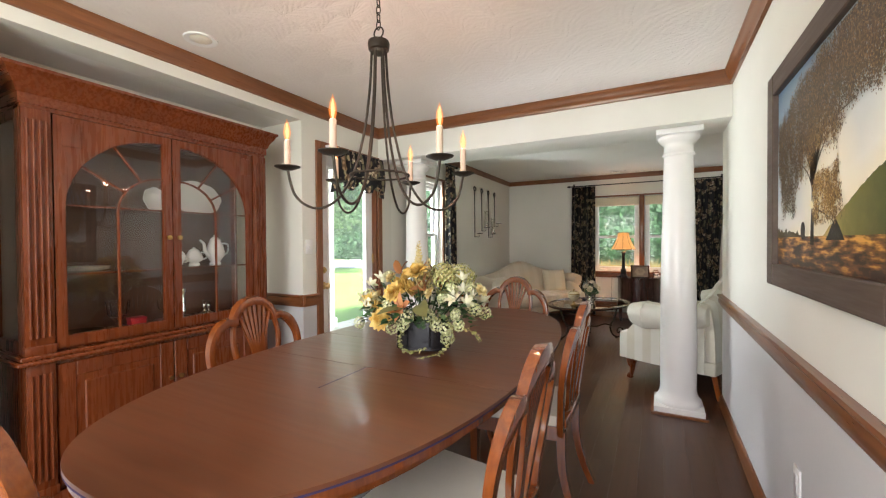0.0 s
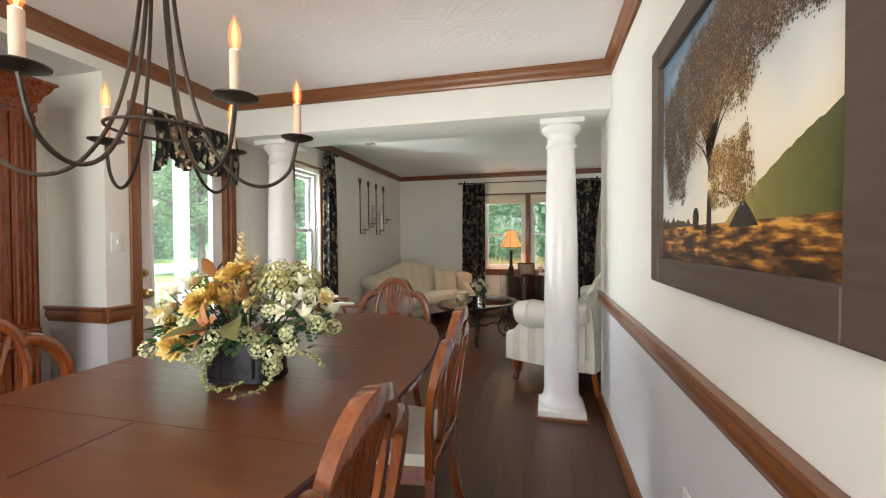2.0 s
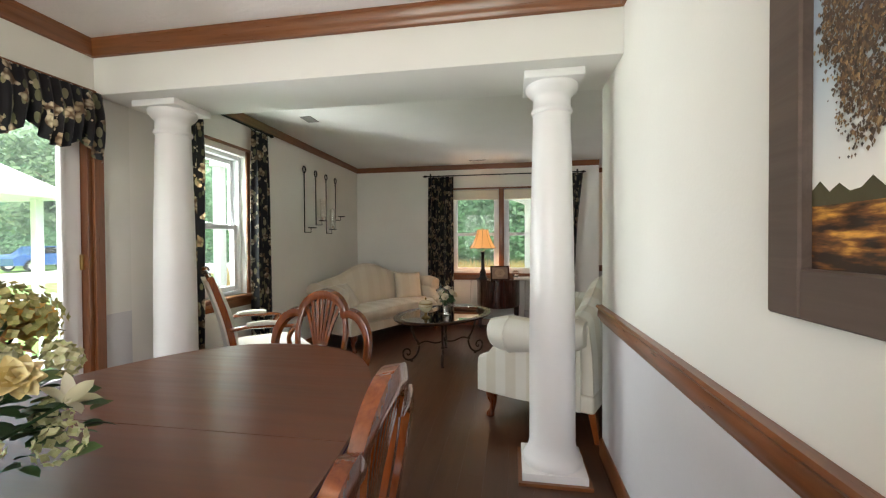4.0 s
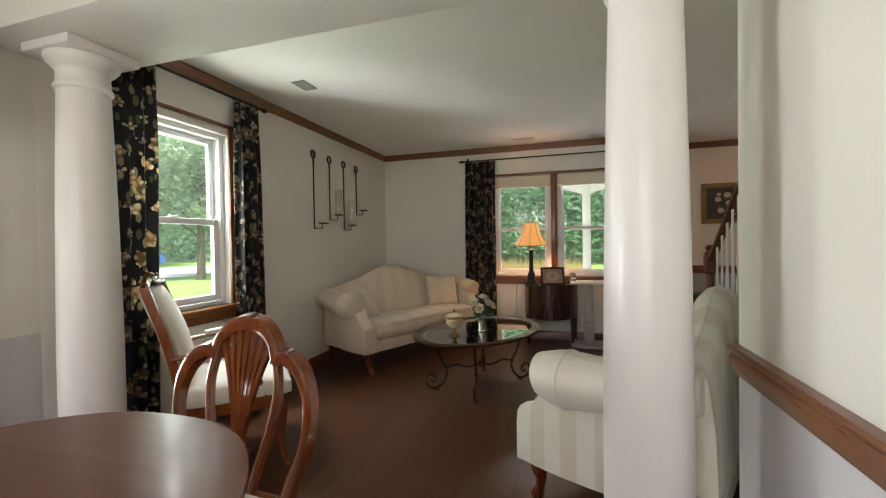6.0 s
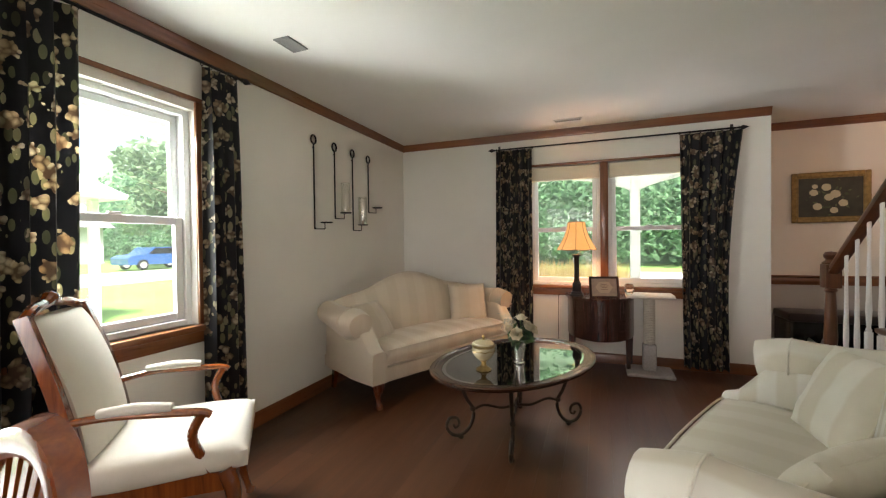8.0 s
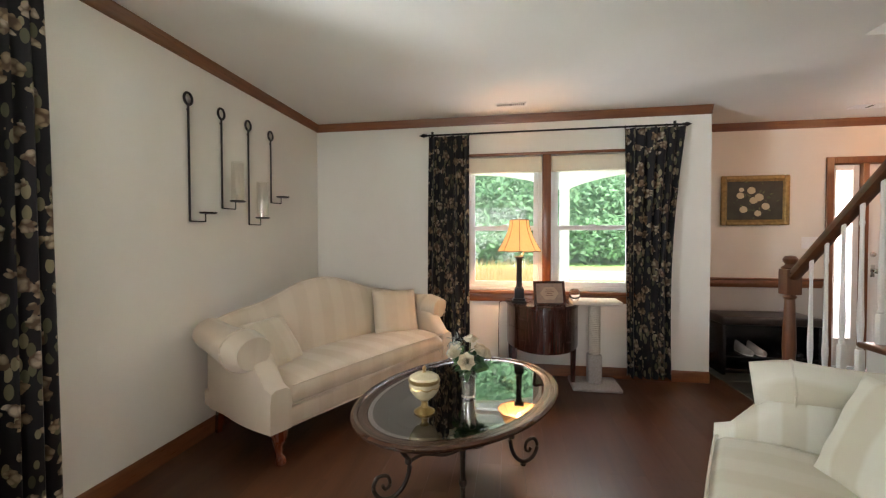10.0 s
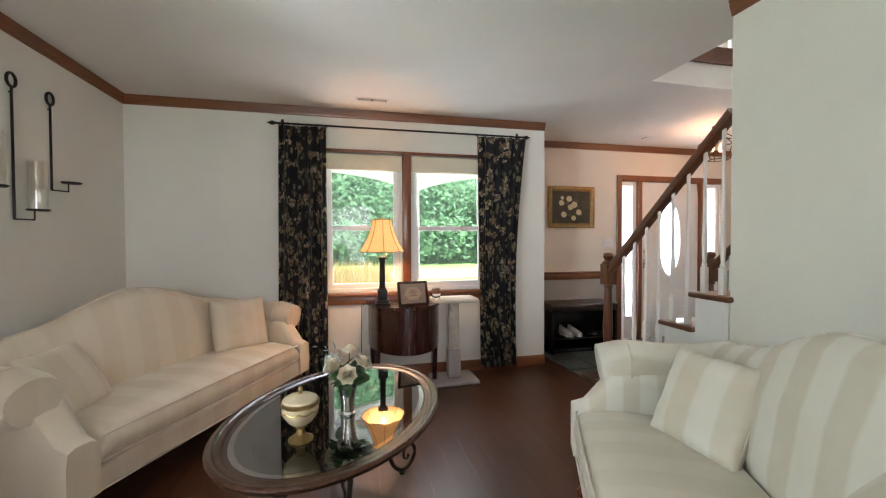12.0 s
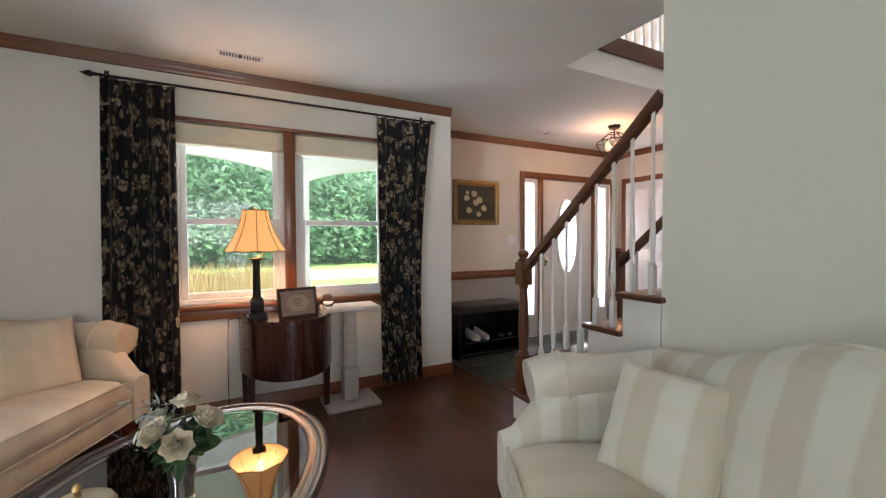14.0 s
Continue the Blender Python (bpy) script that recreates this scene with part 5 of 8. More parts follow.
M_P_HILL = n.set(n.ramp(n.math("ADD", n.math("MULTIPLY", sep.outputs[0], 2.0), n.math("MULTIPLY", n.noise(n.coords(), 26, 4), 0.25)), [(0.2, (0.62, 0.45, 0.15)), (0.55, (0.22, 0.20, 0.05)), (1.0, (0.075, 0.085, 0.022))]), 0.4)


def flat_print(name, pts, y, material, label):
    bm = bmesh.new()
    bm.faces.new([bm.verts.new((x, y, z)) for x, z in pts])
    return part(name, bm, material, pic, label, None)


rnd_hill = random.Random(6)
flat_print("hill", [(0.04, -0.236), (0.466, -0.236), (0.466, -0.062)] + [(0.466 - 0.0142 * k, -0.062 - 0.165 * (k / 29) ** 1.25 + rnd_hill.uniform(-0.003, 0.003)) for k in range(1, 30)], -0.0125, M_P_HILL, "printed green hill")
rnd = random.Random(8)
flat_print("treeline", [(-0.466, -0.236)] + [(-0.466 + 0.02 * k, -0.205 + rnd.uniform(-0.01, 0.012) - 0.0012 * k) for k in range(18)] + [(-0.12, -0.236)], -0.0128, plain("print_treeline", (0.07, 0.06, 0.025), 0.4), "printed far tree line")
flat_print("haystack", [(0.065, -0.248), (0.10, -0.215), (0.135, -0.185), (0.165, -0.21), (0.20, -0.248)], -0.0131, M_P_TREE, "printed dark haystack")
flat_print("bush", [(-0.145 + 0.024 * math.cos(t), -0.215 + 0.03 * math.sin(t)) for t in np.linspace(0, 2 * math.pi, 17)[:-1]], -0.0131, M_P_TREE, "printed round bush")
bm = bmesh.new()


def strip(pts, w0, w1, y=-0.0134):
    pts = [Vector((a, 0, b)) for a, b in pts]
    pts = smooth_path(pts, 4)
    row = []
    for i, q in enumerate(pts):
        t = (pts[min(i + 1, len(pts) - 1)] - pts[max(i - 1, 0)]).normalized()
        s = Vector((t.z, 0, -t.x)) * (w0 + (w1 - w0) * i / (len(pts) - 1)) / 2
        row.append((bm.verts.new((q.x - s.x, y, q.z - s.z)), bm.verts.new((q.x + s.x, y, q.z + s.z))))
    for (a, b), (c, d) in zip(row, row[1:]):
        bm.faces.new((a, b, d, c))


strip([(-0.022, -0.262), (-0.020, -0.20), (-0.016, -0.10), (-0.022, 0.0)], 0.034, 0.020)
TSH = Matrix.Translation((-0.03, 0, 0))
for dx, dz in ((-0.16, 0.12), (-0.10, 0.22), (-0.04, 0.27), (0.03, 0.28), (0.10, 0.25), (0.17, 0.20), (0.24, 0.26)):
    strip([(-0.018, -0.06), (-0.018 + 0.35 * dx, 0.02 + 0.2 * dz), (-0.018 + 0.75 * dx, 0.6 * dz), (-0.018 + dx, dz)], 0.016, 0.003)
for k in range(30):
    z0 = -0.11 + 0.006 * k
    dx = rnd.uniform(-1, 1)
    p1 = (-0.02 + dx * 0.08, z0 + rnd.uniform(0.06, 0.14))
    p2 = (-0.01 + dx * rnd.uniform(0.14, 0.30) + 0.06 * max(0, dx), min(0.325, p1[1] + rnd.uniform(0.05, 0.24) * (1.2 - abs(dx))))
    strip([(-0.018, z0), p1, p2], 0.010, 0.002)
strip([(-0.012, -0.15), (0.05, -0.16), (0.10, -0.175), (0.13, -0.19)], 0.007, 0.003)
part("tree_trunk", moved(bm, TSH), M_P_TREE, pic, "printed dark tree trunk and branches", None)
bm = bmesh.new()
for k in range(900):
    if k < 85:
        x0, z0, l = rnd.uniform(0.0, 0.20), rnd.uniform(-0.19, -0.05), rnd.uniform(0.02, 0.05)
    else:
        x0 = rnd.uniform(-0.405, 0.46)
        top = float(np.interp(x0, (-0.40, -0.25, 0.0, 0.2), (0.20, 0.25, 0.30, 0.33))) + rnd.uniform(-0.03, 0.012)
        low = float(np.interp(x0, (-0.40, -0.36, -0.22, -0.14, 0.02, 0.17, 0.30, 0.46), (0.04, -0.13, -0.15, -0.03, 0.05, 0.04, 0.14, 0.12)))
        z0, l = low + (top - low) * rnd.random() ** 0.8, rnd.uniform(0.04, 0.11)
    lean = rnd.uniform(-0.25, 0.25)
    dark = rnd.uniform(0.7, 1.3)
    for j in range(44):
        u = rnd.random()
        x, z = x0 + lean * l * u + rnd.gauss(0, 0.011), z0 + l * (0.5 - u) + rnd.gauss(0, 0.008)
        if z > 0.335 or x < -0.43 or x > 0.49 or z < -0.20:
            continue
        w, h = rnd.uniform(0.0016, 0.0036) * dark, rnd.uniform(0.0025, 0.0065) * dark
        y = -0.0137 - 0.00002 * (j % 40)
        bm.faces.new([bm.verts.new(v) for v in ((x - w, y, z), (x, y, z - h), (x + w, y, z), (x, y, z + h * 0.6))])
n = Nodes("print_foliage")
geo = n.t.nodes.new("ShaderNodeNewGeometry")
sep = n.t.nodes.new("ShaderNodeSeparateXYZ")
n.link(n.co.outputs["Object"], sep.inputs[0])
near_sun = n.math("SQRT", n.math("ADD", n.math("POWER", n.math("SUBTRACT", sep.outputs[0], 0.02), 2.0), n.math("POWER", n.math("ADD", sep.outputs[2], 0.10), 2.0)))
dull = n.ramp(geo.outputs["Random Per Island"], [(0.0, (0.025, 0.017, 0.012)), (0.5, (0.085, 0.052, 0.030)), (0.85, (0.20, 0.12, 0.058)), (1.0, (0.42, 0.28, 0.13))])
gold = n.ramp(geo.outputs["Random Per Island"], [(0.0, (0.10, 0.045, 0.012)), (0.5, (0.36, 0.185, 0.045)), (1.0, (0.85, 0.60, 0.24))])
n.set(n.mix(n.ramp(near_sun, [(0.04, (1, 1, 1)), (0.26, (0, 0, 0))]), dull, gold), 0.4)
part("tree_foliage", moved(bm, TSH), n.m, pic, "printed golden hanging foliage", None)
star = []
for k in range(24):
    r = 0.036 if k % 2 == 0 else 0.009
    star.append((-0.048 + r * math.cos(k * math.pi / 12), -0.135 + r * math.sin(k * math.pi / 12)))
flat_print("sun_star", star, -0.0146, plain("print_sun", (0.95, 0.85, 0.55), 0.4, vary=0.0), "printed sun star")

outlet = thing("wall_outlet", pose(XE, 1.72, 0.42, 0, 0, -90), "white duplex outlet on the grey wall", "outlet")
part("plate", box(-0.036, 0.036, -0.007, 0.0, -0.058, 0.058, 0.003), M_WHITE, outlet)
for z in (-0.02, 0.02):
    part("socket", box(-0.016, 0.016, -0.009, -0.006, z - 0.013, z + 0.013, 0.003), M_WHITE, outlet)
switch = thing("light_switch", pose(XW, 2.245, 1.27, 0, 0, 90), "white light switch beside the patio door", "switch")
part("plate", box(-0.036, 0.036, -0.007, 0.0, -0.058, 0.058, 0.003), M_WHITE, switch)
part("toggle", box(-0.006, 0.006, -0.018, -0.006, -0.012, 0.012, 0.002), M_WHITE, switch)

# ---------------------------------------------------------------- flowers
def leaf_colour(name, stops, rough=0.45):
    n = Nodes(name)
    geo = n.t.nodes.new("ShaderNodeNewGeometry")
    return n.set(n.ramp(geo.outputs["Random Per Island"], stops), rough, Subsurface_Weight=0.0)


M_LEAF = leaf_colour("flower_leaf", [(0.0, (0.012, 0.045, 0.016)), (0.6, (0.035, 0.10, 0.03)), (1.0, (0.10, 0.17, 0.06))])
M_OLIVE = leaf_colour("olive_leaf", [(0.0, (0.10, 0.11, 0.03)), (1.0, (0.22, 0.22, 0.09))])
M_YELLOW = leaf_colour("yellow_petal", [(0.0, (0.66, 0.42, 0.08)), (1.0, (0.86, 0.66, 0.24))], 0.55)
M_PALE = leaf_colour("pale_yellow_petal", [(0.0, (0.62, 0.48, 0.18)), (1.0, (0.80, 0.70, 0.40))], 0.55)
M_ORANGE = leaf_colour("orange_petal", [(0.0, (0.42, 0.15, 0.05)), (1.0, (0.64, 0.32, 0.15))], 0.5)
M_CREAMY = leaf_colour("cream_petal", [(0.0, (0.62, 0.60, 0.38)), (1.0, (0.82, 0.80, 0.66))], 0.55)
M_GREENWHITE = leaf_colour("green_white_petal", [(0.0, (0.42, 0.46, 0.20)), (1.0, (0.72, 0.72, 0.48))], 0.55)
M_GREENISH = leaf_colour("hydrangea_petal", [(0.0, (0.28, 0.30, 0.08)), (1.0, (0.55, 0.52, 0.25))], 0.55)
M_ROSE = leaf_colour("white_rose_petal", [(0.0, (0.56, 0.49, 0.34)), (1.0, (0.72, 0.65, 0.50))], 0.55)


def petal(bm, m, length, width, curl=0.3, cup=0.2, tip=0.6, rows=4):
    """A curved petal from the origin along +x, facing up, put in place by m."""
    prev = None
    for i in range(rows + 1):
        u = i / rows
        w = width * math.sin(math.pi * min(0.98, 0.12 + u * (1 - 0.12) * (1.0 if tip < 0.5 else 0.94))) ** 0.75 * 0.5
        if i == rows:
            w *= 1 - tip
        x, z = length * u, curl * length * u * u
        row = [bm.verts.new(m @ Vector((x, -w, z + cup * w))), bm.verts.new(m @ Vector((x, 0, z))), bm.verts.new(m @ Vector((x, w, z + cup * w)))]
        if prev:
            for k in range(2):
                bm.faces.new((prev[k], prev[k + 1], row[k + 1], row[k]))
        prev = row


def mum(r, layers=4, n=13, rnd=random):
    bm = bmesh.new()
    for k in range(layers):
        el = 8 + 68 * k / layers
        for j in range(max(5, n - 2 * k)):
            a = 360 * (j + 0.5 * (k % 2)) / max(5, n - 2 * k) + rnd.uniform(-6, 6)
            petal(bm, pose(0, 0, 0.1 * r * k) @ pose(0, 0, 0, rnd.uniform(-12, 12), -el, a), r * (1 - 0.13 * k) * rnd.uniform(0.88, 1.06), r * 0.66, 0.10 + rnd.uniform(-0.1, 0.15), 0.55, 0.0)
    return bm


def lily(r, n=6, rnd=random):
    bm = bmesh.new()
    for j in range(n):
        petal(bm, pose(0, 0, 0, 0, -38 - 12 * (j % 2), 360 * j / n + rnd.uniform(-8, 8)), r, r * 0.46, -0.25, 0.35, 0.95, 5)
    for j in range(5):
        tube([(0, 0, 0), (0.12 * r * math.cos(j * 1.26), 0.12 * r * math.sin(j * 1.26), r * 0.4)], 0.0015, 5, bm, 2)
    return bm


def floret_ball(r, count, size, rnd, squash=0.8):
    bm = bmesh.new()
    for k in range(count):
        z = 1 - 1.55 * (k + 0.5) / count
        a = k * 2.39996
        q = math.sqrt(max(0, 1 - z * z))
        d = Vector((q * math.cos(a), q * math.sin(a), z * squash))
        rr = r * rnd.uniform(0.82, 1.08)
        m = Matrix.Translation(d * rr) @ d.to_track_quat("Z", "Y").to_matrix().to_4x4() @ pose(0, 0, 0, 0, 0, rnd.uniform(0, 90))
        for j in range(4):
            petal(bm, m @ pose(0, 0, 0, 0, -15, 90 * j), size, size * 0.95, 0.15, 0.2, 0.3, 2)
    return bm


def spike(h, r, rnd):
    bm = bmesh.new()
    for k in range(34):
        u = k / 33
        a = k * 2.39996
        rr = r * (1 - 0.72 * u) * rnd.uniform(0.85, 1.1)
        m = Matrix.Translation((rr * 0.45 * math.cos(a), rr * 0.45 * math.sin(a), h * u)) @ pose(0, 0, 0, 0, -35, math.degrees(a))
        for j in range(4):
            petal(bm, m @ pose(0.2 * rr, 0, 0, 0, -20, 90 * j + 20), rr * 0.62, rr * 0.6, 0.3, 0.4, 0.3, 2)
    return bm


def rose(r, rnd):
    bm = bmesh.new()
    for k in range(5):
        n = 4 + k // 2 + (k > 2)
        for j in range(n):
            m = pose(0, 0, 0, 0, 0, 360 * (j + 0.37 * k) / n) @ pose(r * (0.10 + 0.12 * k), 0, r * 0.10 * (4 - k) * 0.6) @ pose(0, 0, 0, 0, -90 + 9 * k, 0)
            petal(bm, m, r * (1.0 - 0.03 * k), r * (1.05 + 0.20 * k), 0.14 - 0.09 * k, 0.6, 0.0, 5)
    return bm


def leaves(spots, lo, hi, width, rnd, bm=None, droop=0.3):
    bm = bm or bmesh.new()
    for p, d in spots:
        d = Vector(d).normalized()
        az, el = math.degrees(math.atan2(d.y, d.x)), math.degrees(math.asin(d.z))
        ln = rnd.uniform(lo, hi)
        petal(bm, Matrix.Translation(p) @ pose(0, 0, 0, 0, -el, az) @ pose(0, 0, 0, rnd.uniform(-40, 40), 0, 0), ln, ln * width, -droop, 0.25, 0.95, 4)
    return bm


rf = random.Random(21)
fa = thing("flower_arrangement", pose(-0.985, 1.585, 0.765, 0, 0, 12), "full arrangement of yellow, orange and cream flowers in a black planter", "flowers")
outline = ellipse(0.128, 0.084, 40, 3.0)
planter = part("planter", ring_prism(outline, [(x * 0.92, y * 0.9) for x, y in outline], 0.016, 0.145), M_BLACK, fa, "black lacquer fluted planter", 50)
part("soil_block", prism([(x * 0.93, y * 0.91) for x, y in outline], 0.018, 0.12), plain("florist_moss", (0.03, 0.045, 0.02), 0.95), planter)
part("base_band", ring_prism([(x * 1.04, y * 1.06) for x, y in outline], [(x * 0.9, y * 0.9) for x, y in outline], 0.012, 0.028), M_BLACK, planter)
for k in range(0, 40, 4):
    x, y = outline[k]
    part("flute", tube([(x, y, 0.03), (x, y, 0.14)], 0.0055, 8, steps=0), M_BLACK, planter)
for sx in (-1, 1):
    for sy in (-1, 1):
        part("foot", lathe([(0.0, 0.0), (0.007, 0.002), (0.009, 0.008), (0.006, 0.015)], 10, at=Matrix.Translation((0.095 * sx, 0.06 * sy, 0))), M_SILVER, planter, "small silver ball foot")
kinds = {
    "mum": (mum(0.058, 5, 12, rnd=rf), M_YELLOW, "double yellow chrysanthemum"),
    "lily": (lily(0.082, rnd=rf), M_ORANGE, "orange lily with pointed petals"),
    "hydrangea": (floret_ball(0.070, 120, 0.0095, rf), M_GREENISH, "green-gold hydrangea head"),
    "cream": (floret_ball(0.028, 34, 0.0095, rf), M_GREENWHITE, "cluster of small cream blossoms"),
    "spike": (spike(0.20, 0.048, rf), M_PALE, "tall pale yellow snapdragon spike"),
    "calla": (lily(0.09, 3, rf), M_ORANGE, "peach calla flower"),
    "orchid": (lily(0.046, 6, rf), M_CREAMY, "white open blossom"),
    "bud": (mum(0.034, 3, 9, rf), M_PALE, "small yellow bloom"),
}
made = {k: None for k in kinds}
spots = [
    ("spike", -0.035, 0.02, 0.30, 4), ("spike", -0.005, 0.03, 0.25, 8), ("spike", -0.05, 0.05, 0.24, 6), ("mum", -0.06, -0.10, 0.31, 55), ("mum", -0.055, -0.03, 0.36, 35),
    ("mum", -0.26, -0.04, 0.23, 70), ("mum", -0.16, -0.15, 0.165, 75), ("mum", -0.20, 0.10, 0.30, 30), ("mum", 0.12, 0.14, 0.33, 30),
    ("lily", 0.045, -0.10, 0.305, 50), ("lily", -0.045, -0.15, 0.225, 70), ("lily", 0.05, 0.13, 0.30, 40), ("bud", 0.02, -0.14, 0.335, 60),
    ("calla", -0.12, 0.0, 0.375, 40), ("calla", -0.05, 0.12, 0.37, 30), ("hydrangea", 0.12, -0.02, 0.34, 25), ("hydrangea", 0.19, 0.05, 0.36, 35), ("hydrangea", 0.07, 0.10, 0.37, 15),
    ("orchid", 0.225, -0.07, 0.30, 55), ("orchid", 0.27, -0.04, 0.27, 60), ("orchid", 0.30, 0.02, 0.24, 65), ("orchid", 0.24, -0.11, 0.25, 70), ("orchid", 0.19, -0.13, 0.27, 60),
    ("orchid", -0.27, -0.09, 0.20, 70), ("orchid", -0.29, 0.0, 0.31, 60), ("orchid", -0.25, 0.04, 0.34, 50), ("bud", -0.19, -0.12, 0.27, 60), ("bud", 0.30, -0.05, 0.30, 60),
    ("cream", 0.115, -0.16, 0.155, 70), ("cream", 0.16, -0.15, 0.135, 75), ("cream", -0.045, -0.17, 0.15, 75), ("cream", -0.10, -0.16, 0.13, 85), ("cream", -0.22, -0.06, 0.24, 60),
    ("cream", -0.17, -0.13, 0.19, 70), ("cream", 0.23, 0.08, 0.20, 70), ("cream", -0.31, -0.08, 0.13, 80), ("cream", 0.20, -0.13, 0.20, 65), ("cream", -0.23, 0.12, 0.22, 60), ("cream", 0.06, 0.18, 0.22, 60),
    ("cream", 0.175, -0.19, 0.105, 90), ("cream", 0.27, 0.05, 0.30, 60),
    ("mum", -0.01, -0.06, 0.38, 35), ("mum", -0.10, -0.12, 0.29, 60), ("mum", -0.22, -0.10, 0.20, 75), ("bud", 0.08, -0.13, 0.29, 60), ("bud", -0.15, -0.05, 0.35, 45),
    ("cream", 0.13, -0.10, 0.27, 55), ("cream", 0.17, -0.08, 0.31, 45), ("cream", 0.24, -0.02, 0.31, 50), ("cream", 0.28, -0.09, 0.22, 70), ("cream", -0.13, -0.15, 0.23, 65), ("cream", -0.27, -0.06, 0.27, 65),
    ("cream", -0.19, 0.02, 0.36, 35), ("cream", 0.08, -0.17, 0.20, 75), ("cream", 0.22, -0.16, 0.16, 80), ("cream", -0.02, -0.17, 0.19, 75), ("cream", 0.31, 0.0, 0.19, 80), ("cream", -0.30, 0.05, 0.22, 70),
    ("spike", -0.02, 0.0, 0.33, 5), ("orchid", 0.16, 0.02, 0.39, 20), ("orchid", 0.21, -0.04, 0.35, 40), ("orchid", -0.22, -0.02, 0.33, 50), ("orchid", -0.30, -0.05, 0.25, 70),
]
for kind, x, y, z, tilt in spots:
    az = math.degrees(math.atan2(y, x))
    m = pose(x, y, z, 0, 0, az) @ pose(0, 0, 0, 0, tilt, rf.uniform(0, 360))
    if made[kind]:
        again(made[kind], m)
    else:
        bm, mt, text = kinds[kind]
        made[kind] = part("spike" if kind == "spike" else "blossom", bm, mt, fa, text, 60, at=m)
    if not kind == "cream":
        part("stem", tube([(x * 0.25, y * 0.25, 0.11), (x * 0.7, y * 0.7, 0.11 + (z - 0.11) * 0.6), (x, y, z)], 0.0028, 6, steps=3), M_LEAF, fa)
pts = []
for k in range(420):
    a, r = rf.uniform(0, 2 * math.pi), rf.uniform(0.05, 0.27)
    x, y = r * 1.15 * math.cos(a), r * 0.85 * math.sin(a)
    z = rf.uniform(0.135, 0.18) + 0.20 * (1 - r / 0.34) * rf.random()
    pts.append(((x, y, z), (math.cos(a), math.sin(a), rf.uniform(-0.2, 0.8))))
part("foliage", leaves(pts, 0.022, 0.052, 0.55, rf), M_LEAF, fa, "dense dark green leaves", 60)
big = [((0.02, -0.12, 0.24), (0.35, -1, 0.1)), ((-0.04, -0.15, 0.22), (-0.6, -0.8, 0.2)), ((0.10, -0.08, 0.28), (1.0, -0.5, 0.25)), ((0.0, 0.1, 0.3), (0.4, 1, 0.3)), ((-0.16, 0.05, 0.28), (-1, 0.4, 0.3))]
for one in big:
    part("broad_leaf", leaves([one], 0.13, 0.19, 0.42, rf), M_OLIVE, fa, "broad olive leaf", 60)
for path in ([(0.10, -0.15, 0.16), (0.17, -0.19, 0.20), (0.20, -0.21, 0.12), (0.16, -0.22, 0.05), (0.06, -0.22, 0.015)], [(-0.05, -0.12, 0.14), (-0.06, -0.17, 0.08), (-0.02, -0.185, 0.03), (0.06, -0.18, 0.045)], [(0.15, -0.12, 0.15), (0.26, -0.12, 0.13), (0.31, -0.10, 0.08)]):
    part("vine", tube(path, 0.0025, 6), M_OLIVE, fa, "trailing vine")
    line = smooth_path(path, 7)
    sp = [(q + Vector((rf.uniform(-.01, .01), rf.uniform(-.01, .01), 0)), (rf.uniform(-1, 1), rf.uniform(-1, 1), rf.uniform(-.4, .6))) for q in line for _ in range(3)]
    part("vine_leaves", leaves(sp, 0.009, 0.018, 0.8, rf), M_GREENISH, fa, "small pale green vine leaves", 60)


# ---------------------------------------------------------------- sofas
def loft(rings, bm=None, cap=True, closed_ring=True):
    b = bmesh.new()
    vs = [[b.verts.new(v) for v in r] for r in rings]
    n = len(vs[0])
    for a, c in zip(vs, vs[1:]):
        for k in range(n if closed_ring else n - 1):
            b.faces.new((a[k], a[(k + 1) % n], c[(k + 1) % n], c[k]))
    if cap:
        b.faces.new(vs[0])
        b.faces.new(vs[-1][::-1])
    return join(bm, b)


def welt(path, parent, material, r=0.005, closed=False):
    return part("welt", tube(path, r, 7, steps=3, closed=closed), material, parent, "corded seam")


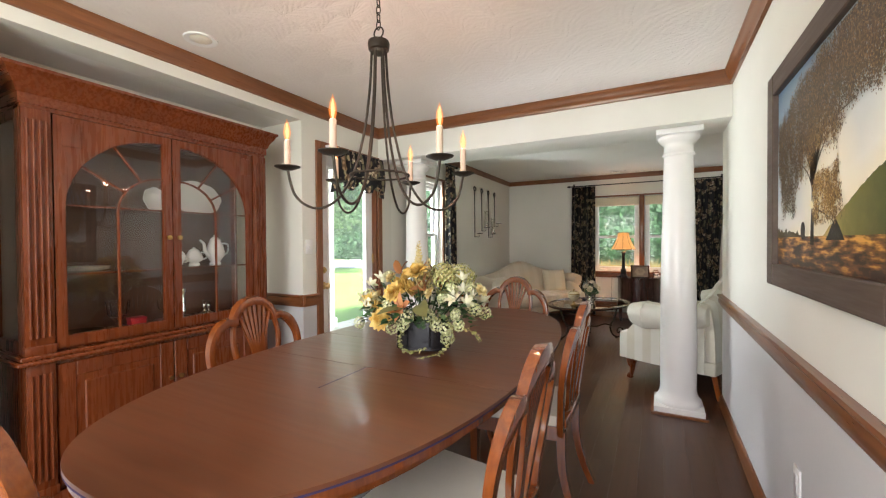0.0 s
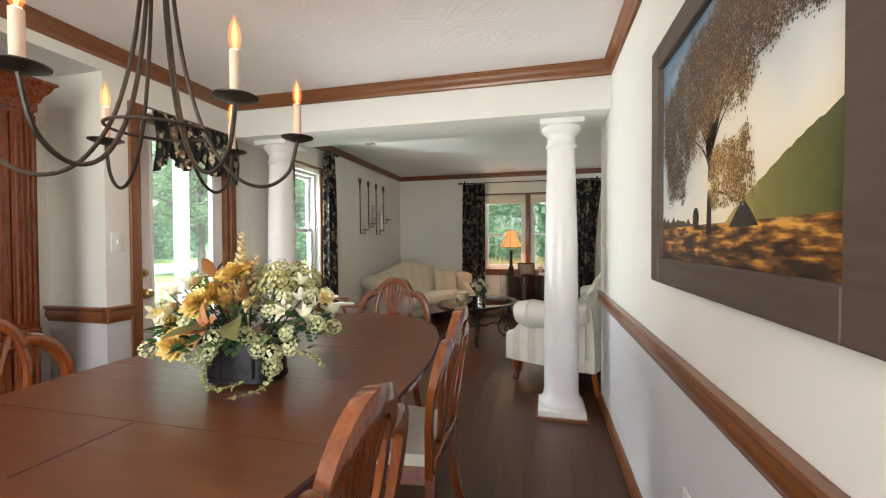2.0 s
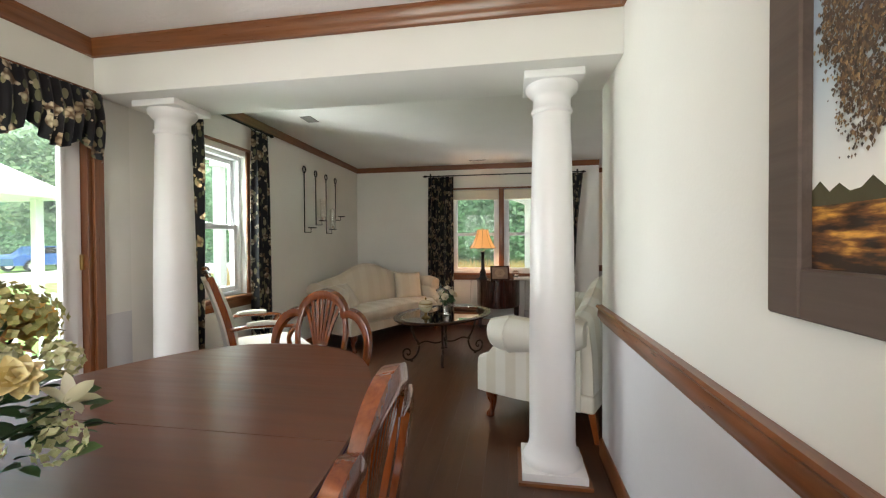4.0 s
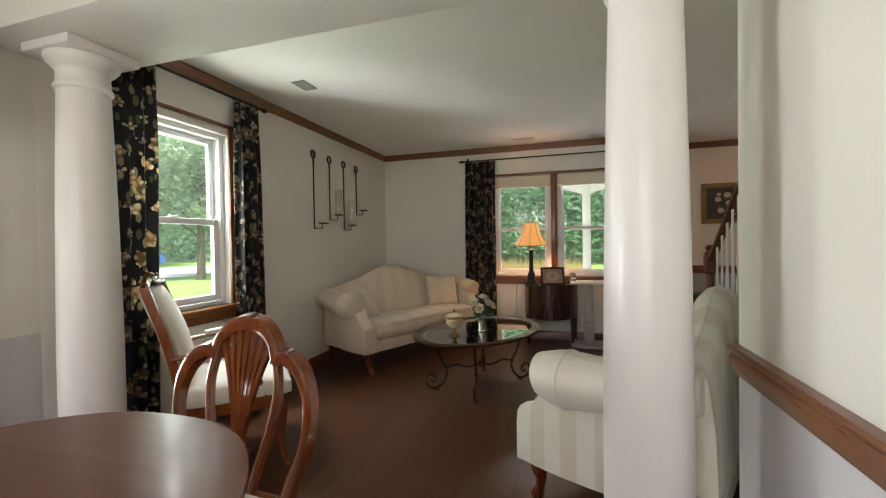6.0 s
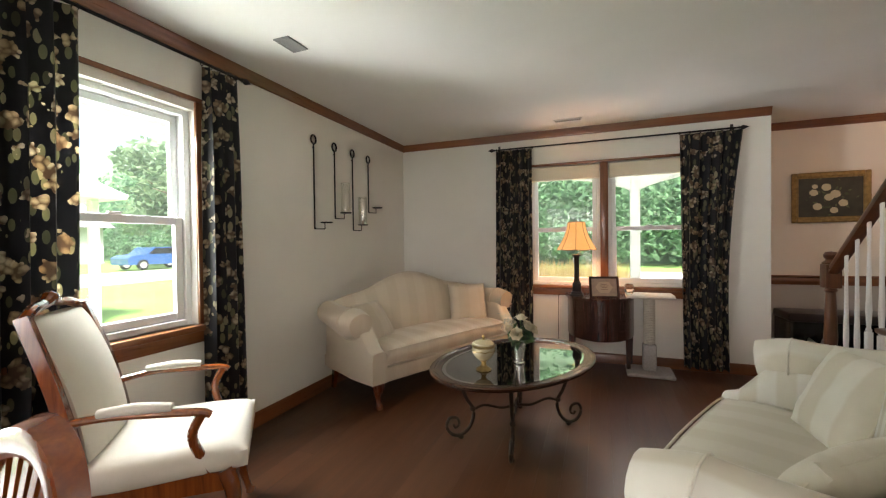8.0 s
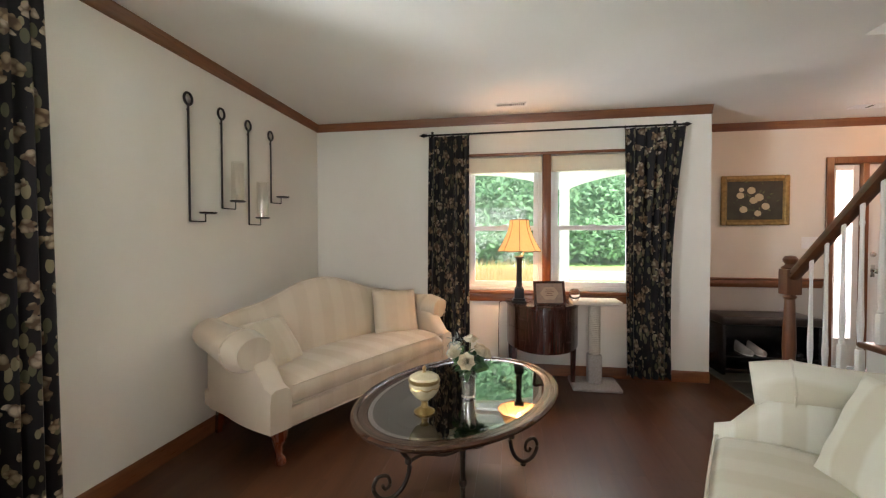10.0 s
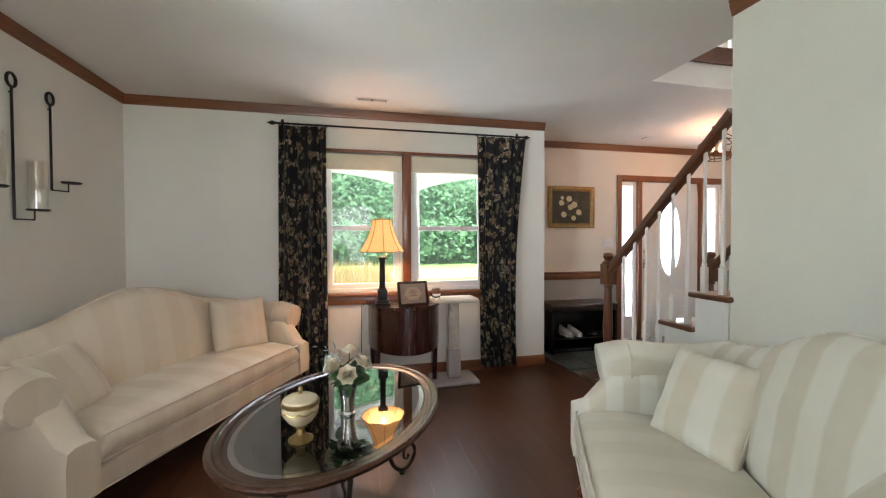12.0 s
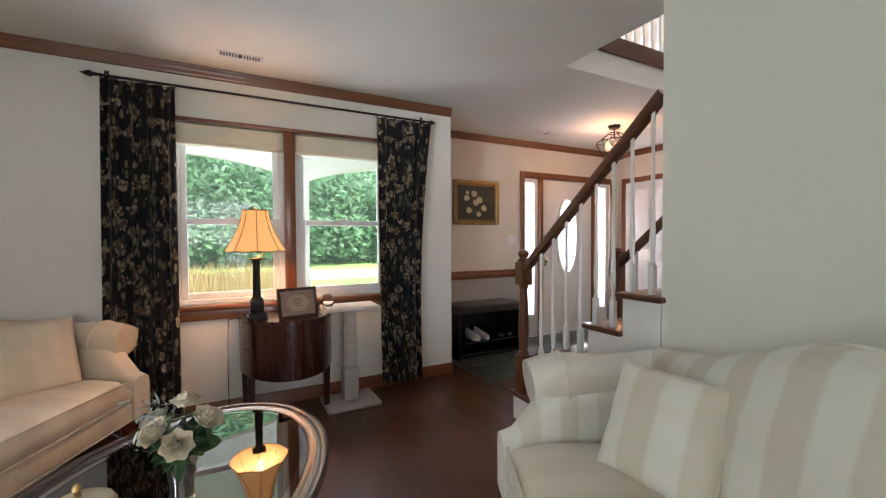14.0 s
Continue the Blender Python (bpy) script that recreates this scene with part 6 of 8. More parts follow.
def sofa(m, L, D, satin, label, crest, arm_h, name="sofa", seat=None, peak=0.5, side_satin=None):
    """Camelback sofa: local x along its length, y from the front edge to the back, z up."""
    s = thing(name, m, label, "sofa")
    seat = seat or satin
    part("base", box(0.0, L, 0.015, D - 0.02, 0.205, 0.315, 0.018, 3), seat, s, "", 60)
    welt([(0.01, 0.012, 0.21), (L / 2, 0.010, 0.21), (L - 0.01, 0.012, 0.21)], s, satin, 0.004)
    # seat cushion, front edge slightly bowed
    rings = []
    a0, a1 = 0.135, L - 0.135
    N = 26
    for i in range(N + 1):
        u = i / N
        x = a0 + (a1 - a0) * u
        end = min(u, 1 - u) * N
        k = 1 - 0.35 * max(0, 1 - end / 1.2) ** 2
        bow = 0.012 * math.sin(math.pi * u)
        hh = (0.455 + 0.018 * math.sin(math.pi * u)) - 0.31
        ring = []
        for y, z in ((0.02, 0.01), (0.0, 0.03), (-0.012, 0.5 * hh), (0.0, hh - 0.025), (0.03, hh - 0.003), (0.16, hh + 0.012), (0.34, hh + 0.008), (0.52, hh - 0.01), (0.53, 0.5 * hh), (0.52, 0.01)):
            ring.append(Vector((x, y - bow + 0.012, 0.312 + z * k)))
        rings.append(ring)
    part("seat_cushion", loft(rings), seat, s, "", 60)
    for zz in (0.335, 0.445):
        welt([(a0 + 0.012, 0.016, zz - 0.008), (a0 + 0.1, 0.003, zz), (L / 2, -0.010, zz + (0.012 if zz > 0.4 else 0)), (a1 - 0.1, 0.003, zz), (a1 - 0.012, 0.016, zz - 0.008)], s, seat)
    # camel back
    rings = []
    N = 40
    for i in range(N + 1):
        u = i / N
        x = 0.02 + (L - 0.04) * u
        c = (u - peak) / (peak if u < peak else 1 - peak)
        h = crest[0] + (crest[1] - crest[0]) * math.exp(-(abs(c) / 0.50) ** 2.3) + (crest[2] - crest[0]) * max(0, (abs(c) - 0.72) / 0.28) ** 2
        puff = 0.022 * (1 - abs(c) ** 4)
        ring = [(0.50, 0.36), (0.515 - puff, 0.52), (0.545 - puff, 0.5 * (0.52 + h)), (0.575, h - 0.05), (0.605, h - 0.012), (0.64, h), (0.685, h - 0.015), (0.705, h - 0.06), (0.725, 0.55), (0.735, 0.21), (0.60, 0.21)]
        k = D / 0.76
        rings.append([Vector((x, y * k, z)) for y, z in ring])
    part("backrest", loft(rings), satin, s, "arched camel back", 60)
    welt([r[5] + Vector((0, 0.0, 0.001)) for r in rings[::2]], s, satin)
    # scroll arms
    for side in (0, 1):
        sx = -1 if side == 0 else 1
        x0 = 0.0 if side == 0 else L
        X = lambda d: x0 - sx * d
        # front profile panel that swoops from the seat rail up to the scroll
        rings = []
        for i in range(13):
            u = i / 12
            y = 0.0 + (D - 0.10) * u
            top = 0.44 + (arm_h - 0.10 - 0.44) * (1 / (1 + math.exp(-(u - 0.17) * 22)))
            out = 0.018 * math.sin(math.pi * min(1, u * 1.4))
            rings.append([Vector((X(-0.004 - out), y, 0.208)), Vector((X(0.125), y, 0.208)), Vector((X(0.13), y, top - 0.06)), Vector((X(0.118), y, top - 0.015)), Vector((X(0.09), y, top)), Vector((X(0.03), y, top)), Vector((X(0.004 - out), y, top - 0.015)), Vector((X(-0.004 - out), y, top - 0.07))])
        part("arm_panel", loft(rings), side_satin or satin, s, "", 50)
        rings = []
        for i in range(15):
            u = i / 14
            y = 0.185 + (D - 0.255) * u + (0.05, 0.012, 0.0)[min(i, 2)] * (-1 if i < 2 else 0)
            r = 0.118 + 0.022 * math.cos(math.pi * u) * (1 - u) - 0.012 * u
            r *= (0.72, 0.92, 1.0)[i] if i < 3 else 0.8 if i == 14 else 1.0
            zc = arm_h - 0.105 + 0.055 * u * u
            xc = 0.008 - 0.018 * (1 - u)
            rings.append([Vector((X(xc) + sx * r * 1.05 * math.cos(t) * (0.95 + 0.04 * math.sin(3 * t + u)), y - (0.012 if i == 0 else 0) * math.sin(t), zc + r * 0.92 * math.sin(t))) for t in np.linspace(0, 2 * math.pi, 19)[:-1]])
        part("arm_roll", loft(rings), satin, s, "soft scrolled arm", 60)
        welt([r for r in rings[2]], s, satin, 0.0045, True)
    # feet
    for x in (0.09, L - 0.09):
        prof = [((x, 0.085, 0.22), 0.042), ((x, 0.066, 0.175), 0.050), ((x, 0.062, 0.145), 0.042), ((x, 0.074, 0.10), 0.026), ((x, 0.066, 0.05), 0.019), ((x, 0.054, 0.026), 0.026), ((x, 0.050, 0.012), 0.032), ((x, 0.050, 0.0), 0.027)]
        path = [p for p, _ in prof]
        bm = sweep(path, disc(1.0, 12), sizes=[r for _, r in prof], up=(0, 1, 0))
        part("front_leg", bm, M_CHERRY, s, "carved cabriole foot", 60)
        bm = sweep([(x, D - 0.06, 0.215), (x, D - 0.02, 0.0)], [(-0.022, -0.022), (0.022, -0.022), (0.022, 0.022), (-0.022, 0.022)], up=(0, 1, 0), sizes=[1.0, 0.7])
        part("rear_leg", bm, M_CHAIR, s, "square tapered rear leg")
    return s


def pillow(m, w, h, t, material, label):
    p = thing("pillow", m, label, "pillow")
    b = cushion(w, h, t, puff=0.95, n=16, power=2.2)
    for v in b.verts:
        k = (abs(v.co.x) / (w / 2)) ** 3 * (abs(v.co.y) / (h / 2)) ** 3
        v.co.x *= 1 + 0.05 * k - 0.03 * (1 - (2 * abs(v.co.y) / h) ** 2) * 0
        v.co.y *= 1 + 0.05 * k
        v.co.z += 0.006 * noise.noise(v.co * 14)
    part("cover", b, material, p, "", 60)
    edge = [(w / 2 * math.copysign(abs(math.cos(a)) ** 0.28, math.cos(a)), h / 2 * math.copysign(abs(math.sin(a)) ** 0.28, math.sin(a)), t / 2) for a in np.linspace(0, 2 * math.pi, 41)[:-1]]
    part("piping", tube(edge, 0.004, 6, steps=2, closed=True), material, p, "corded edge")
    return p


S1 = pose(-1.765, 5.44, 0, 0, 0, 65.2) @ pose(-0.045, 0, 0)
sofa(S1, 1.785, 0.76, M_SATIN_1, "cream striped satin camelback sofa with scrolled arms standing across the corner", (0.80, 0.97, 0.76), 0.74, peak=0.465)
pillow(S1 @ pose(1.43, 0.34, 0.452, 74, 0, -30) @ pose(0, 0.185, -0.06), 0.38, 0.37, 0.13, M_SATIN_1, "square cream satin pillow resting on the sofa")
pillow(S1 @ pose(0.32, 0.34, 0.452, 58, 0, 22) @ pose(0, 0.165, -0.06), 0.38, 0.33, 0.13, M_SATIN_1, "cream satin pillow slumped against the sofa arm")


def mirrored(m, L):
    """Pose for a sofa that faces the other way: its x axis runs back along the front edge."""
    return m @ pose(L, 0, 0, 0, 0, 180)


L2 = 1.55
S2 = mirrored(pose(-0.265, 4.02, 0, 0, 0, 64.5), L2)
sofa(S2, L2, 0.82, M_SATIN_2, "ivory striped satin camelback loveseat with scrolled arms before the stair wall", (0.80, 0.995, 0.78), 0.74, "loveseat", M_SATIN_PLAIN, 0.57, M_SATIN_2_SIDE)
pillow(S2 @ pose(1.19, 0.40, 0.452, 60, 0, -26) @ pose(0, 0.165, -0.05), 0.36, 0.33, 0.14, M_SATIN_PLAIN, "square ivory pillow leaning on the loveseat arm")
pillow(S2 @ pose(0.46, 0.42, 0.452, 64, 0, 30) @ pose(-0.015, 0.18, -0.05), 0.355, 0.36, 0.14, M_SATIN_2, "square ivory striped pillow resting on the loveseat")

# ---------------------------------------------------------------- coffee table and what stands on it
CT = pose(-0.755, 5.50, 0, 0, 0, 65.2)
ct = thing("coffee_table", CT, "oval glass-topped coffee table on scrolled wrought iron legs", "coffee table")
CA, CB, CZ = 0.655, 0.455, 0.485
M_RIM = wood("coffee_table_rim", (0.022, 0.009, 0.005), (0.060, 0.026, 0.014), "x", 0.24)
rim_sec = [(-0.055, -0.030), (-0.075, -0.018), (-0.078, -0.004), (-0.068, 0.004), (-0.050, 0.002), (-0.044, -0.004), (-0.026, -0.002), (-0.020, -0.006), (-0.004, -0.006), (0.0, -0.012), (0.0, -0.030)]
path = [(x, y, CZ) for x, y in ellipse(CA - 0.078, CB - 0.078, 72)]
part("rim", sweep(path, [(-s, z) for s, z in rim_sec], closed=True), M_RIM, ct, "stepped dark wooden rim", 50)
M_TABLEGLASS = pane_glass("table_glass", (0.30, 0.33, 0.31), 0.17)
part("glass_top", prism(ellipse(CA - 0.076, CB - 0.076, 72), CZ - 0.016, CZ - 0.008), M_TABLEGLASS, ct, "reflective bevelled glass", 50)
part("glass_bevel", ring_prism(ellipse(CA - 0.078, CB - 0.078, 72), ellipse(CA - 0.10, CB - 0.10, 72), CZ - 0.008, CZ - 0.0065), pane_glass("glass_bevel_edge", (0.5, 0.53, 0.5), 0.35), ct, "bright bevelled glass edge", None)
for sx, sy in ((1, 1), (1, -1), (-1, 1), (-1, -1)):
    a = math.degrees(math.atan2(0.20 * sy, 0.33 * sx))
    pts = [(0.46, 0, CZ - 0.03), (0.445, 0, 0.36), (0.40, 0, 0.25), (0.345, 0, 0.17), (0.37, 0, 0.075), (0.44, 0, 0.022), (0.515, 0, 0.030), (0.555, 0, 0.085), (0.53, 0, 0.135), (0.475, 0, 0.130), (0.46, 0, 0.088), (0.488, 0, 0.070), (0.503, 0, 0.090)]
    kx = 0.86 + 0.0 * sx
    leg = part("leg", tube([(x * kx, y, z) for x, y, z in pts], 0.0115, 9, steps=6, sizes=[1.1, 1.1, 1.0, 1.0, 1.0, 1.0, 0.95, 0.9, 0.85, 0.8, 0.75, 0.7, 0.8]), M_IRON, ct, "scrolled wrought iron leg", 60, at=pose(0, 0, 0, 0, 0, a))
    part("foot_pad", lathe([(0.016, 0.0), (0.018, 0.008), (0.010, 0.016), (0.0, 0.018)], 12, at=Matrix.Translation((0.445 * kx, 0, 0))), M_IRON, leg)
    part("collar", lathe([(0.0, -0.016), (0.016, -0.012), (0.019, 0.0), (0.016, 0.012), (0.0, 0.016)], 12, at=Matrix.Translation((0.352 * kx, 0, 0.18))), M_IRON, leg)
    part("stretcher", tube([(0.345 * kx, 0, 0.175), (0.22, 0, 0.195), (0.10, 0, 0.165), (0.0, 0, 0.18)], 0.0085, 8), M_IRON, leg, "curved iron stretcher")
part("centre_boss", lathe([(0.0, 0.15), (0.012, 0.155), (0.020, 0.18), (0.012, 0.205), (0.0, 0.225)], 14), M_IRON, ct)
part("apron_ring", ring_prism(ellipse(0.44, 0.30, 48), ellipse(0.415, 0.275, 48), CZ - 0.045, CZ - 0.030), M_IRON, ct)

urn = thing("lidded_urn", pose(-0.90, 5.22, CZ - 0.008), "cream china urn with gilt foot, garland band and lid", "urn")
part("foot", lathe([(0.046, 0.0), (0.048, 0.006), (0.036, 0.014), (0.018, 0.026), (0.014, 0.045), (0.022, 0.058)], 24), M_OLDGILT, urn, "gilt metal foot")
part("bowl", lathe([(0.020, 0.058), (0.045, 0.075), (0.066, 0.105), (0.070, 0.130), (0.068, 0.146)], 28), M_GLAZE, urn, "cream china bowl")
part("rim_band", lathe([(0.069, 0.140), (0.073, 0.144), (0.073, 0.154), (0.067, 0.157)], 28), M_OLDGILT, urn, "gilt rim")
part("lid", lathe([(0.068, 0.157), (0.066, 0.166), (0.045, 0.178), (0.015, 0.184), (0.0, 0.186)], 28), M_GLAZE, urn, "cream domed lid")
part("finial", lathe([(0.012, 0.182), (0.006, 0.190), (0.010, 0.200), (0.007, 0.210), (0.0, 0.216)], 12), M_OLDGILT, urn, "gilt finial")
garland = [(0.0685 * math.cos(t), 0.0685 * math.sin(t), 0.126 - 0.008 * abs(math.sin(4 * t))) for t in np.linspace(0, 2 * math.pi, 65)[:-1]]
part("garland", tube(garland, 0.003, 6, steps=1, closed=True), M_OLDGILT, urn, "moulded garland")

rv = random.Random(5)
vase = thing("rose_vase", pose(-0.72, 5.43, CZ - 0.008), "white roses with greenery in a polished silver vase", "flowers")
part("vase", lathe([(0.034, 0.0), (0.036, 0.006), (0.030, 0.014), (0.031, 0.05), (0.040, 0.11), (0.048, 0.145), (0.045, 0.145), (0.030, 0.06), (0.0, 0.04)], 28), M_SILVER, vase, "fluted silver vase")
rm = None
for x, y, z, tilt, az in ((-0.05, -0.045, 0.225, 45, 222), (0.055, -0.03, 0.235, 45, 330), (0.01, 0.02, 0.27, 10, 90), (0.07, 0.04, 0.205, 60, 30), (-0.06, 0.05, 0.22, 50, 140), (0.0, -0.075, 0.20, 70, 270)):
    m = pose(x, y, z, 0, 0, az) @ pose(0, 0, 0, 0, tilt, 0)
    rm = again(rm, m) if rm else part("rose", rose(0.036, rv), M_ROSE, vase, "open white rose", 60, at=m)
    part("stem", tube([(0, 0, 0.10), (x * 0.6, y * 0.6, z * 0.75), (x, y, z)], 0.0025, 6, steps=3), M_LEAF, vase)
sp = [((rv.uniform(-.05, .05), rv.uniform(-.05, .05), rv.uniform(0.13, 0.22)), (rv.uniform(-1, 1), rv.uniform(-1, 1), rv.uniform(-0.4, 0.8))) for _ in range(110)]
part("greenery", leaves(sp, 0.035, 0.07, 0.5, rv), M_LEAF, vase, "dark green leaves", 60)
M_DUSTY = leaf_colour("dusty_leaf", [(0, (0.22, 0.27, 0.24)), (1, (0.42, 0.46, 0.42))])
sp = [((-0.06 + rv.gauss(0, .03), rv.gauss(0, .04), rv.uniform(0.18, 0.30)), (rv.uniform(-1, 1), rv.uniform(-1, 1), rv.uniform(-.2, 1))) for _ in range(70)]
part("thistle", leaves(sp, 0.02, 0.05, 0.18, rv), M_DUSTY, vase, "silvery thistle sprays", 60)

# ---------------------------------------------------------------- night table, lamp, frame, cat post
nt = thing("side_table", pose(-0.225, 7.262, 0), "dark mahogany half-round side table with drawers against the window wall", "side table")
half = lambda a, b: [(a, 0.0)] + [(a * math.cos(t), -b * math.sin(t)) for t in np.linspace(0.0, math.pi, 29)] + [(-a, 0.0)]
dedup = lambda o: [p for i, p in enumerate(o) if p != o[i - 1]]
part("top", prism(dedup(half(0.335, 0.515)), 0.70, 0.722, 0.006), M_MAHOGANY, nt, "polished half-round top")
part("body", prism(dedup(half(0.315, 0.49)), 0.33, 0.70), M_MAHOGANY, nt, "", 40)
for z in (0.345, 0.522):
    bow = [(0.319 * math.cos(t), -0.494 * math.sin(t)) for t in np.linspace(0.35, math.pi - 0.35, 21)]
    inn = [(0.307 * math.cos(t), -0.478 * math.sin(t)) for t in np.linspace(0.35, math.pi - 0.35, 21)]
    dr = part("drawer_front", prism(bow + inn[::-1], z, z + 0.165, 0.003), M_MAHOGANY, nt, "curved mahogany drawer front", 40)
    for a in (0.95, math.pi - 0.95):
        x, y = 0.322 * math.cos(a), -0.498 * math.sin(a)
        part("pull", tube([(x - 0.025, y, z + 0.095), (x - 0.02, y - 0.012, z + 0.08), (x + 0.02, y - 0.012, z + 0.08), (x + 0.025, y, z + 0.095)], 0.003, 6), M_IRON, dr, "small dark metal pull")
for x, y in ((-0.25, -0.22), (0.25, -0.22), (-0.28, -0.04), (0.28, -0.04)):
    part("leg", sweep([(x, y, 0.34), (x, y, 0.0)], [(-0.022, -0.022), (0.022, -0.022), (0.022, 0.022), (-0.022, 0.022)], up=(0, 1, 0), sizes=[1.1, 0.7]), M_MAHOGANY, nt)

tl = thing("table_lamp", pose(-0.435, 6.98, 0.722), "lit table lamp with black column base and cream bell shade", "lamp")
part("base", join(join(box(-0.062, 0.062, -0.062, 0.062, 0, 0.022, 0.004), box(-0.050, 0.050, -0.050, 0.050, 0.022, 0.042, 0.004)), box(-0.040, 0.040, -0.040, 0.040, 0.042, 0.125, 0.004)), M_BLACKIRON, tl, "stepped square black base")
part("column", lathe([(0.034, 0.125), (0.036, 0.133), (0.027, 0.142), (0.025, 0.16), (0.022, 0.36), (0.027, 0.372), (0.025, 0.382), (0.038, 0.392)], 20), M_BLACKIRON, tl, "slender black column")
part("cap", box(-0.042, 0.042, -0.042, 0.042, 0.392, 0.402, 0.003), M_BLACKIRON, tl)
n = Nodes("lit_lampshade")
M_SHADE = n.set(n.ramp(n.noise(n.coords((1, 1, 0.3)), 160, 3), [(0.3, (0.52, 0.39, 0.23)), (0.7, (0.62, 0.48, 0.30))]), 0.8, Transmission_Weight=0.0, Emission_Color=(1.0, 0.40, 0.08), Emission_Strength=0.26)
rings = []
for k in range(9):
    u = k / 8
    z = 0.452 + 0.265 * u
    r = 0.185 - 0.105 * (1 - (1 - u) ** 1.7)
    ring = []
    for i in range(32):
        t = 2 * math.pi * i / 32
        ring.append(Vector((r * (1 - 0.035 * abs(math.sin(4 * t)) ** 0.7) * math.cos(t), r * (1 - 0.035 * abs(math.sin(4 * t)) ** 0.7) * math.sin(t), z - 0.006 * abs(math.sin(4 * t)) * (1 - u))))
    rings.append(ring)
sh = part("shade", loft(rings, cap=False), M_SHADE, tl, "glowing cream bell shade", 50)
M_BRAID = plain("shade_braid", (0.28, 0.16, 0.08), 0.8)
for i in range(8):
    part("rib_braid", tube([r[i * 4] * 1.0 for r in rings], 0.003, 5, steps=1), M_BRAID, sh, "stitched braid")
for r in (rings[0], rings[-1]):
    part("edge_braid", tube(r, 0.004, 5, steps=1, closed=True), M_BRAID, sh)
part("harp", tube([(0, 0, 0.40), (0.05, 0, 0.46), (0.05, 0, 0.66), (0, 0, 0.70)], 0.0025, 6), M_BRASS, tl)
part("finial", lathe([(0.004, 0.70), (0.009, 0.712), (0.005, 0.72), (0.008, 0.73), (0.0, 0.74)], 12), M_BRASS, tl)
part("bulb", lathe([(0.012, 0.47), (0.028, 0.52), (0.030, 0.545), (0.02, 0.57), (0.0, 0.58)], 14), glowing("warm_bulb", (1.0, 0.60, 0.26), 3.0), tl, "lit bulb").visible_shadow = False
lamp("table_lamp_light", "POINT", Matrix.Translation((-0.435, 6.98, 0.722 + 0.545)), 4.5, (1.0, 0.56, 0.28), radius=0.03)
part("cord", tube([(-0.06, 0.03, 0.005), (-0.16, 0.02, 0.004), (-0.172, 0.0, -0.05), (-0.176, 0.0, -0.35), (-0.17, 0.05, -0.60), (-0.15, 0.22, -0.70)], 0.0028, 6), M_BLACK, tl, "black lamp cord")

pf = thing("photo_frame", pose(-0.185, 6.86, 0.7225, 0, 0, 12) @ pose(0, 0, 0, -14, 0, 0) @ Matrix.Diagonal((1.15, 1, 1.1, 1)), "dark framed certificate with a scroll border leaning on the side table", "photo frame")
part("frame", ring_box(-0.115, 0.115, 0.0, 0.185, 0.018, -0.012, 0.006, 0.003), M_MAHOGANY, pf)
part("print", box(-0.098, 0.098, -0.004, 0.002, 0.017, 0.168), plain("aged_paper", (0.27, 0.19, 0.14), 0.6, vary=0.2, scale=30), pf, "brown patterned paper")
oval = [(0.062 * math.cos(t) * (1 + 0.06 * math.cos(6 * t)), -0.006, 0.092 + 0.050 * math.sin(t) * (1 + 0.06 * math.cos(6 * t))) for t in np.linspace(0, 2 * math.pi, 33)[:-1]]
bm = bmesh.new()
bm.faces.new([bm.verts.new(v) for v in oval])
part("label_card", bm, plain("cream_card", (0.40, 0.29, 0.20), 0.6), pf, "cream scrolled label", None)
for k, w in enumerate((0.05, 0.065, 0.04, 0.055)):
    part("text_line", box(-w / 2, w / 2, -0.0066, -0.0061, 0.115 - 0.014 * k, 0.119 - 0.014 * k), plain("ink", (0.16, 0.08, 0.05), 0.7), pf, "faded line of script", None)
part("strut", box(-0.02, 0.02, 0.006, 0.010, 0.02, 0.13, 0.001), M_MAHOGANY, pf)
for x, y in ((-0.255, 6.965), (0.03, 6.99)):
    gl = thing("glass_globe", pose(x, y, 0.722), "clear glass globe candle holder on the side table", "candle holder")
    part("globe", lathe([(0.026, 0.0), (0.030, 0.006), (0.018, 0.02), (0.030, 0.034), (0.046, 0.065), (0.048, 0.085), (0.040, 0.112), (0.028, 0.126), (0.026, 0.126), (0.037, 0.11), (0.044, 0.085), (0.040, 0.062), (0.0, 0.040)], 24), M_CRYSTAL, gl, "", 60)

cp = thing("scratching_post", pose(0.205, 7.06, 0), "cream sisal cat scratching post with grey plush base and shelf", "cat post")
part("base", box(-0.20, 0.20, -0.16, 0.16, 0.0, 0.035, 0.014, 3), M_FABRIC_GREY, cp, "grey plush base")
part("plush_sleeve", box(-0.058, 0.058, -0.052, 0.052, 0.035, 0.285, 0.016, 3), M_FABRIC_GREY, cp, "grey plush sleeve")
part("post", lathe([(0.045, 0.28), (0.046, 0.30), (0.046, 0.715)], 20), M_SISAL, cp, "cream sisal post")
for k in range(26):
    z = 0.30 + 0.016 * k
    part("rope_turn", sweep([(0.0465 * math.cos(t), 0.0465 * math.sin(t), z) for t in np.linspace(0, 2 * math.pi, 21)[:-1]], disc(0.006, 6), closed=True), M_SISAL, cp)
part("shelf", box(-0.20, 0.205, -0.12, 0.12, 0.715, 0.752, 0.015, 3), plain("cream_plush", (0.58, 0.53, 0.46), 0.95, vary=0.1, scale=60, strength=0.4), cp, "cream plush shelf")

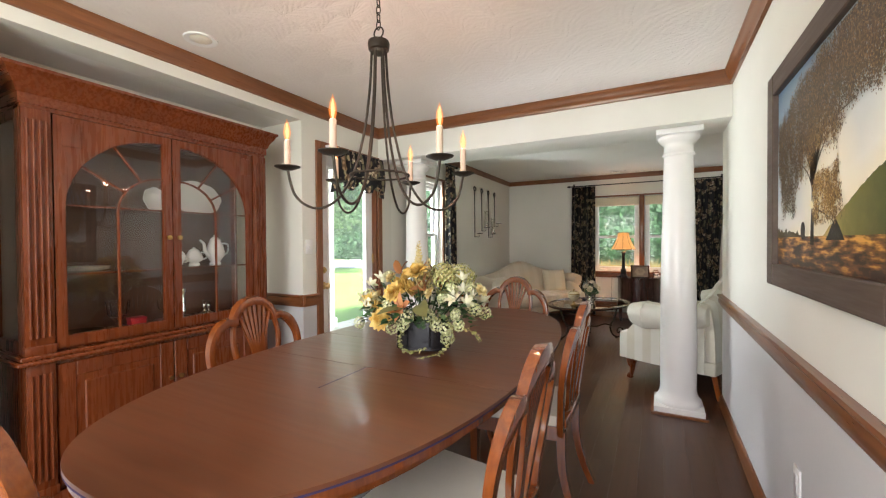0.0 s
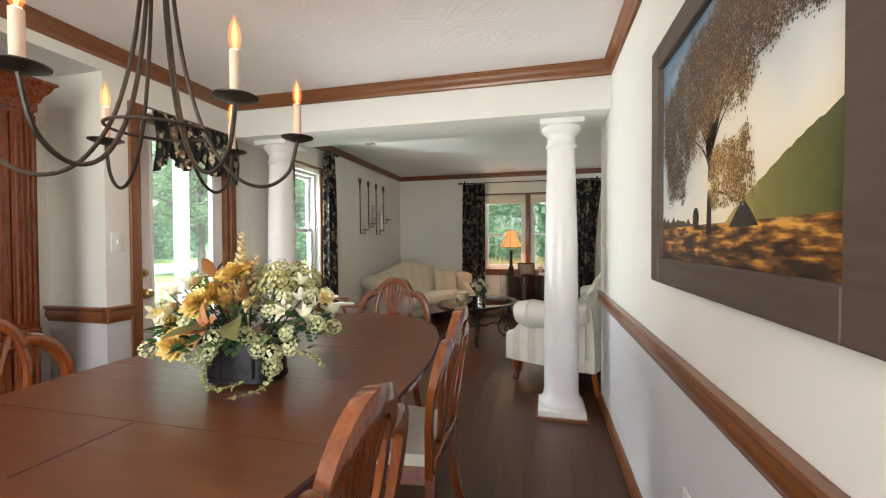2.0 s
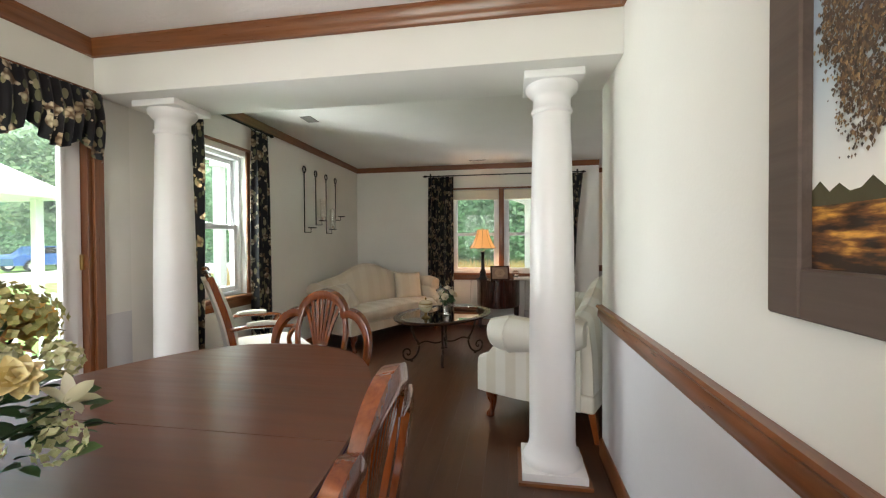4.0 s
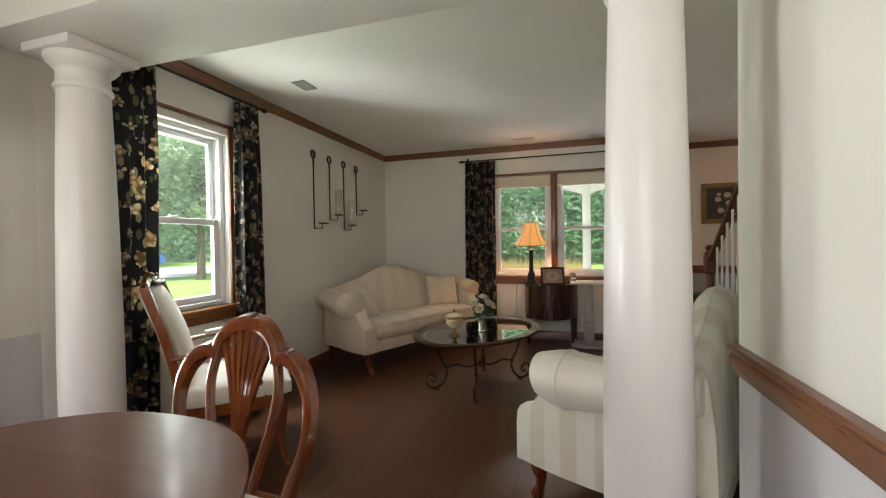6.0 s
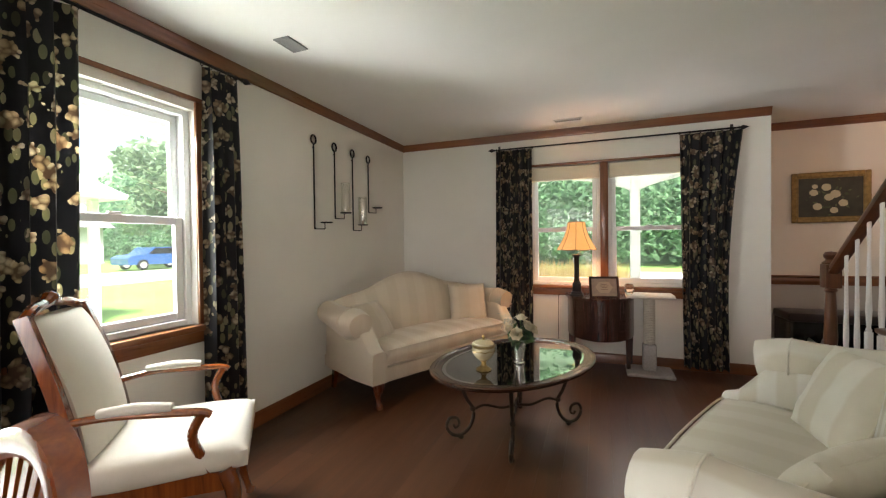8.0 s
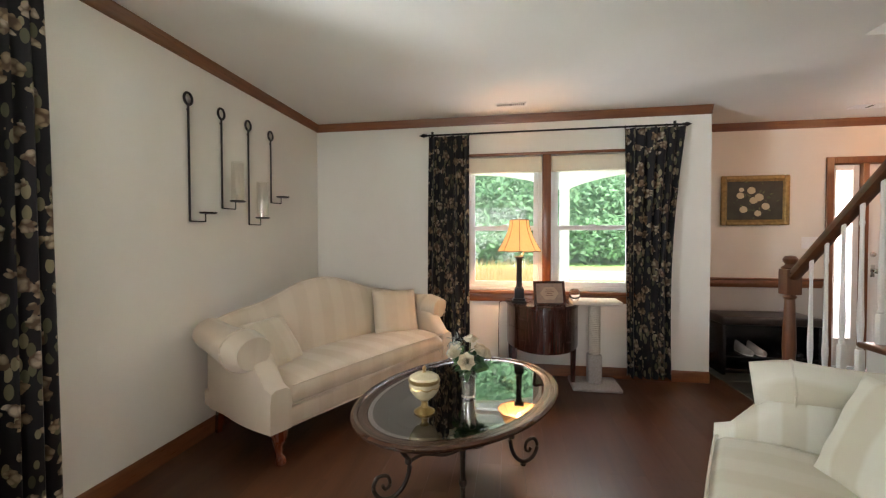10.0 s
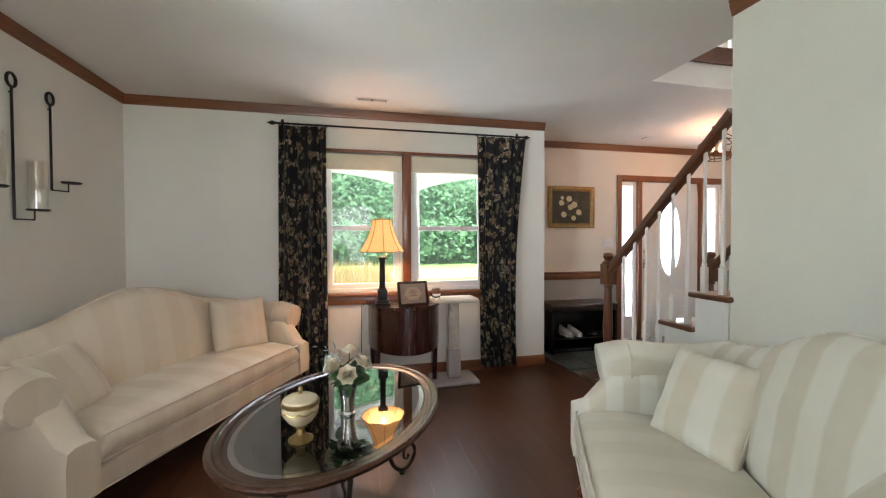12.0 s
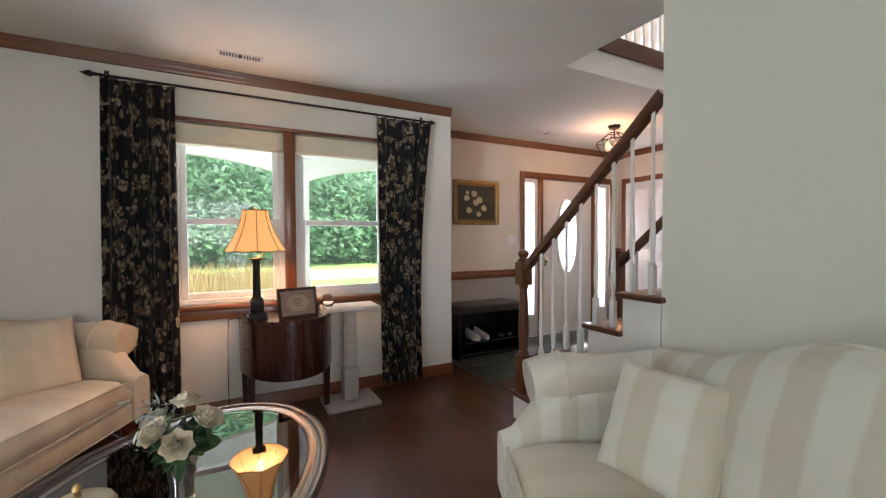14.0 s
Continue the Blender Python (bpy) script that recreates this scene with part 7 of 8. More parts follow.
# ---------------------------------------------------------------- wall sconces
def sconce(y, top, bottom, glass_cyl):
    s = thing("wall_sconce", pose(XW, y, 0, 0, 0, 90), "black iron wall sconce with ring top" + (" and glass cylinder" if glass_cyl else " and dish"), "sconce", "row of iron sconces")
    ring = [(0.031 * math.cos(t), -0.012, top - 0.036 + 0.036 * math.sin(t)) for t in np.linspace(0, 2 * math.pi, 25)[:-1]]
    part("ring", sweep(ring, disc(0.0075, 8), closed=True, up=(0, 1, 0)), M_BLACKIRON, s)
    part("rod", tube([(0, -0.012, top - 0.070), (0, -0.012, bottom)], 0.0065, 8, steps=0), M_BLACKIRON, s, "straight iron rod")
    part("arm", tube([(-0.003, -0.012, bottom), (0.085, -0.045, bottom), (0.088, -0.047, bottom + 0.004), (0.088, -0.047, bottom + 0.05)], 0.0045, 8, steps=0), M_BLACKIRON, s)
    part("dish", lathe([(0.0, bottom + 0.050), (0.045, bottom + 0.050), (0.052, bottom + 0.056), (0.052, bottom + 0.060), (0.0, bottom + 0.056)], 24, at=Matrix.Translation((0.095, -0.06, 0))), M_BLACKIRON, s, "round iron dish")
    part("wall_pin", tube([(0, 0.0, top - 0.10), (0, -0.012, top - 0.10)], 0.005, 6, steps=0), M_BLACKIRON, s)
    if glass_cyl:
        part("glass_cylinder", lathe([(0.043, bottom + 0.058), (0.043, bottom + 0.33), (0.041, bottom + 0.33), (0.041, bottom + 0.060)], 24, at=Matrix.Translation((0.095, -0.06, 0)), cap=False), M_CABGLASS, s, "clear glass cylinder").visible_shadow = False
        part("candle", lathe([(0.012, bottom + 0.058), (0.012, bottom + 0.10), (0.0, bottom + 0.102)], 12, at=Matrix.Translation((0.095, -0.06, 0))), M_CANDLE, s, "short ivory candle")


for y, top, bottom, g in ((5.61, 2.165, 1.385, False), (5.895, 2.16, 1.485, True), (6.18, 2.16, 1.385, True), (6.465, 2.155, 1.575, False)):
    sconce(y, top, bottom, g)

# ---------------------------------------------------------------- open armchair
AC = pose(-2.10, 3.85, 0, 0, 0, -47)
ac = thing("armchair", AC, "open-arm wooden armchair with cream upholstery by the window", "armchair")
# local: x sideways, y forwards, back at y = 0
for s in (-1, 1):
    path = smooth_path([(0.235 * s, -0.05, 0.0), (0.235 * s, 0.0, 0.22), (0.235 * s, 0.015, 0.42), (0.235 * s, -0.04, 0.72), (0.215 * s, -0.135, 1.02)], 5)
    part("back_post", sweep(path, [(-0.018, -0.022), (0.018, -0.022), (0.018, 0.022), (-0.018, 0.022)], up=(0, 1, 0), sizes=[1 - 0.2 * abs(i / (len(path) - 1) - 0.45) for i in range(len(path))]), M_CHAIR, ac, "raked wooden back post", 50)
    part("arm_rail", tube([(0.245 * s, -0.02, 0.65), (0.275 * s, 0.12, 0.665), (0.29 * s, 0.28, 0.655), (0.30 * s, 0.39, 0.645), (0.297 * s, 0.42, 0.63)], 0.019, 10, squash=0.8), M_CHAIR, ac, "curved wooden arm")
    part("arm_pad", tube([(0.272 * s, 0.08, 0.680), (0.283 * s, 0.19, 0.684), (0.290 * s, 0.30, 0.676)], 0.026, 12, sizes=[0.75, 1.0, 0.75], squash=0.8), M_CREAM, ac, "cream arm pad", 60)
    part("arm_support", tube([(0.298 * s, 0.395, 0.64), (0.285 * s, 0.36, 0.56), (0.262 * s, 0.38, 0.47), (0.262 * s, 0.42, 0.38)], 0.018, 10), M_CHAIR, ac, "curved arm support")
    leg = sweep(smooth_path([(0.255 * s, 0.46, 0.40), (0.268 * s, 0.49, 0.30), (0.262 * s, 0.475, 0.15), (0.268 * s, 0.50, 0.035), (0.27 * s, 0.515, 0.0)], 4), disc(1.0, 12), sizes=[0.036 - 0.020 * min(1, i / 11) + (0.008 if i > 13 else 0) for i in range(17)], up=(0, 1, 0))
    part("front_leg", leg, M_CHAIR, ac, "cabriole front leg", 60)
part("seat_frame", prism([(-0.25, 0.0), (0.25, 0.0), (0.285, 0.50), (-0.285, 0.50)], 0.33, 0.40, 0.012, segments=3), M_CHAIR, ac)
b = cushion(0.56, 0.54, 0.15, puff=0.8, n=18, at=pose(0, 0.27, 0.36), power=3.6)
part("seat", b, M_CREAM, ac, "plump cream seat", 60)
rings = []
for i in range(13):
    u = i / 12
    z = 0.47 + 0.53 * u
    yb = 0.01 - 0.05 * u - 0.10 * u * u
    w = 0.215 * (1 - 0.05 * u) * (1 if i not in (0, 12) else 0.9)
    t = 0.038 * math.sin(math.pi * (0.08 + 0.84 * u)) ** 0.4
    rings.append([Vector((x * w, yb + (-0.022 if y < 0 else 0.012) + y * t, z)) for x, y in ((-1, -0.4), (-0.7, -0.7), (0, -0.8), (0.7, -0.7), (1, -0.4), (1, 0.3), (0.7, 0.9), (0, 1.1), (-0.7, 0.9), (-1, 0.3))])
part("backrest", loft(rings), M_CREAM, ac, "cream upholstered back", 60)
part("crest", tube([(-0.215, -0.137, 1.005), (-0.13, -0.145, 1.035), (-0.05, -0.15, 1.045), (0.0, -0.152, 1.062), (0.05, -0.15, 1.045), (0.13, -0.145, 1.035), (0.215, -0.137, 1.005)], 0.020, 10, sizes=[0.9, 1.0, 1.0, 1.5, 1.0, 1.0, 0.9]), M_CHAIR, ac, "carved crest rail")


# ---------------------------------------------------------------- ceiling vents
M_VENTGREY = plain("grey_vent_metal", (0.16, 0.15, 0.14), 0.5)


def vent(name, m, w, d, label, dark=False):
    paint = M_VENTGREY if dark else M_WHITE
    v = thing(name, m, label, "vent")
    part("frame", ring_box(-w / 2, w / 2, -d / 2, d / 2, 0.012, -0.008, 0.0, 0.002), paint, v, "", None, at=pose(0, 0, 0, 90, 0, 0))
    part("backing", box(-w / 2 + 0.012, w / 2 - 0.012, -d / 2 + 0.012, d / 2 - 0.012, -0.003, -0.001), M_BLACK, v)
    n = int(w / 0.016)
    sl = None
    for k in range(1, n):
        x = -w / 2 + w * k / n
        if abs(x) < 0.012 and w > 0.2:
            continue
        mm = pose(x, 0, -0.006, 0, 35, 0)
        sl = again(sl, mm) if sl else part("slat", box(-0.0045, 0.0045, -d / 2 + 0.010, d / 2 - 0.010, -0.001, 0.001), paint, v, at=mm)
    return v


vent("ceiling_vent", pose(-0.51, 6.985, CEIL), 0.27, 0.085, "white slotted ceiling vent near the front window")
vent("ceiling_vent", pose(-1.93, 4.77, CEIL, 0, 0, 90), 0.17, 0.11, "small grey slotted ceiling vent near the side window", True)
vent("ceiling_vent", pose(2.6, 7.56, CEIL), 0.28, 0.12, "white slotted ceiling vent in the foyer")

# ---------------------------------------------------------------- foyer
fd = thing("door_3", pose(0, YF, 0), "white front door with an oval leaded glass and two glazed sidelights", "door", kind="structure")
part("casing", ring_box(FDOOR[0] - 0.06, FDOOR[1] + 0.06, 0.0, 2.07, 0.065, -0.022, -0.001, 0.004, 0), M_TRIM_Z, fd, "stained oak casing")
for x in (2.855, 3.80):
    part("mullion", box(x, x + 0.05, -0.014, 0.12, 0.0, 2.01, 0.003), M_TRIM_Z, fd, "stained oak mullion post")
part("jamb_head", box(FDOOR[0], FDOOR[1], 0.0, 0.15, 1.998, 2.012), M_TRIM, fd)
n = Nodes("leaded_glass")
v = n.coords()
vor = n.node("ShaderNodeTexVoronoi", Scale=22.0)
vor.feature = "DISTANCE_TO_EDGE"
n.link(v, vor.inputs["Vector"])
M_LEADED = n.set(n.ramp(vor.outputs["Distance"], [(0.02, (0.25, 0.27, 0.27)), (0.06, (0.72, 0.82, 0.84))]), 0.3, Transmission_Weight=0.92, IOR=1.08)


def milk_glass(n, color, share):
    """Obscure glass: scatters the daylight behind it through the pane, under a faint gloss."""
    out = n.t.nodes["Material Output"]
    glow = n.node("ShaderNodeBsdfTranslucent", Color=(*color, 1))
    mixer = n.t.nodes.new("ShaderNodeMixShader")
    mixer.inputs[0].default_value = share
    n.link(n.t.nodes["Principled BSDF"].outputs[0], mixer.inputs[1])
    n.link(glow.outputs[0], mixer.inputs[2])
    n.link(mixer.outputs[0], out.inputs["Surface"])
    return n.m


milk_glass(n, (0.90, 0.96, 1.0), 0.7)
n = Nodes("frosted_glass")
n.set((0.93, 0.97, 1.0), 0.3, Transmission_Weight=0.97, IOR=1.08)
M_FROST = milk_glass(n, (1.0, 0.95, 0.99), 0.95)
outer = ellipse(0.195, 0.52, 48, 2.0, 3.345, 1.28)
inner = ellipse(0.16, 0.475, 48, 2.0, 3.345, 1.28)
turn = Matrix(((1, 0, 0, 0), (0, 0, 1, 0), (0, 1, 0, 0), (0, 0, 0, 1)))
rim = []
for x, z in inner:
    dx, dz = x - 3.345, z - 1.28
    k = min((0.4425 if dx > 0 else 0.4425) / max(abs(dx), 1e-6), (0.72 if dz > 0 else 1.27) / max(abs(dz), 1e-6))
    rim.append((3.3525 + max(-0.4425, min(0.4425, dx * k)), 1.28 + max(-1.27, min(0.72, dz * k))))
leaf = part("door_leaf", moved(ring_prism(rim, inner, 0.03, 0.075), turn), M_WHITE, fd, "white painted door leaf", None)
part("oval_frame", moved(ring_prism(outer, inner, 0.012, 0.03), turn), M_WHITE, leaf, "white oval moulding", 50)
part("oval_glass", moved(prism(inner, 0.05, 0.056), turn), M_LEADED, leaf, "bright leaded oval glass", None)
part("caming", moved(ring_prism(ellipse(0.085, 0.30, 40, 2.0, 3.345, 1.28), ellipse(0.078, 0.293, 40, 2.0, 3.345, 1.28), 0.018, 0.022), turn), M_IRON, leaf, "dark lead line", None)
for a, b in ((2.985, 3.30), (3.39, 3.72)):
    part("raised_panel", box(a, b, 0.022, 0.031, 0.15, 0.62, 0.006), M_WHITE, leaf, "raised white panel")
part("handle_set", join(lathe([(0.0, -0.06), (0.024, -0.052), (0.026, -0.04), (0.010, -0.028), (0.010, 0.0)], 14, at=pose(2.975, 0.03, 0.96, -90, 0, 0)), box(2.955, 2.995, 0.024, 0.03, 0.90, 1.02, 0.006)), M_SILVER, leaf, "satin metal door knob")
part("deadbolt", lathe([(0.0, -0.02), (0.022, -0.016), (0.026, 0.0)], 14, at=pose(2.975, 0.03, 1.12, -90, 0, 0)), M_SILVER, leaf)
for a, b in ((2.60, 2.855), (3.85, 4.13)):
    sl = part("sidelight", ring_box(a + 0.002, b - 0.002, 0.01, 1.998, 0.055, 0.03, 0.075, 0.003, 0.28), M_WHITE, fd, "white sidelight panel")
    pane(a + 0.05, b - 0.05, 0.28, 1.95, 0.05, sl, M_FROST)

sd = thing("door_4", pose(XR, 0, 0, 0, 0, -90), "white panelled closet door in an oak casing, closed", "door", kind="structure")
part("casing", ring_box(-7.89, -6.98, 0.0, 2.07, 0.065, -0.022, -0.001, 0.004, 0), M_TRIM_Z, sd, "stained oak casing")
sdl = part("door_leaf", box(-7.825, -7.045, -0.014, -0.002, 0.01, 2.0, 0.002), M_WHITE, sd, "white door leaf")
for a, b in ((-7.75, -7.48), (-7.39, -7.12)):
    for z0, z1 in ((0.2, 0.95), (1.1, 1.9)):
        part("raised_panel", box(a, b, -0.022, -0.012, z0, z1, 0.006), M_WHITE, sdl)
part("knob", lathe([(0.0, -0.06), (0.024, -0.052), (0.026, -0.04), (0.010, -0.028), (0.010, 0.0)], 14, at=pose(-7.11, -0.012, 0.95, -90, 0, 0)), M_SILVER, sdl)

fp = thing("flower_painting", pose(1.91, YF, 1.66), "gilt-framed dark still life of white roses", "painting")
M_GILT = plain("aged_gilt", (0.26, 0.17, 0.06), 0.4, 0.6, vary=0.35, scale=30, strength=0.2)
part("frame", join(ring_box(-0.31, 0.31, -0.25, 0.25, 0.045, -0.030, -0.001, 0.008), ring_box(-0.268, 0.268, -0.208, 0.208, 0.016, -0.020, -0.002, 0.003)), M_GILT, fp, "carved gilt frame")
part("canvas", box(-0.255, 0.255, -0.012, -0.004, -0.195, 0.195), plain("dark_still_life", (0.03, 0.028, 0.018), 0.4, vary=0.5, scale=9), fp, "dark painted canvas", None)
rp = random.Random(12)
M_P_ROSE = leaf_colour("painted_rose", [(0.0, (0.42, 0.36, 0.20)), (1.0, (0.75, 0.70, 0.52))])
M_P_GREEN = leaf_colour("painted_leaf", [(0.0, (0.03, 0.05, 0.02)), (1.0, (0.12, 0.14, 0.06))])
bm = bmesh.new()
for k in range(40):
    x, z, a, l = rp.gauss(-0.02, 0.09), rp.gauss(0.0, 0.08), rp.uniform(0, 6.28), rp.uniform(0.025, 0.05)
    y = -0.0125 - 0.00003 * k
    bm.faces.new([bm.verts.new((x + p * math.cos(a) - q * math.sin(a), y, max(-0.19, min(0.19, z + p * math.sin(a) + q * math.cos(a))))) for p, q in ((0, 0), (l * 0.5, -l * 0.22), (l, 0), (l * 0.5, l * 0.22))])
part("painted_leaves", bm, M_P_GREEN, fp, "painted green leaves", None)
for x, z, r in ((-0.03, 0.10, 0.042), (-0.13, 0.05, 0.038), (0.04, 0.03, 0.045), (-0.01, -0.0, 0.04), (0.10, -0.06, 0.04), (-0.10, -0.09, 0.04), (0.03, -0.13, 0.035), (-0.12, 0.11, 0.026)):
    bm = bmesh.new()
    for k in range(11):
        a, d = k * 2.4, r * 0.16 * math.sqrt(k)
        cx, cz, rr = x + d * math.cos(a), z + d * math.sin(a), r * (0.85 - 0.045 * k)
        y = -0.0145 - 0.00004 * (11 - k)
        bm.faces.new([bm.verts.new((cx + rr * math.cos(t), y, cz + rr * 0.85 * math.sin(t))) for t in np.linspace(0, 2 * math.pi, 11)[:-1]])
    part("painted_rose", bm, M_P_ROSE, fp, "painted white rose", None)

sw = thing("switch_plate", pose(2.42, YF, 1.235), "white triple switch plate on the cream wall", "switch")
part("plate", box(-0.08, 0.08, -0.007, 0.0, -0.058, 0.058, 0.003), M_WHITE, sw)
for x in (-0.046, 0.0, 0.046):
    part("toggle", box(x - 0.006, x + 0.006, -0.018, -0.006, -0.012, 0.012, 0.002), M_WHITE, sw)

M_SHOE = plain("worn_white_canvas", (0.42, 0.40, 0.38), 0.8, vary=0.12)
bench = thing("shoe_bench", pose(1.86, 7.74, 0), "dark shoe bench with a padded top and open shelf", "bench")
part("cushion", box(-0.42, 0.42, -0.19, 0.19, 0.47, 0.55, 0.02, 3), plain("dark_leather", (0.02, 0.012, 0.01), 0.35), bench, "dark leather padded top")
for x in (-0.41, 0.38):
    part("side", box(x, x + 0.03, -0.18, 0.18, 0.0, 0.47, 0.004), M_BLACK, bench)
part("shelf", box(-0.38, 0.38, -0.18, 0.18, 0.16, 0.18, 0.003), M_BLACK, bench)
part("bottom", box(-0.38, 0.38, -0.18, 0.18, 0.02, 0.06, 0.003), M_BLACK, bench)
part("back", box(-0.38, 0.38, 0.165, 0.178, 0.06, 0.47), M_BLACK, bench)
for k, (x, m) in enumerate(((-0.16, M_SHOE), (-0.05, M_SHOE), (0.14, M_BLACK), (0.25, M_BLACK))):
    shoe = thing("shoe", pose(1.86 + x, 7.70, 0.1805), "white low shoe on the bench shelf" if k < 2 else "black low shoe on the bench shelf", "shoe", "shoes on the bench")
    rings = []
    for i in range(9):
        u = i / 8
        w = 0.042 * (0.75 + 0.35 * math.sin(math.pi * min(1, u * 0.95 + 0.1))) * (0.55 if i == 0 else 1) * (0.6 if i == 8 else 1)
        h = 0.075 - 0.035 * (1 - u) ** 0.6 if u < 0.5 else 0.055 + 0.03 * (u - 0.5) * 2
        rings.append([Vector((w * math.cos(t), -0.13 + 0.26 * u, 0.012 + max(0, math.sin(t)) * h)) for t in np.linspace(0, 2 * math.pi, 13)[:-1]])
    part("upper", loft(rings), m, shoe, "", 60)
    part("sole", prism(ellipse(0.042, 0.13, 20, 2.4), 0.0, 0.014, 0.003), M_WHITE if k < 2 else M_BLACK, shoe)

mat_rug = thing("door_mat", pose(1.62, 6.62, 0), "small dark woven mat on the slate floor", "mat")
part("weave", box(-0.22, 0.35, -0.35, 0.30, 0.002, 0.012, 0.004), plain("brown_mat", (0.075, 0.055, 0.045), 0.95, vary=0.3, scale=80, strength=0.5), mat_rug)

# caged ceiling light
cl = thing("ceiling_light", pose(3.04, 7.0, 0), "open geometric cage ceiling light with lit bulbs", "ceiling light")
part("canopy", lathe([(0.0, 2.405), (0.05, 2.408), (0.062, 2.425), (0.064, 2.4395)], 20), M_IRON, cl)
part("stem", tube([(0, 0, 2.41), (0, 0, 2.31)], 0.007, 8, steps=0), M_IRON, cl)
hexa = lambda r, z, o=0: [Vector((r * math.cos(radians(60 * k + o)), r * math.sin(radians(60 * k + o)), z)) for k in range(6)]
top, mid, low = hexa(0.055, 2.36), hexa(0.185, 2.27), hexa(0.10, 2.09)
for a, b in ((top, mid), (mid, low)):
    for k in range(6):
        part("cage_rod", tube([a[k], b[k]], 0.0045, 6, steps=0), M_IRON, cl)
for r in (top, mid, low):
    for k in range(6):
        part("cage_rod", tube([r[k], r[(k + 1) % 6]], 0.0045, 6, steps=0), M_IRON, cl)
for k in range(3):
    a = radians(120 * k + 20)
    x, y = 0.065 * math.cos(a), 0.065 * math.sin(a)
    part("arm", tube([(0, 0, 2.32), (x, y, 2.30), (x, y, 2.27)], 0.006, 6, steps=0), M_IRON, cl)
    part("bulb", lathe([(0.012, 2.275), (0.026, 2.235), (0.029, 2.21), (0.022, 2.185), (0.0, 2.174)], 14, at=Matrix.Translation((x, y, 0))), M_BULB, cl, "lit clear bulb").visible_shadow = False
lamp("foyer_light", "POINT", Matrix.Translation((3.04, 7.0, 2.215)), 3.6, (1.0, 0.50, 0.22), radius=0.05)

# ---------------------------------------------------------------- outdoors
def leaf_cloud(bm, centre, radius, count, size, rnd):
    for _ in range(count):
        d = Vector((rnd.gauss(0, 1), rnd.gauss(0, 1), rnd.gauss(0, 1))).normalized() * rnd.uniform(0.5, 1.05)
        p = Vector(centre) + Vector((d.x * radius[0], d.y * radius[1], d.z * radius[2]))
        q = Euler((rnd.uniform(-1, 1), rnd.uniform(-1, 1), rnd.uniform(0, 6.3))).to_matrix()
        s = size * rnd.uniform(0.6, 1.3)
        a, b = q @ Vector((s, 0, 0)), q @ Vector((0, s * 0.55, 0))
        bm.faces.new([bm.verts.new(v) for v in (p - a, p + b, p + a, p - b)])
    return bm


def foliage_mat(name, lo, hi):
    n = Nodes(name)
    geo = n.t.nodes.new("ShaderNodeNewGeometry")
    col = n.ramp(geo.outputs["Random Per Island"], [(0.0, lo), (1.0, hi)])
    n.set(col, 0.6)
    through_leaf = n.node("ShaderNodeBsdfTranslucent")
    n.link(col, through_leaf.inputs["Color"])
    mixer = n.t.nodes.new("ShaderNodeMixShader")
    mixer.inputs[0].default_value = 0.7
    n.link(n.t.nodes["Principled BSDF"].outputs[0], mixer.inputs[1])
    n.link(through_leaf.outputs[0], mixer.inputs[2])
    n.link(mixer.outputs[0], n.t.nodes["Material Output"].inputs["Surface"])
    return n.m


M_TREE = foliage_mat("tree_leaves", (0.16, 0.25, 0.13), (0.23, 0.34, 0.19))
M_HEDGE = foliage_mat("woodland_leaves", (0.13, 0.26, 0.135), (0.18, 0.335, 0.175))
M_BARK = plain("bark", (0.10, 0.075, 0.055), 0.9, vary=0.3, scale=12, strength=0.5)
n = Nodes("lawn")
v = n.coords()
n.bump(n.noise(v, 40, 3), 0.4, 0.02)
M_LAWN = n.set(n.ramp(n.math("ADD", n.math("MULTIPLY", n.noise(v, 0.35, 3), 0.6), n.math("MULTIPLY", n.noise(v, 14, 3), 0.4)), [(0.3, (0.10, 0.22, 0.035)), (0.7, (0.20, 0.34, 0.08))]), 0.9)
M_ROAD = plain("pale_asphalt", (0.42, 0.42, 0.43), 0.9, vary=0.1, scale=3, strength=0.3)
M_CONC = plain("porch_concrete", (0.48, 0.47, 0.45), 0.85, vary=0.1, scale=5, strength=0.2)
M_STRAW = foliage_mat("ornamental_grass", (0.40, 0.28, 0.09), (0.62, 0.48, 0.22))
GZ = -0.24
structure("ground", box(-400, 400, -400, 400, GZ - 0.3, GZ), M_LAWN, "bright green mown lawn around the house", "lawn", None)
structure("road", box(-26, -18, -120, 120, GZ, GZ + 0.02), M_ROAD, "pale sunlit street along the lawn", "road", None)
structure("driveway", box(-18, 60, 19.5, 23.5, GZ + 0.004, GZ + 0.026), M_ROAD, "pale driveway before the hedge", "driveway", None)
structure("porch_floor_front", box(-3.4, 6.0, 7.46, 10.1, -0.30, -0.12), M_CONC, "concrete front porch floor", "porch", None)
structure("porch_floor_side", box(-5.0, -2.62, 0.0, 7.46, -0.30, -0.12), M_CONC, "concrete side porch floor", "porch", None)
structure("porch_ceiling_front", box(-3.4, 6.0, 8.12, 10.2, 2.62, 2.72), M_WHITE, "white front porch ceiling", "porch", None)
structure("porch_ceiling_side", box(-5.0, -2.95, 3.35, 7.46, 2.66, 2.76), M_WHITE, "white side porch ceiling", "porch", None)
for x in (-2.75, 0.32, 3.4):
    pt = thing("porch_post", pose(x, 9.95, -0.12), "square white porch post", "post", "front porch posts")
    part("post", box(-0.07, 0.07, -0.07, 0.07, 0, 2.6, 0.006), M_WHITE, pt)
    part("base", box(-0.10, 0.10, -0.10, 0.10, 0, 0.16, 0.008), M_WHITE, pt)
    part("cap", box(-0.10, 0.10, -0.10, 0.10, 2.48, 2.6, 0.008), M_WHITE, pt)
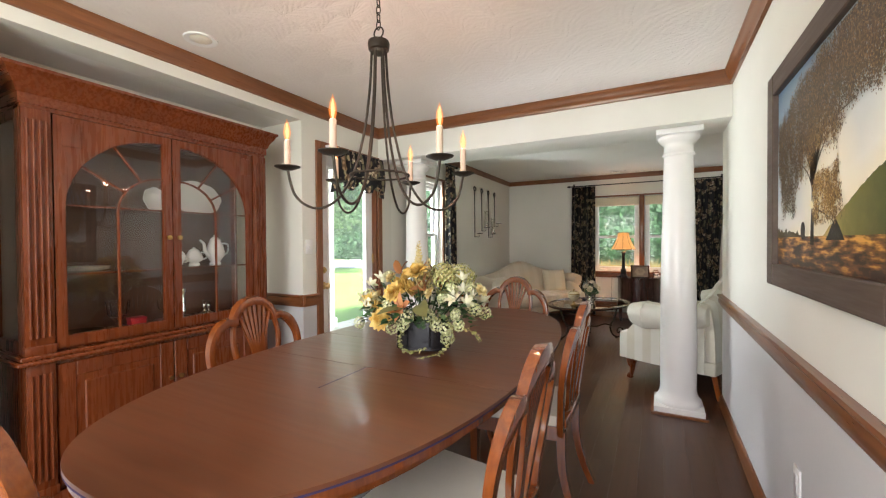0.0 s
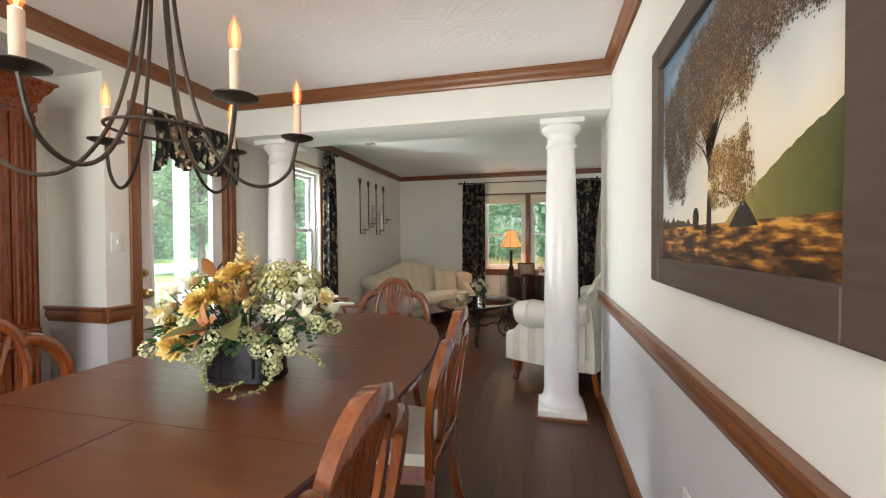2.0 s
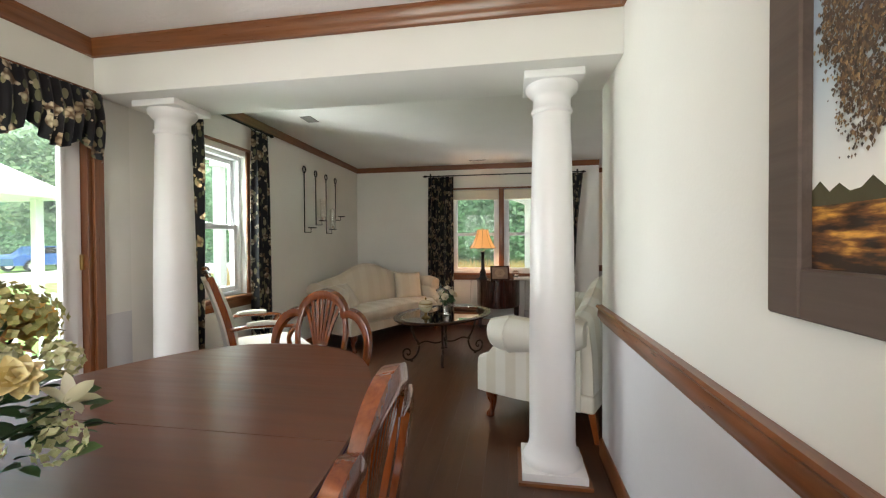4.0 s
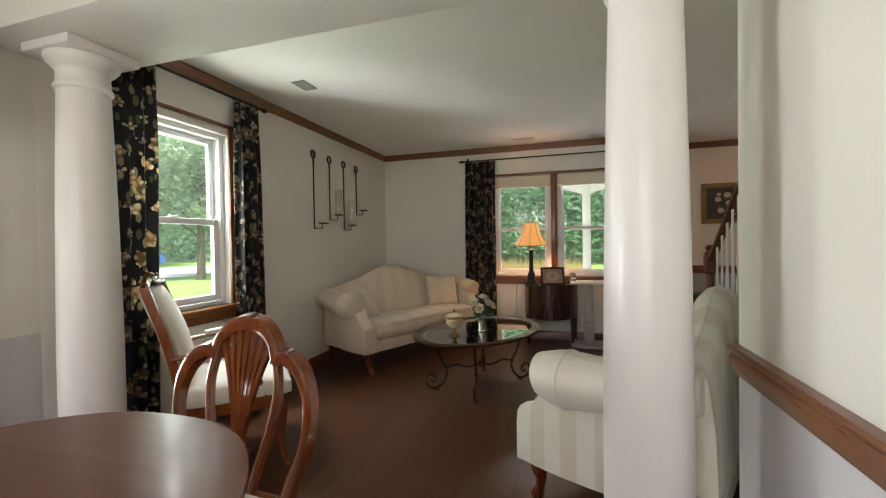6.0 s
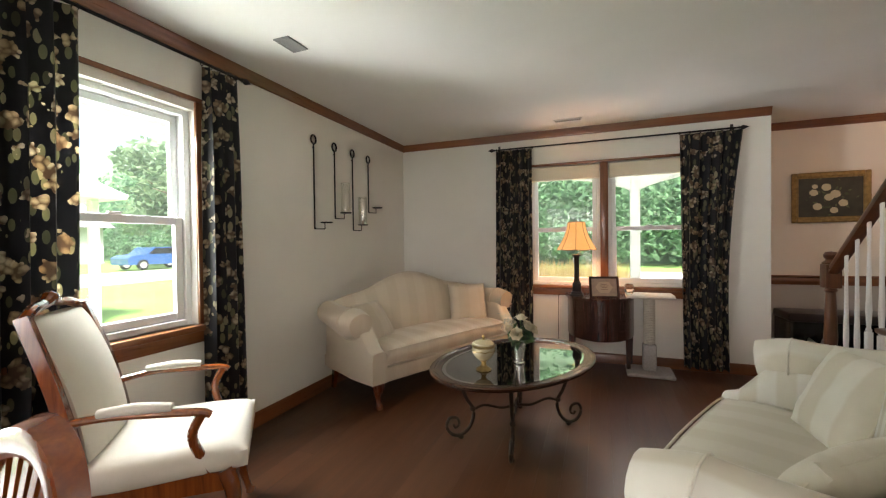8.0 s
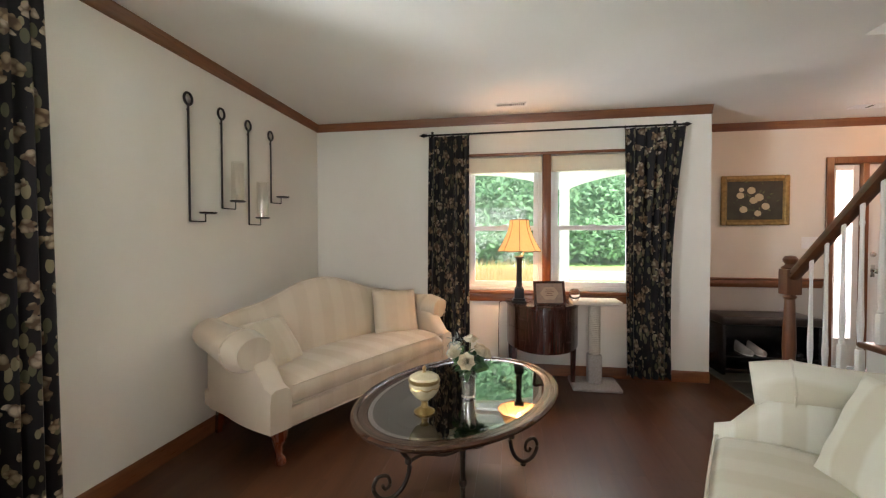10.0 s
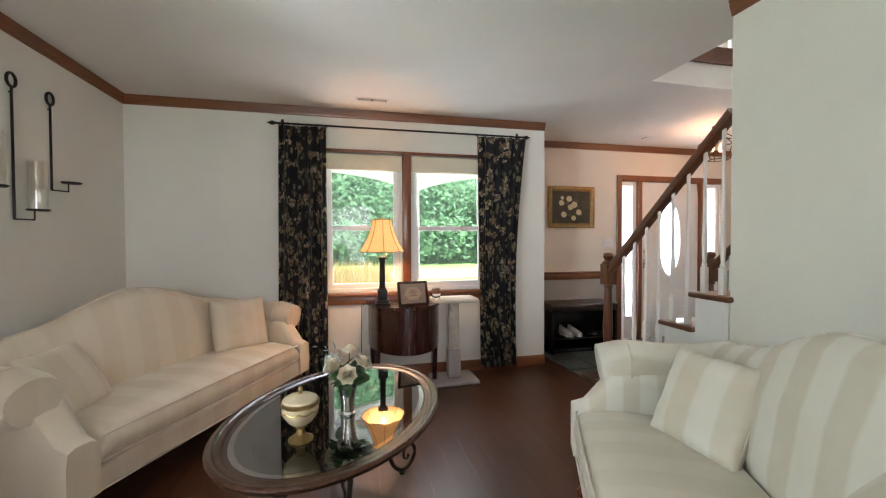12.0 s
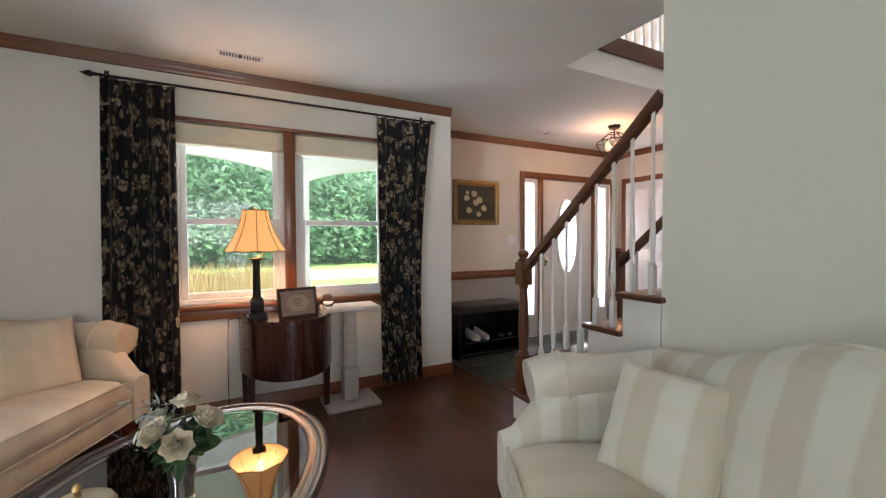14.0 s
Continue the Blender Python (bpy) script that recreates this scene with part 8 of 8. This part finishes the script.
# arched porch beam between the posts
for a, b in ((-2.75, 0.32), (0.32, 3.4)):
    k = [(a, 2.62)] + [(a + (b - a) * u, 2.02 + 0.30 * math.sin(math.pi * u) ** 0.7) for u in np.linspace(0, 1, 21)] + [(b, 2.62)]
    structure("porch_arch", moved(prism(k, 9.90, 10.0), Matrix(((1, 0, 0, 0), (0, 0, 1, 0), (0, 1, 0, 0), (0, 0, 0, 1)))), M_WHITE, "white arched porch beam", "porch beam", None)
for y in (1.6, 4.95, 7.2):
    pt = thing("porch_post", pose(-4.85, y, -0.12), "square white porch post by the side lawn", "post", "side porch posts")
    part("post", box(-0.07, 0.07, -0.07, 0.07, 0, 2.78, 0.006), M_WHITE, pt)
    part("base", box(-0.10, 0.10, -0.10, 0.10, 0, 0.16, 0.008), M_WHITE, pt)
    part("cap", box(-0.10, 0.10, -0.10, 0.10, 2.66, 2.78, 0.008), M_WHITE, pt)
fence = thing("picket_railing", pose(-4.85, 0, -0.12), "white picket railing on the side porch", "railing")
for z in (0.15, 0.80):
    part("rail", box(-0.025, 0.025, 1.7, 4.85, z, z + 0.05, 0.004), M_WHITE, fence)
pk = None
for k in range(28):
    m = pose(0, 1.78 + 0.112 * k, 0.0)
    pk = again(pk, m) if pk else part("picket", box(-0.012, 0.012, -0.018, 0.018, 0.08, 0.86, 0.003), M_WHITE, fence, at=m)


def tree(x, y, h, crown, seed, label, material, count=2600, size=0.16):
    rnd = random.Random(seed)
    t = thing("tree", pose(x, y, GZ), label, "tree")
    bm = tube([(0, 0, 0), (0.05, 0.02, h * 0.25), (-0.03, 0.05, h * 0.5), (0.05, 0, h * 0.85)], 0.16 * h / 7, 9, steps=4, sizes=[1.3, 1.0, 0.75, 0.25])
    for k in range(9):
        a, z = rnd.uniform(0, 6.28), h * rnd.uniform(0.28, 0.7)
        l = crown * rnd.uniform(0.5, 0.95)
        tube([(0, 0, z), (l * 0.5 * math.cos(a), l * 0.5 * math.sin(a), z + l * 0.3), (l * math.cos(a), l * math.sin(a), z + l * 0.45)], 0.07 * h / 7, 7, bm, 3, sizes=[1, 0.6, 0.25])
    part("trunk", bm, M_BARK, t, "grey-brown trunk and limbs", 60)
    bm = bmesh.new()
    for k in range(16):
        a, r, z = rnd.uniform(0, 6.28), crown * rnd.uniform(0.2, 0.8), h * rnd.uniform(0.38, 0.95)
        leaf_cloud(bm, (r * math.cos(a), r * math.sin(a), z), (crown * rnd.uniform(0.28, 0.45),) * 2 + (crown * rnd.uniform(0.2, 0.32),), count // 16, size, rnd)
    part("crown", bm, material, t, "uneven leafy crown", None)


tree(-15.5, 16.0, 6.5, 3.0, 1, "broad green street tree on the lawn", M_TREE, 4200, 0.15)
tree(-24, -8.0, 8.0, 3.2, 2, "tall green tree beyond the porch", M_TREE, 3600, 0.17)
tree(-30, 24, 9.0, 4.5, 3, "large green tree across the street", M_TREE, 3200, 0.28)
tree(-32, 8, 10.0, 5.0, 4, "large green tree across the street", M_TREE, 3200, 0.28)
tree(-34, -6, 9.0, 5.0, 7, "large green tree across the street", M_TREE, 3000, 0.28)
tree(-9, 30, 9.0, 4.0, 9, "green tree beyond the front lawn", M_HEDGE, 3200, 0.22)
tree(-20, 34, 9.0, 4.0, 10, "green tree beyond the front lawn", M_HEDGE, 3000, 0.22)
rh = random.Random(40)
bm = bmesh.new()
for k in range(170):
    x = -52 + 0.62 * k + rh.uniform(-1, 1)
    y = 27 + rh.uniform(0, 5) + 0.05 * abs(x - 6)
    h = rh.uniform(2.2, 3.8)
    for z in (h * 0.5, h * 1.15, h * 1.75):
        leaf_cloud(bm, (x + rh.uniform(-.6, .6), y + z * 0.5, GZ + z), (1.9, 1.6, 1.6), 230, 0.21, rh)
solid("woodland", bm, M_HEDGE, "dense green woodland edge behind the driveway", "woods", "", "stuff", None, None)
bm = bmesh.new()
rows = [[bm.verts.new((x, 31 + 14 * j, GZ + (4.5 + 8.0 * j) * (1 - 0.10 * math.sin(0.05 * x + 0.6 * j)) if j else GZ)) for x in range(-140, 141, 20)] for j in range(6)]
for lo_row, hi_row in zip(rows, rows[1:]):
    for k in range(14):
        bm.faces.new((lo_row[k], lo_row[k + 1], hi_row[k + 1], hi_row[k]))
structure("wooded_hill", bm, plain("hill_undergrowth", (0.12, 0.20, 0.11), 0.95, vary=0.3, scale=1.5, strength=0.4), "green wooded hill rising behind the driveway", "hill", 180)
bm = bmesh.new()
for k in range(520):
    x, v = rh.uniform(-70, 75), rh.random()
    y = 33 + 62 * v
    z = GZ + 3.4 + 8.0 * (y - 31) / 14
    leaf_cloud(bm, (x, y, z + rh.uniform(-0.5, 0.8)), (rh.uniform(2.4, 3.8),) * 2 + (rh.uniform(1.8, 2.6),), 190, 0.36 + 0.30 * v, rh)
solid("hill_trees", bm, M_HEDGE, "soft green tree crowns covering the hill", "woods", "", "stuff", None, None)
bm = bmesh.new()
for k in range(9000):
    x, y = rh.uniform(-9.5, 0.6), rh.uniform(11.5, 18.0)
    a, l, w = rh.uniform(0, 6.28), rh.uniform(0.4, 0.95), 0.018
    top = Vector((x + 0.3 * l * math.cos(a), y + 0.3 * l * math.sin(a), GZ + l))
    bm.faces.new([bm.verts.new(v) for v in ((x - w, y, GZ), (x + w, y, GZ), top)])
solid("ornamental_grass", bm, M_STRAW, "golden ornamental grasses in a front bed", "grass", "", "stuff", None, None)


def car(x, y, rz, colour, label):
    c = thing("car", pose(x, y, GZ + 0.02, 0, 0, rz), label, "car")
    body = [(-2.2, 0.35), (-2.25, 0.75), (-1.9, 0.92), (-1.2, 0.98), (-0.7, 1.42), (0.9, 1.45), (1.5, 1.0), (2.1, 0.92), (2.25, 0.6), (2.2, 0.32)]
    b = prism(body, -0.85, 0.85, 0.06, segments=3)
    part("body", moved(b, Matrix(((1, 0, 0, 0), (0, 0, 1, 0), (0, 1, 0, 0), (0, 0, 0, 1)))), colour, c, "", 50)
    win = [(-1.05, 1.0), (-0.64, 1.36), (0.85, 1.39), (1.35, 1.02)]
    part("side_windows", moved(prism(win, -0.86, 0.86), Matrix(((1, 0, 0, 0), (0, 0, 1, 0), (0, 1, 0, 0), (0, 0, 0, 1)))), M_BLACK, c, "dark side glass")
    for sx in (-1.4, 1.4):
        for sy in (-0.82, 0.82):
            w = part("wheel", lathe([(0.22, -0.11), (0.32, -0.10), (0.34, 0.0), (0.32, 0.10), (0.22, 0.11)], 20, at=pose(sx, sy, 0.34, 90, 0, 0)), M_BLACK, c, "black tyre")
            part("rim", lathe([(0.0, -0.115), (0.20, -0.115), (0.21, 0.115), (0.0, 0.115)], 16, at=pose(sx, sy, 0.34, 90, 0, 0)), M_SILVER, w, "silver rim")


M_BLUE = plain("blue_car_paint", (0.03, 0.10, 0.28), 0.2, 0.3, vary=0.05, Coat_Weight=0.6)
M_NAVY = plain("navy_car_paint", (0.02, 0.04, 0.12), 0.2, 0.3, vary=0.05, Coat_Weight=0.6)
car(-27.5, 21.0, 90, M_BLUE, "blue car parked across the street")
car(-27.5, 12.5, 90, M_BLUE, "blue car parked near the neighbour's lawn")
car(13.5, 24.5, 0, M_NAVY, "navy car parked at the driveway edge")
hs = thing("house", pose(-46, 18, GZ), "pale neighbouring house with a grey roof", "house")
part("wall", box(-4, 4, -8, 8, 0, 3.2, 0.02), plain("pale_siding", (0.62, 0.62, 0.60), 0.8), hs)
part("roof", moved(prism([(-4.8, 3.2), (4.8, 3.2), (0, 5.6)], -8.6, 8.6), Matrix(((1, 0, 0, 0), (0, 0, 1, 0), (0, 1, 0, 0), (0, 0, 0, 1)))), plain("grey_shingle", (0.16, 0.16, 0.17), 0.9), hs, "grey shingle roof", None)
for y in (-5.5, -1.5, 2.5, 5.5):
    w = part("window", ring_box(-0.6, 0.6, 0.9, 2.2, 0.08, -0.03, 0.0), M_WHITE, hs, at=pose(4.0, y, 0, 0, 0, 90))
    part("pane", box(-0.52, 0.52, -0.012, -0.002, 0.98, 2.12), M_BLACK, w)
pavilion = thing("gazebo", pose(-10.5, 6.3, GZ), "white garden pavilion with a pitched roof", "gazebo")
for x, y in ((-1.2, -1.4), (1.2, -1.4), (-1.2, 1.4), (1.2, 1.4)):
    part("post", box(x - 0.07, x + 0.07, y - 0.07, y + 0.07, 0, 2.4, 0.008), M_WHITE, pavilion)
part("roof", lathe([(2.4, 2.4), (2.45, 2.48), (0.1, 3.7), (0.0, 3.72)], 4, at=pose(0, 0, 0, 0, 0, 45)), M_WHITE, pavilion, "white pyramid roof", None)
tb = thing("garden_table", pose(1.35, 9.2, -0.12), "small dark slatted porch table", "table")
part("top", lathe([(0.0, 0.62), (0.20, 0.62), (0.21, 0.635), (0.20, 0.65), (0.0, 0.65)], 24), M_BLACKIRON, tb)
for k in range(12):
    a = radians(30 * k)
    part("rod", tube([(0.19 * math.cos(a), 0.19 * math.sin(a), 0.62), (0.12 * math.cos(a), 0.12 * math.sin(a), 0.35), (0.17 * math.cos(a), 0.17 * math.sin(a), 0.0)], 0.008, 6, steps=3), M_SILVER, tb)

# ---------------------------------------------------------------- floor pieces
rb_ = random.Random(77)
PW = 0.128
meshes = {}
x = XW - 0.02
while x < 1.37:
    w = min(PW, 1.37 - x)
    y = 3.64 if x + w > XE + 0.15 else YB
    ln = rb_.choice((0.3, 0.6, 0.9, 1.2))
    while y < YN + 0.1:
        ln = round(min(ln, YN + 0.1 - y), 3)
        if ln < 0.01:
            break
        key = (round(w, 3), ln)
        if key not in meshes:
            meshes[key] = mesh_of("plank", box(0.0002, w - 0.0002, 0.0002, ln - 0.0002, -0.012, 0.0), M_FLOOR)
        o = new("plank", meshes[key])
        o.parent = floor
        o.matrix_basis = pose(x, y, 0)
        y += ln
        ln = rb_.choice((0.9, 1.2, 1.5))
    x += PW
slab_floor = bpy.data.objects["floor_foyer"]
tile = mesh_of("tile", box(0.003, 0.302, 0.003, 0.302, -0.014, 0.0, 0.003, 1), M_SLATE)
for i in range(10):
    for j in range(14):
        o = new("tile", tile)
        o.parent = slab_floor
        o.matrix_basis = pose(1.372 + 0.305 * i, 3.72 + 0.305 * j, 0)
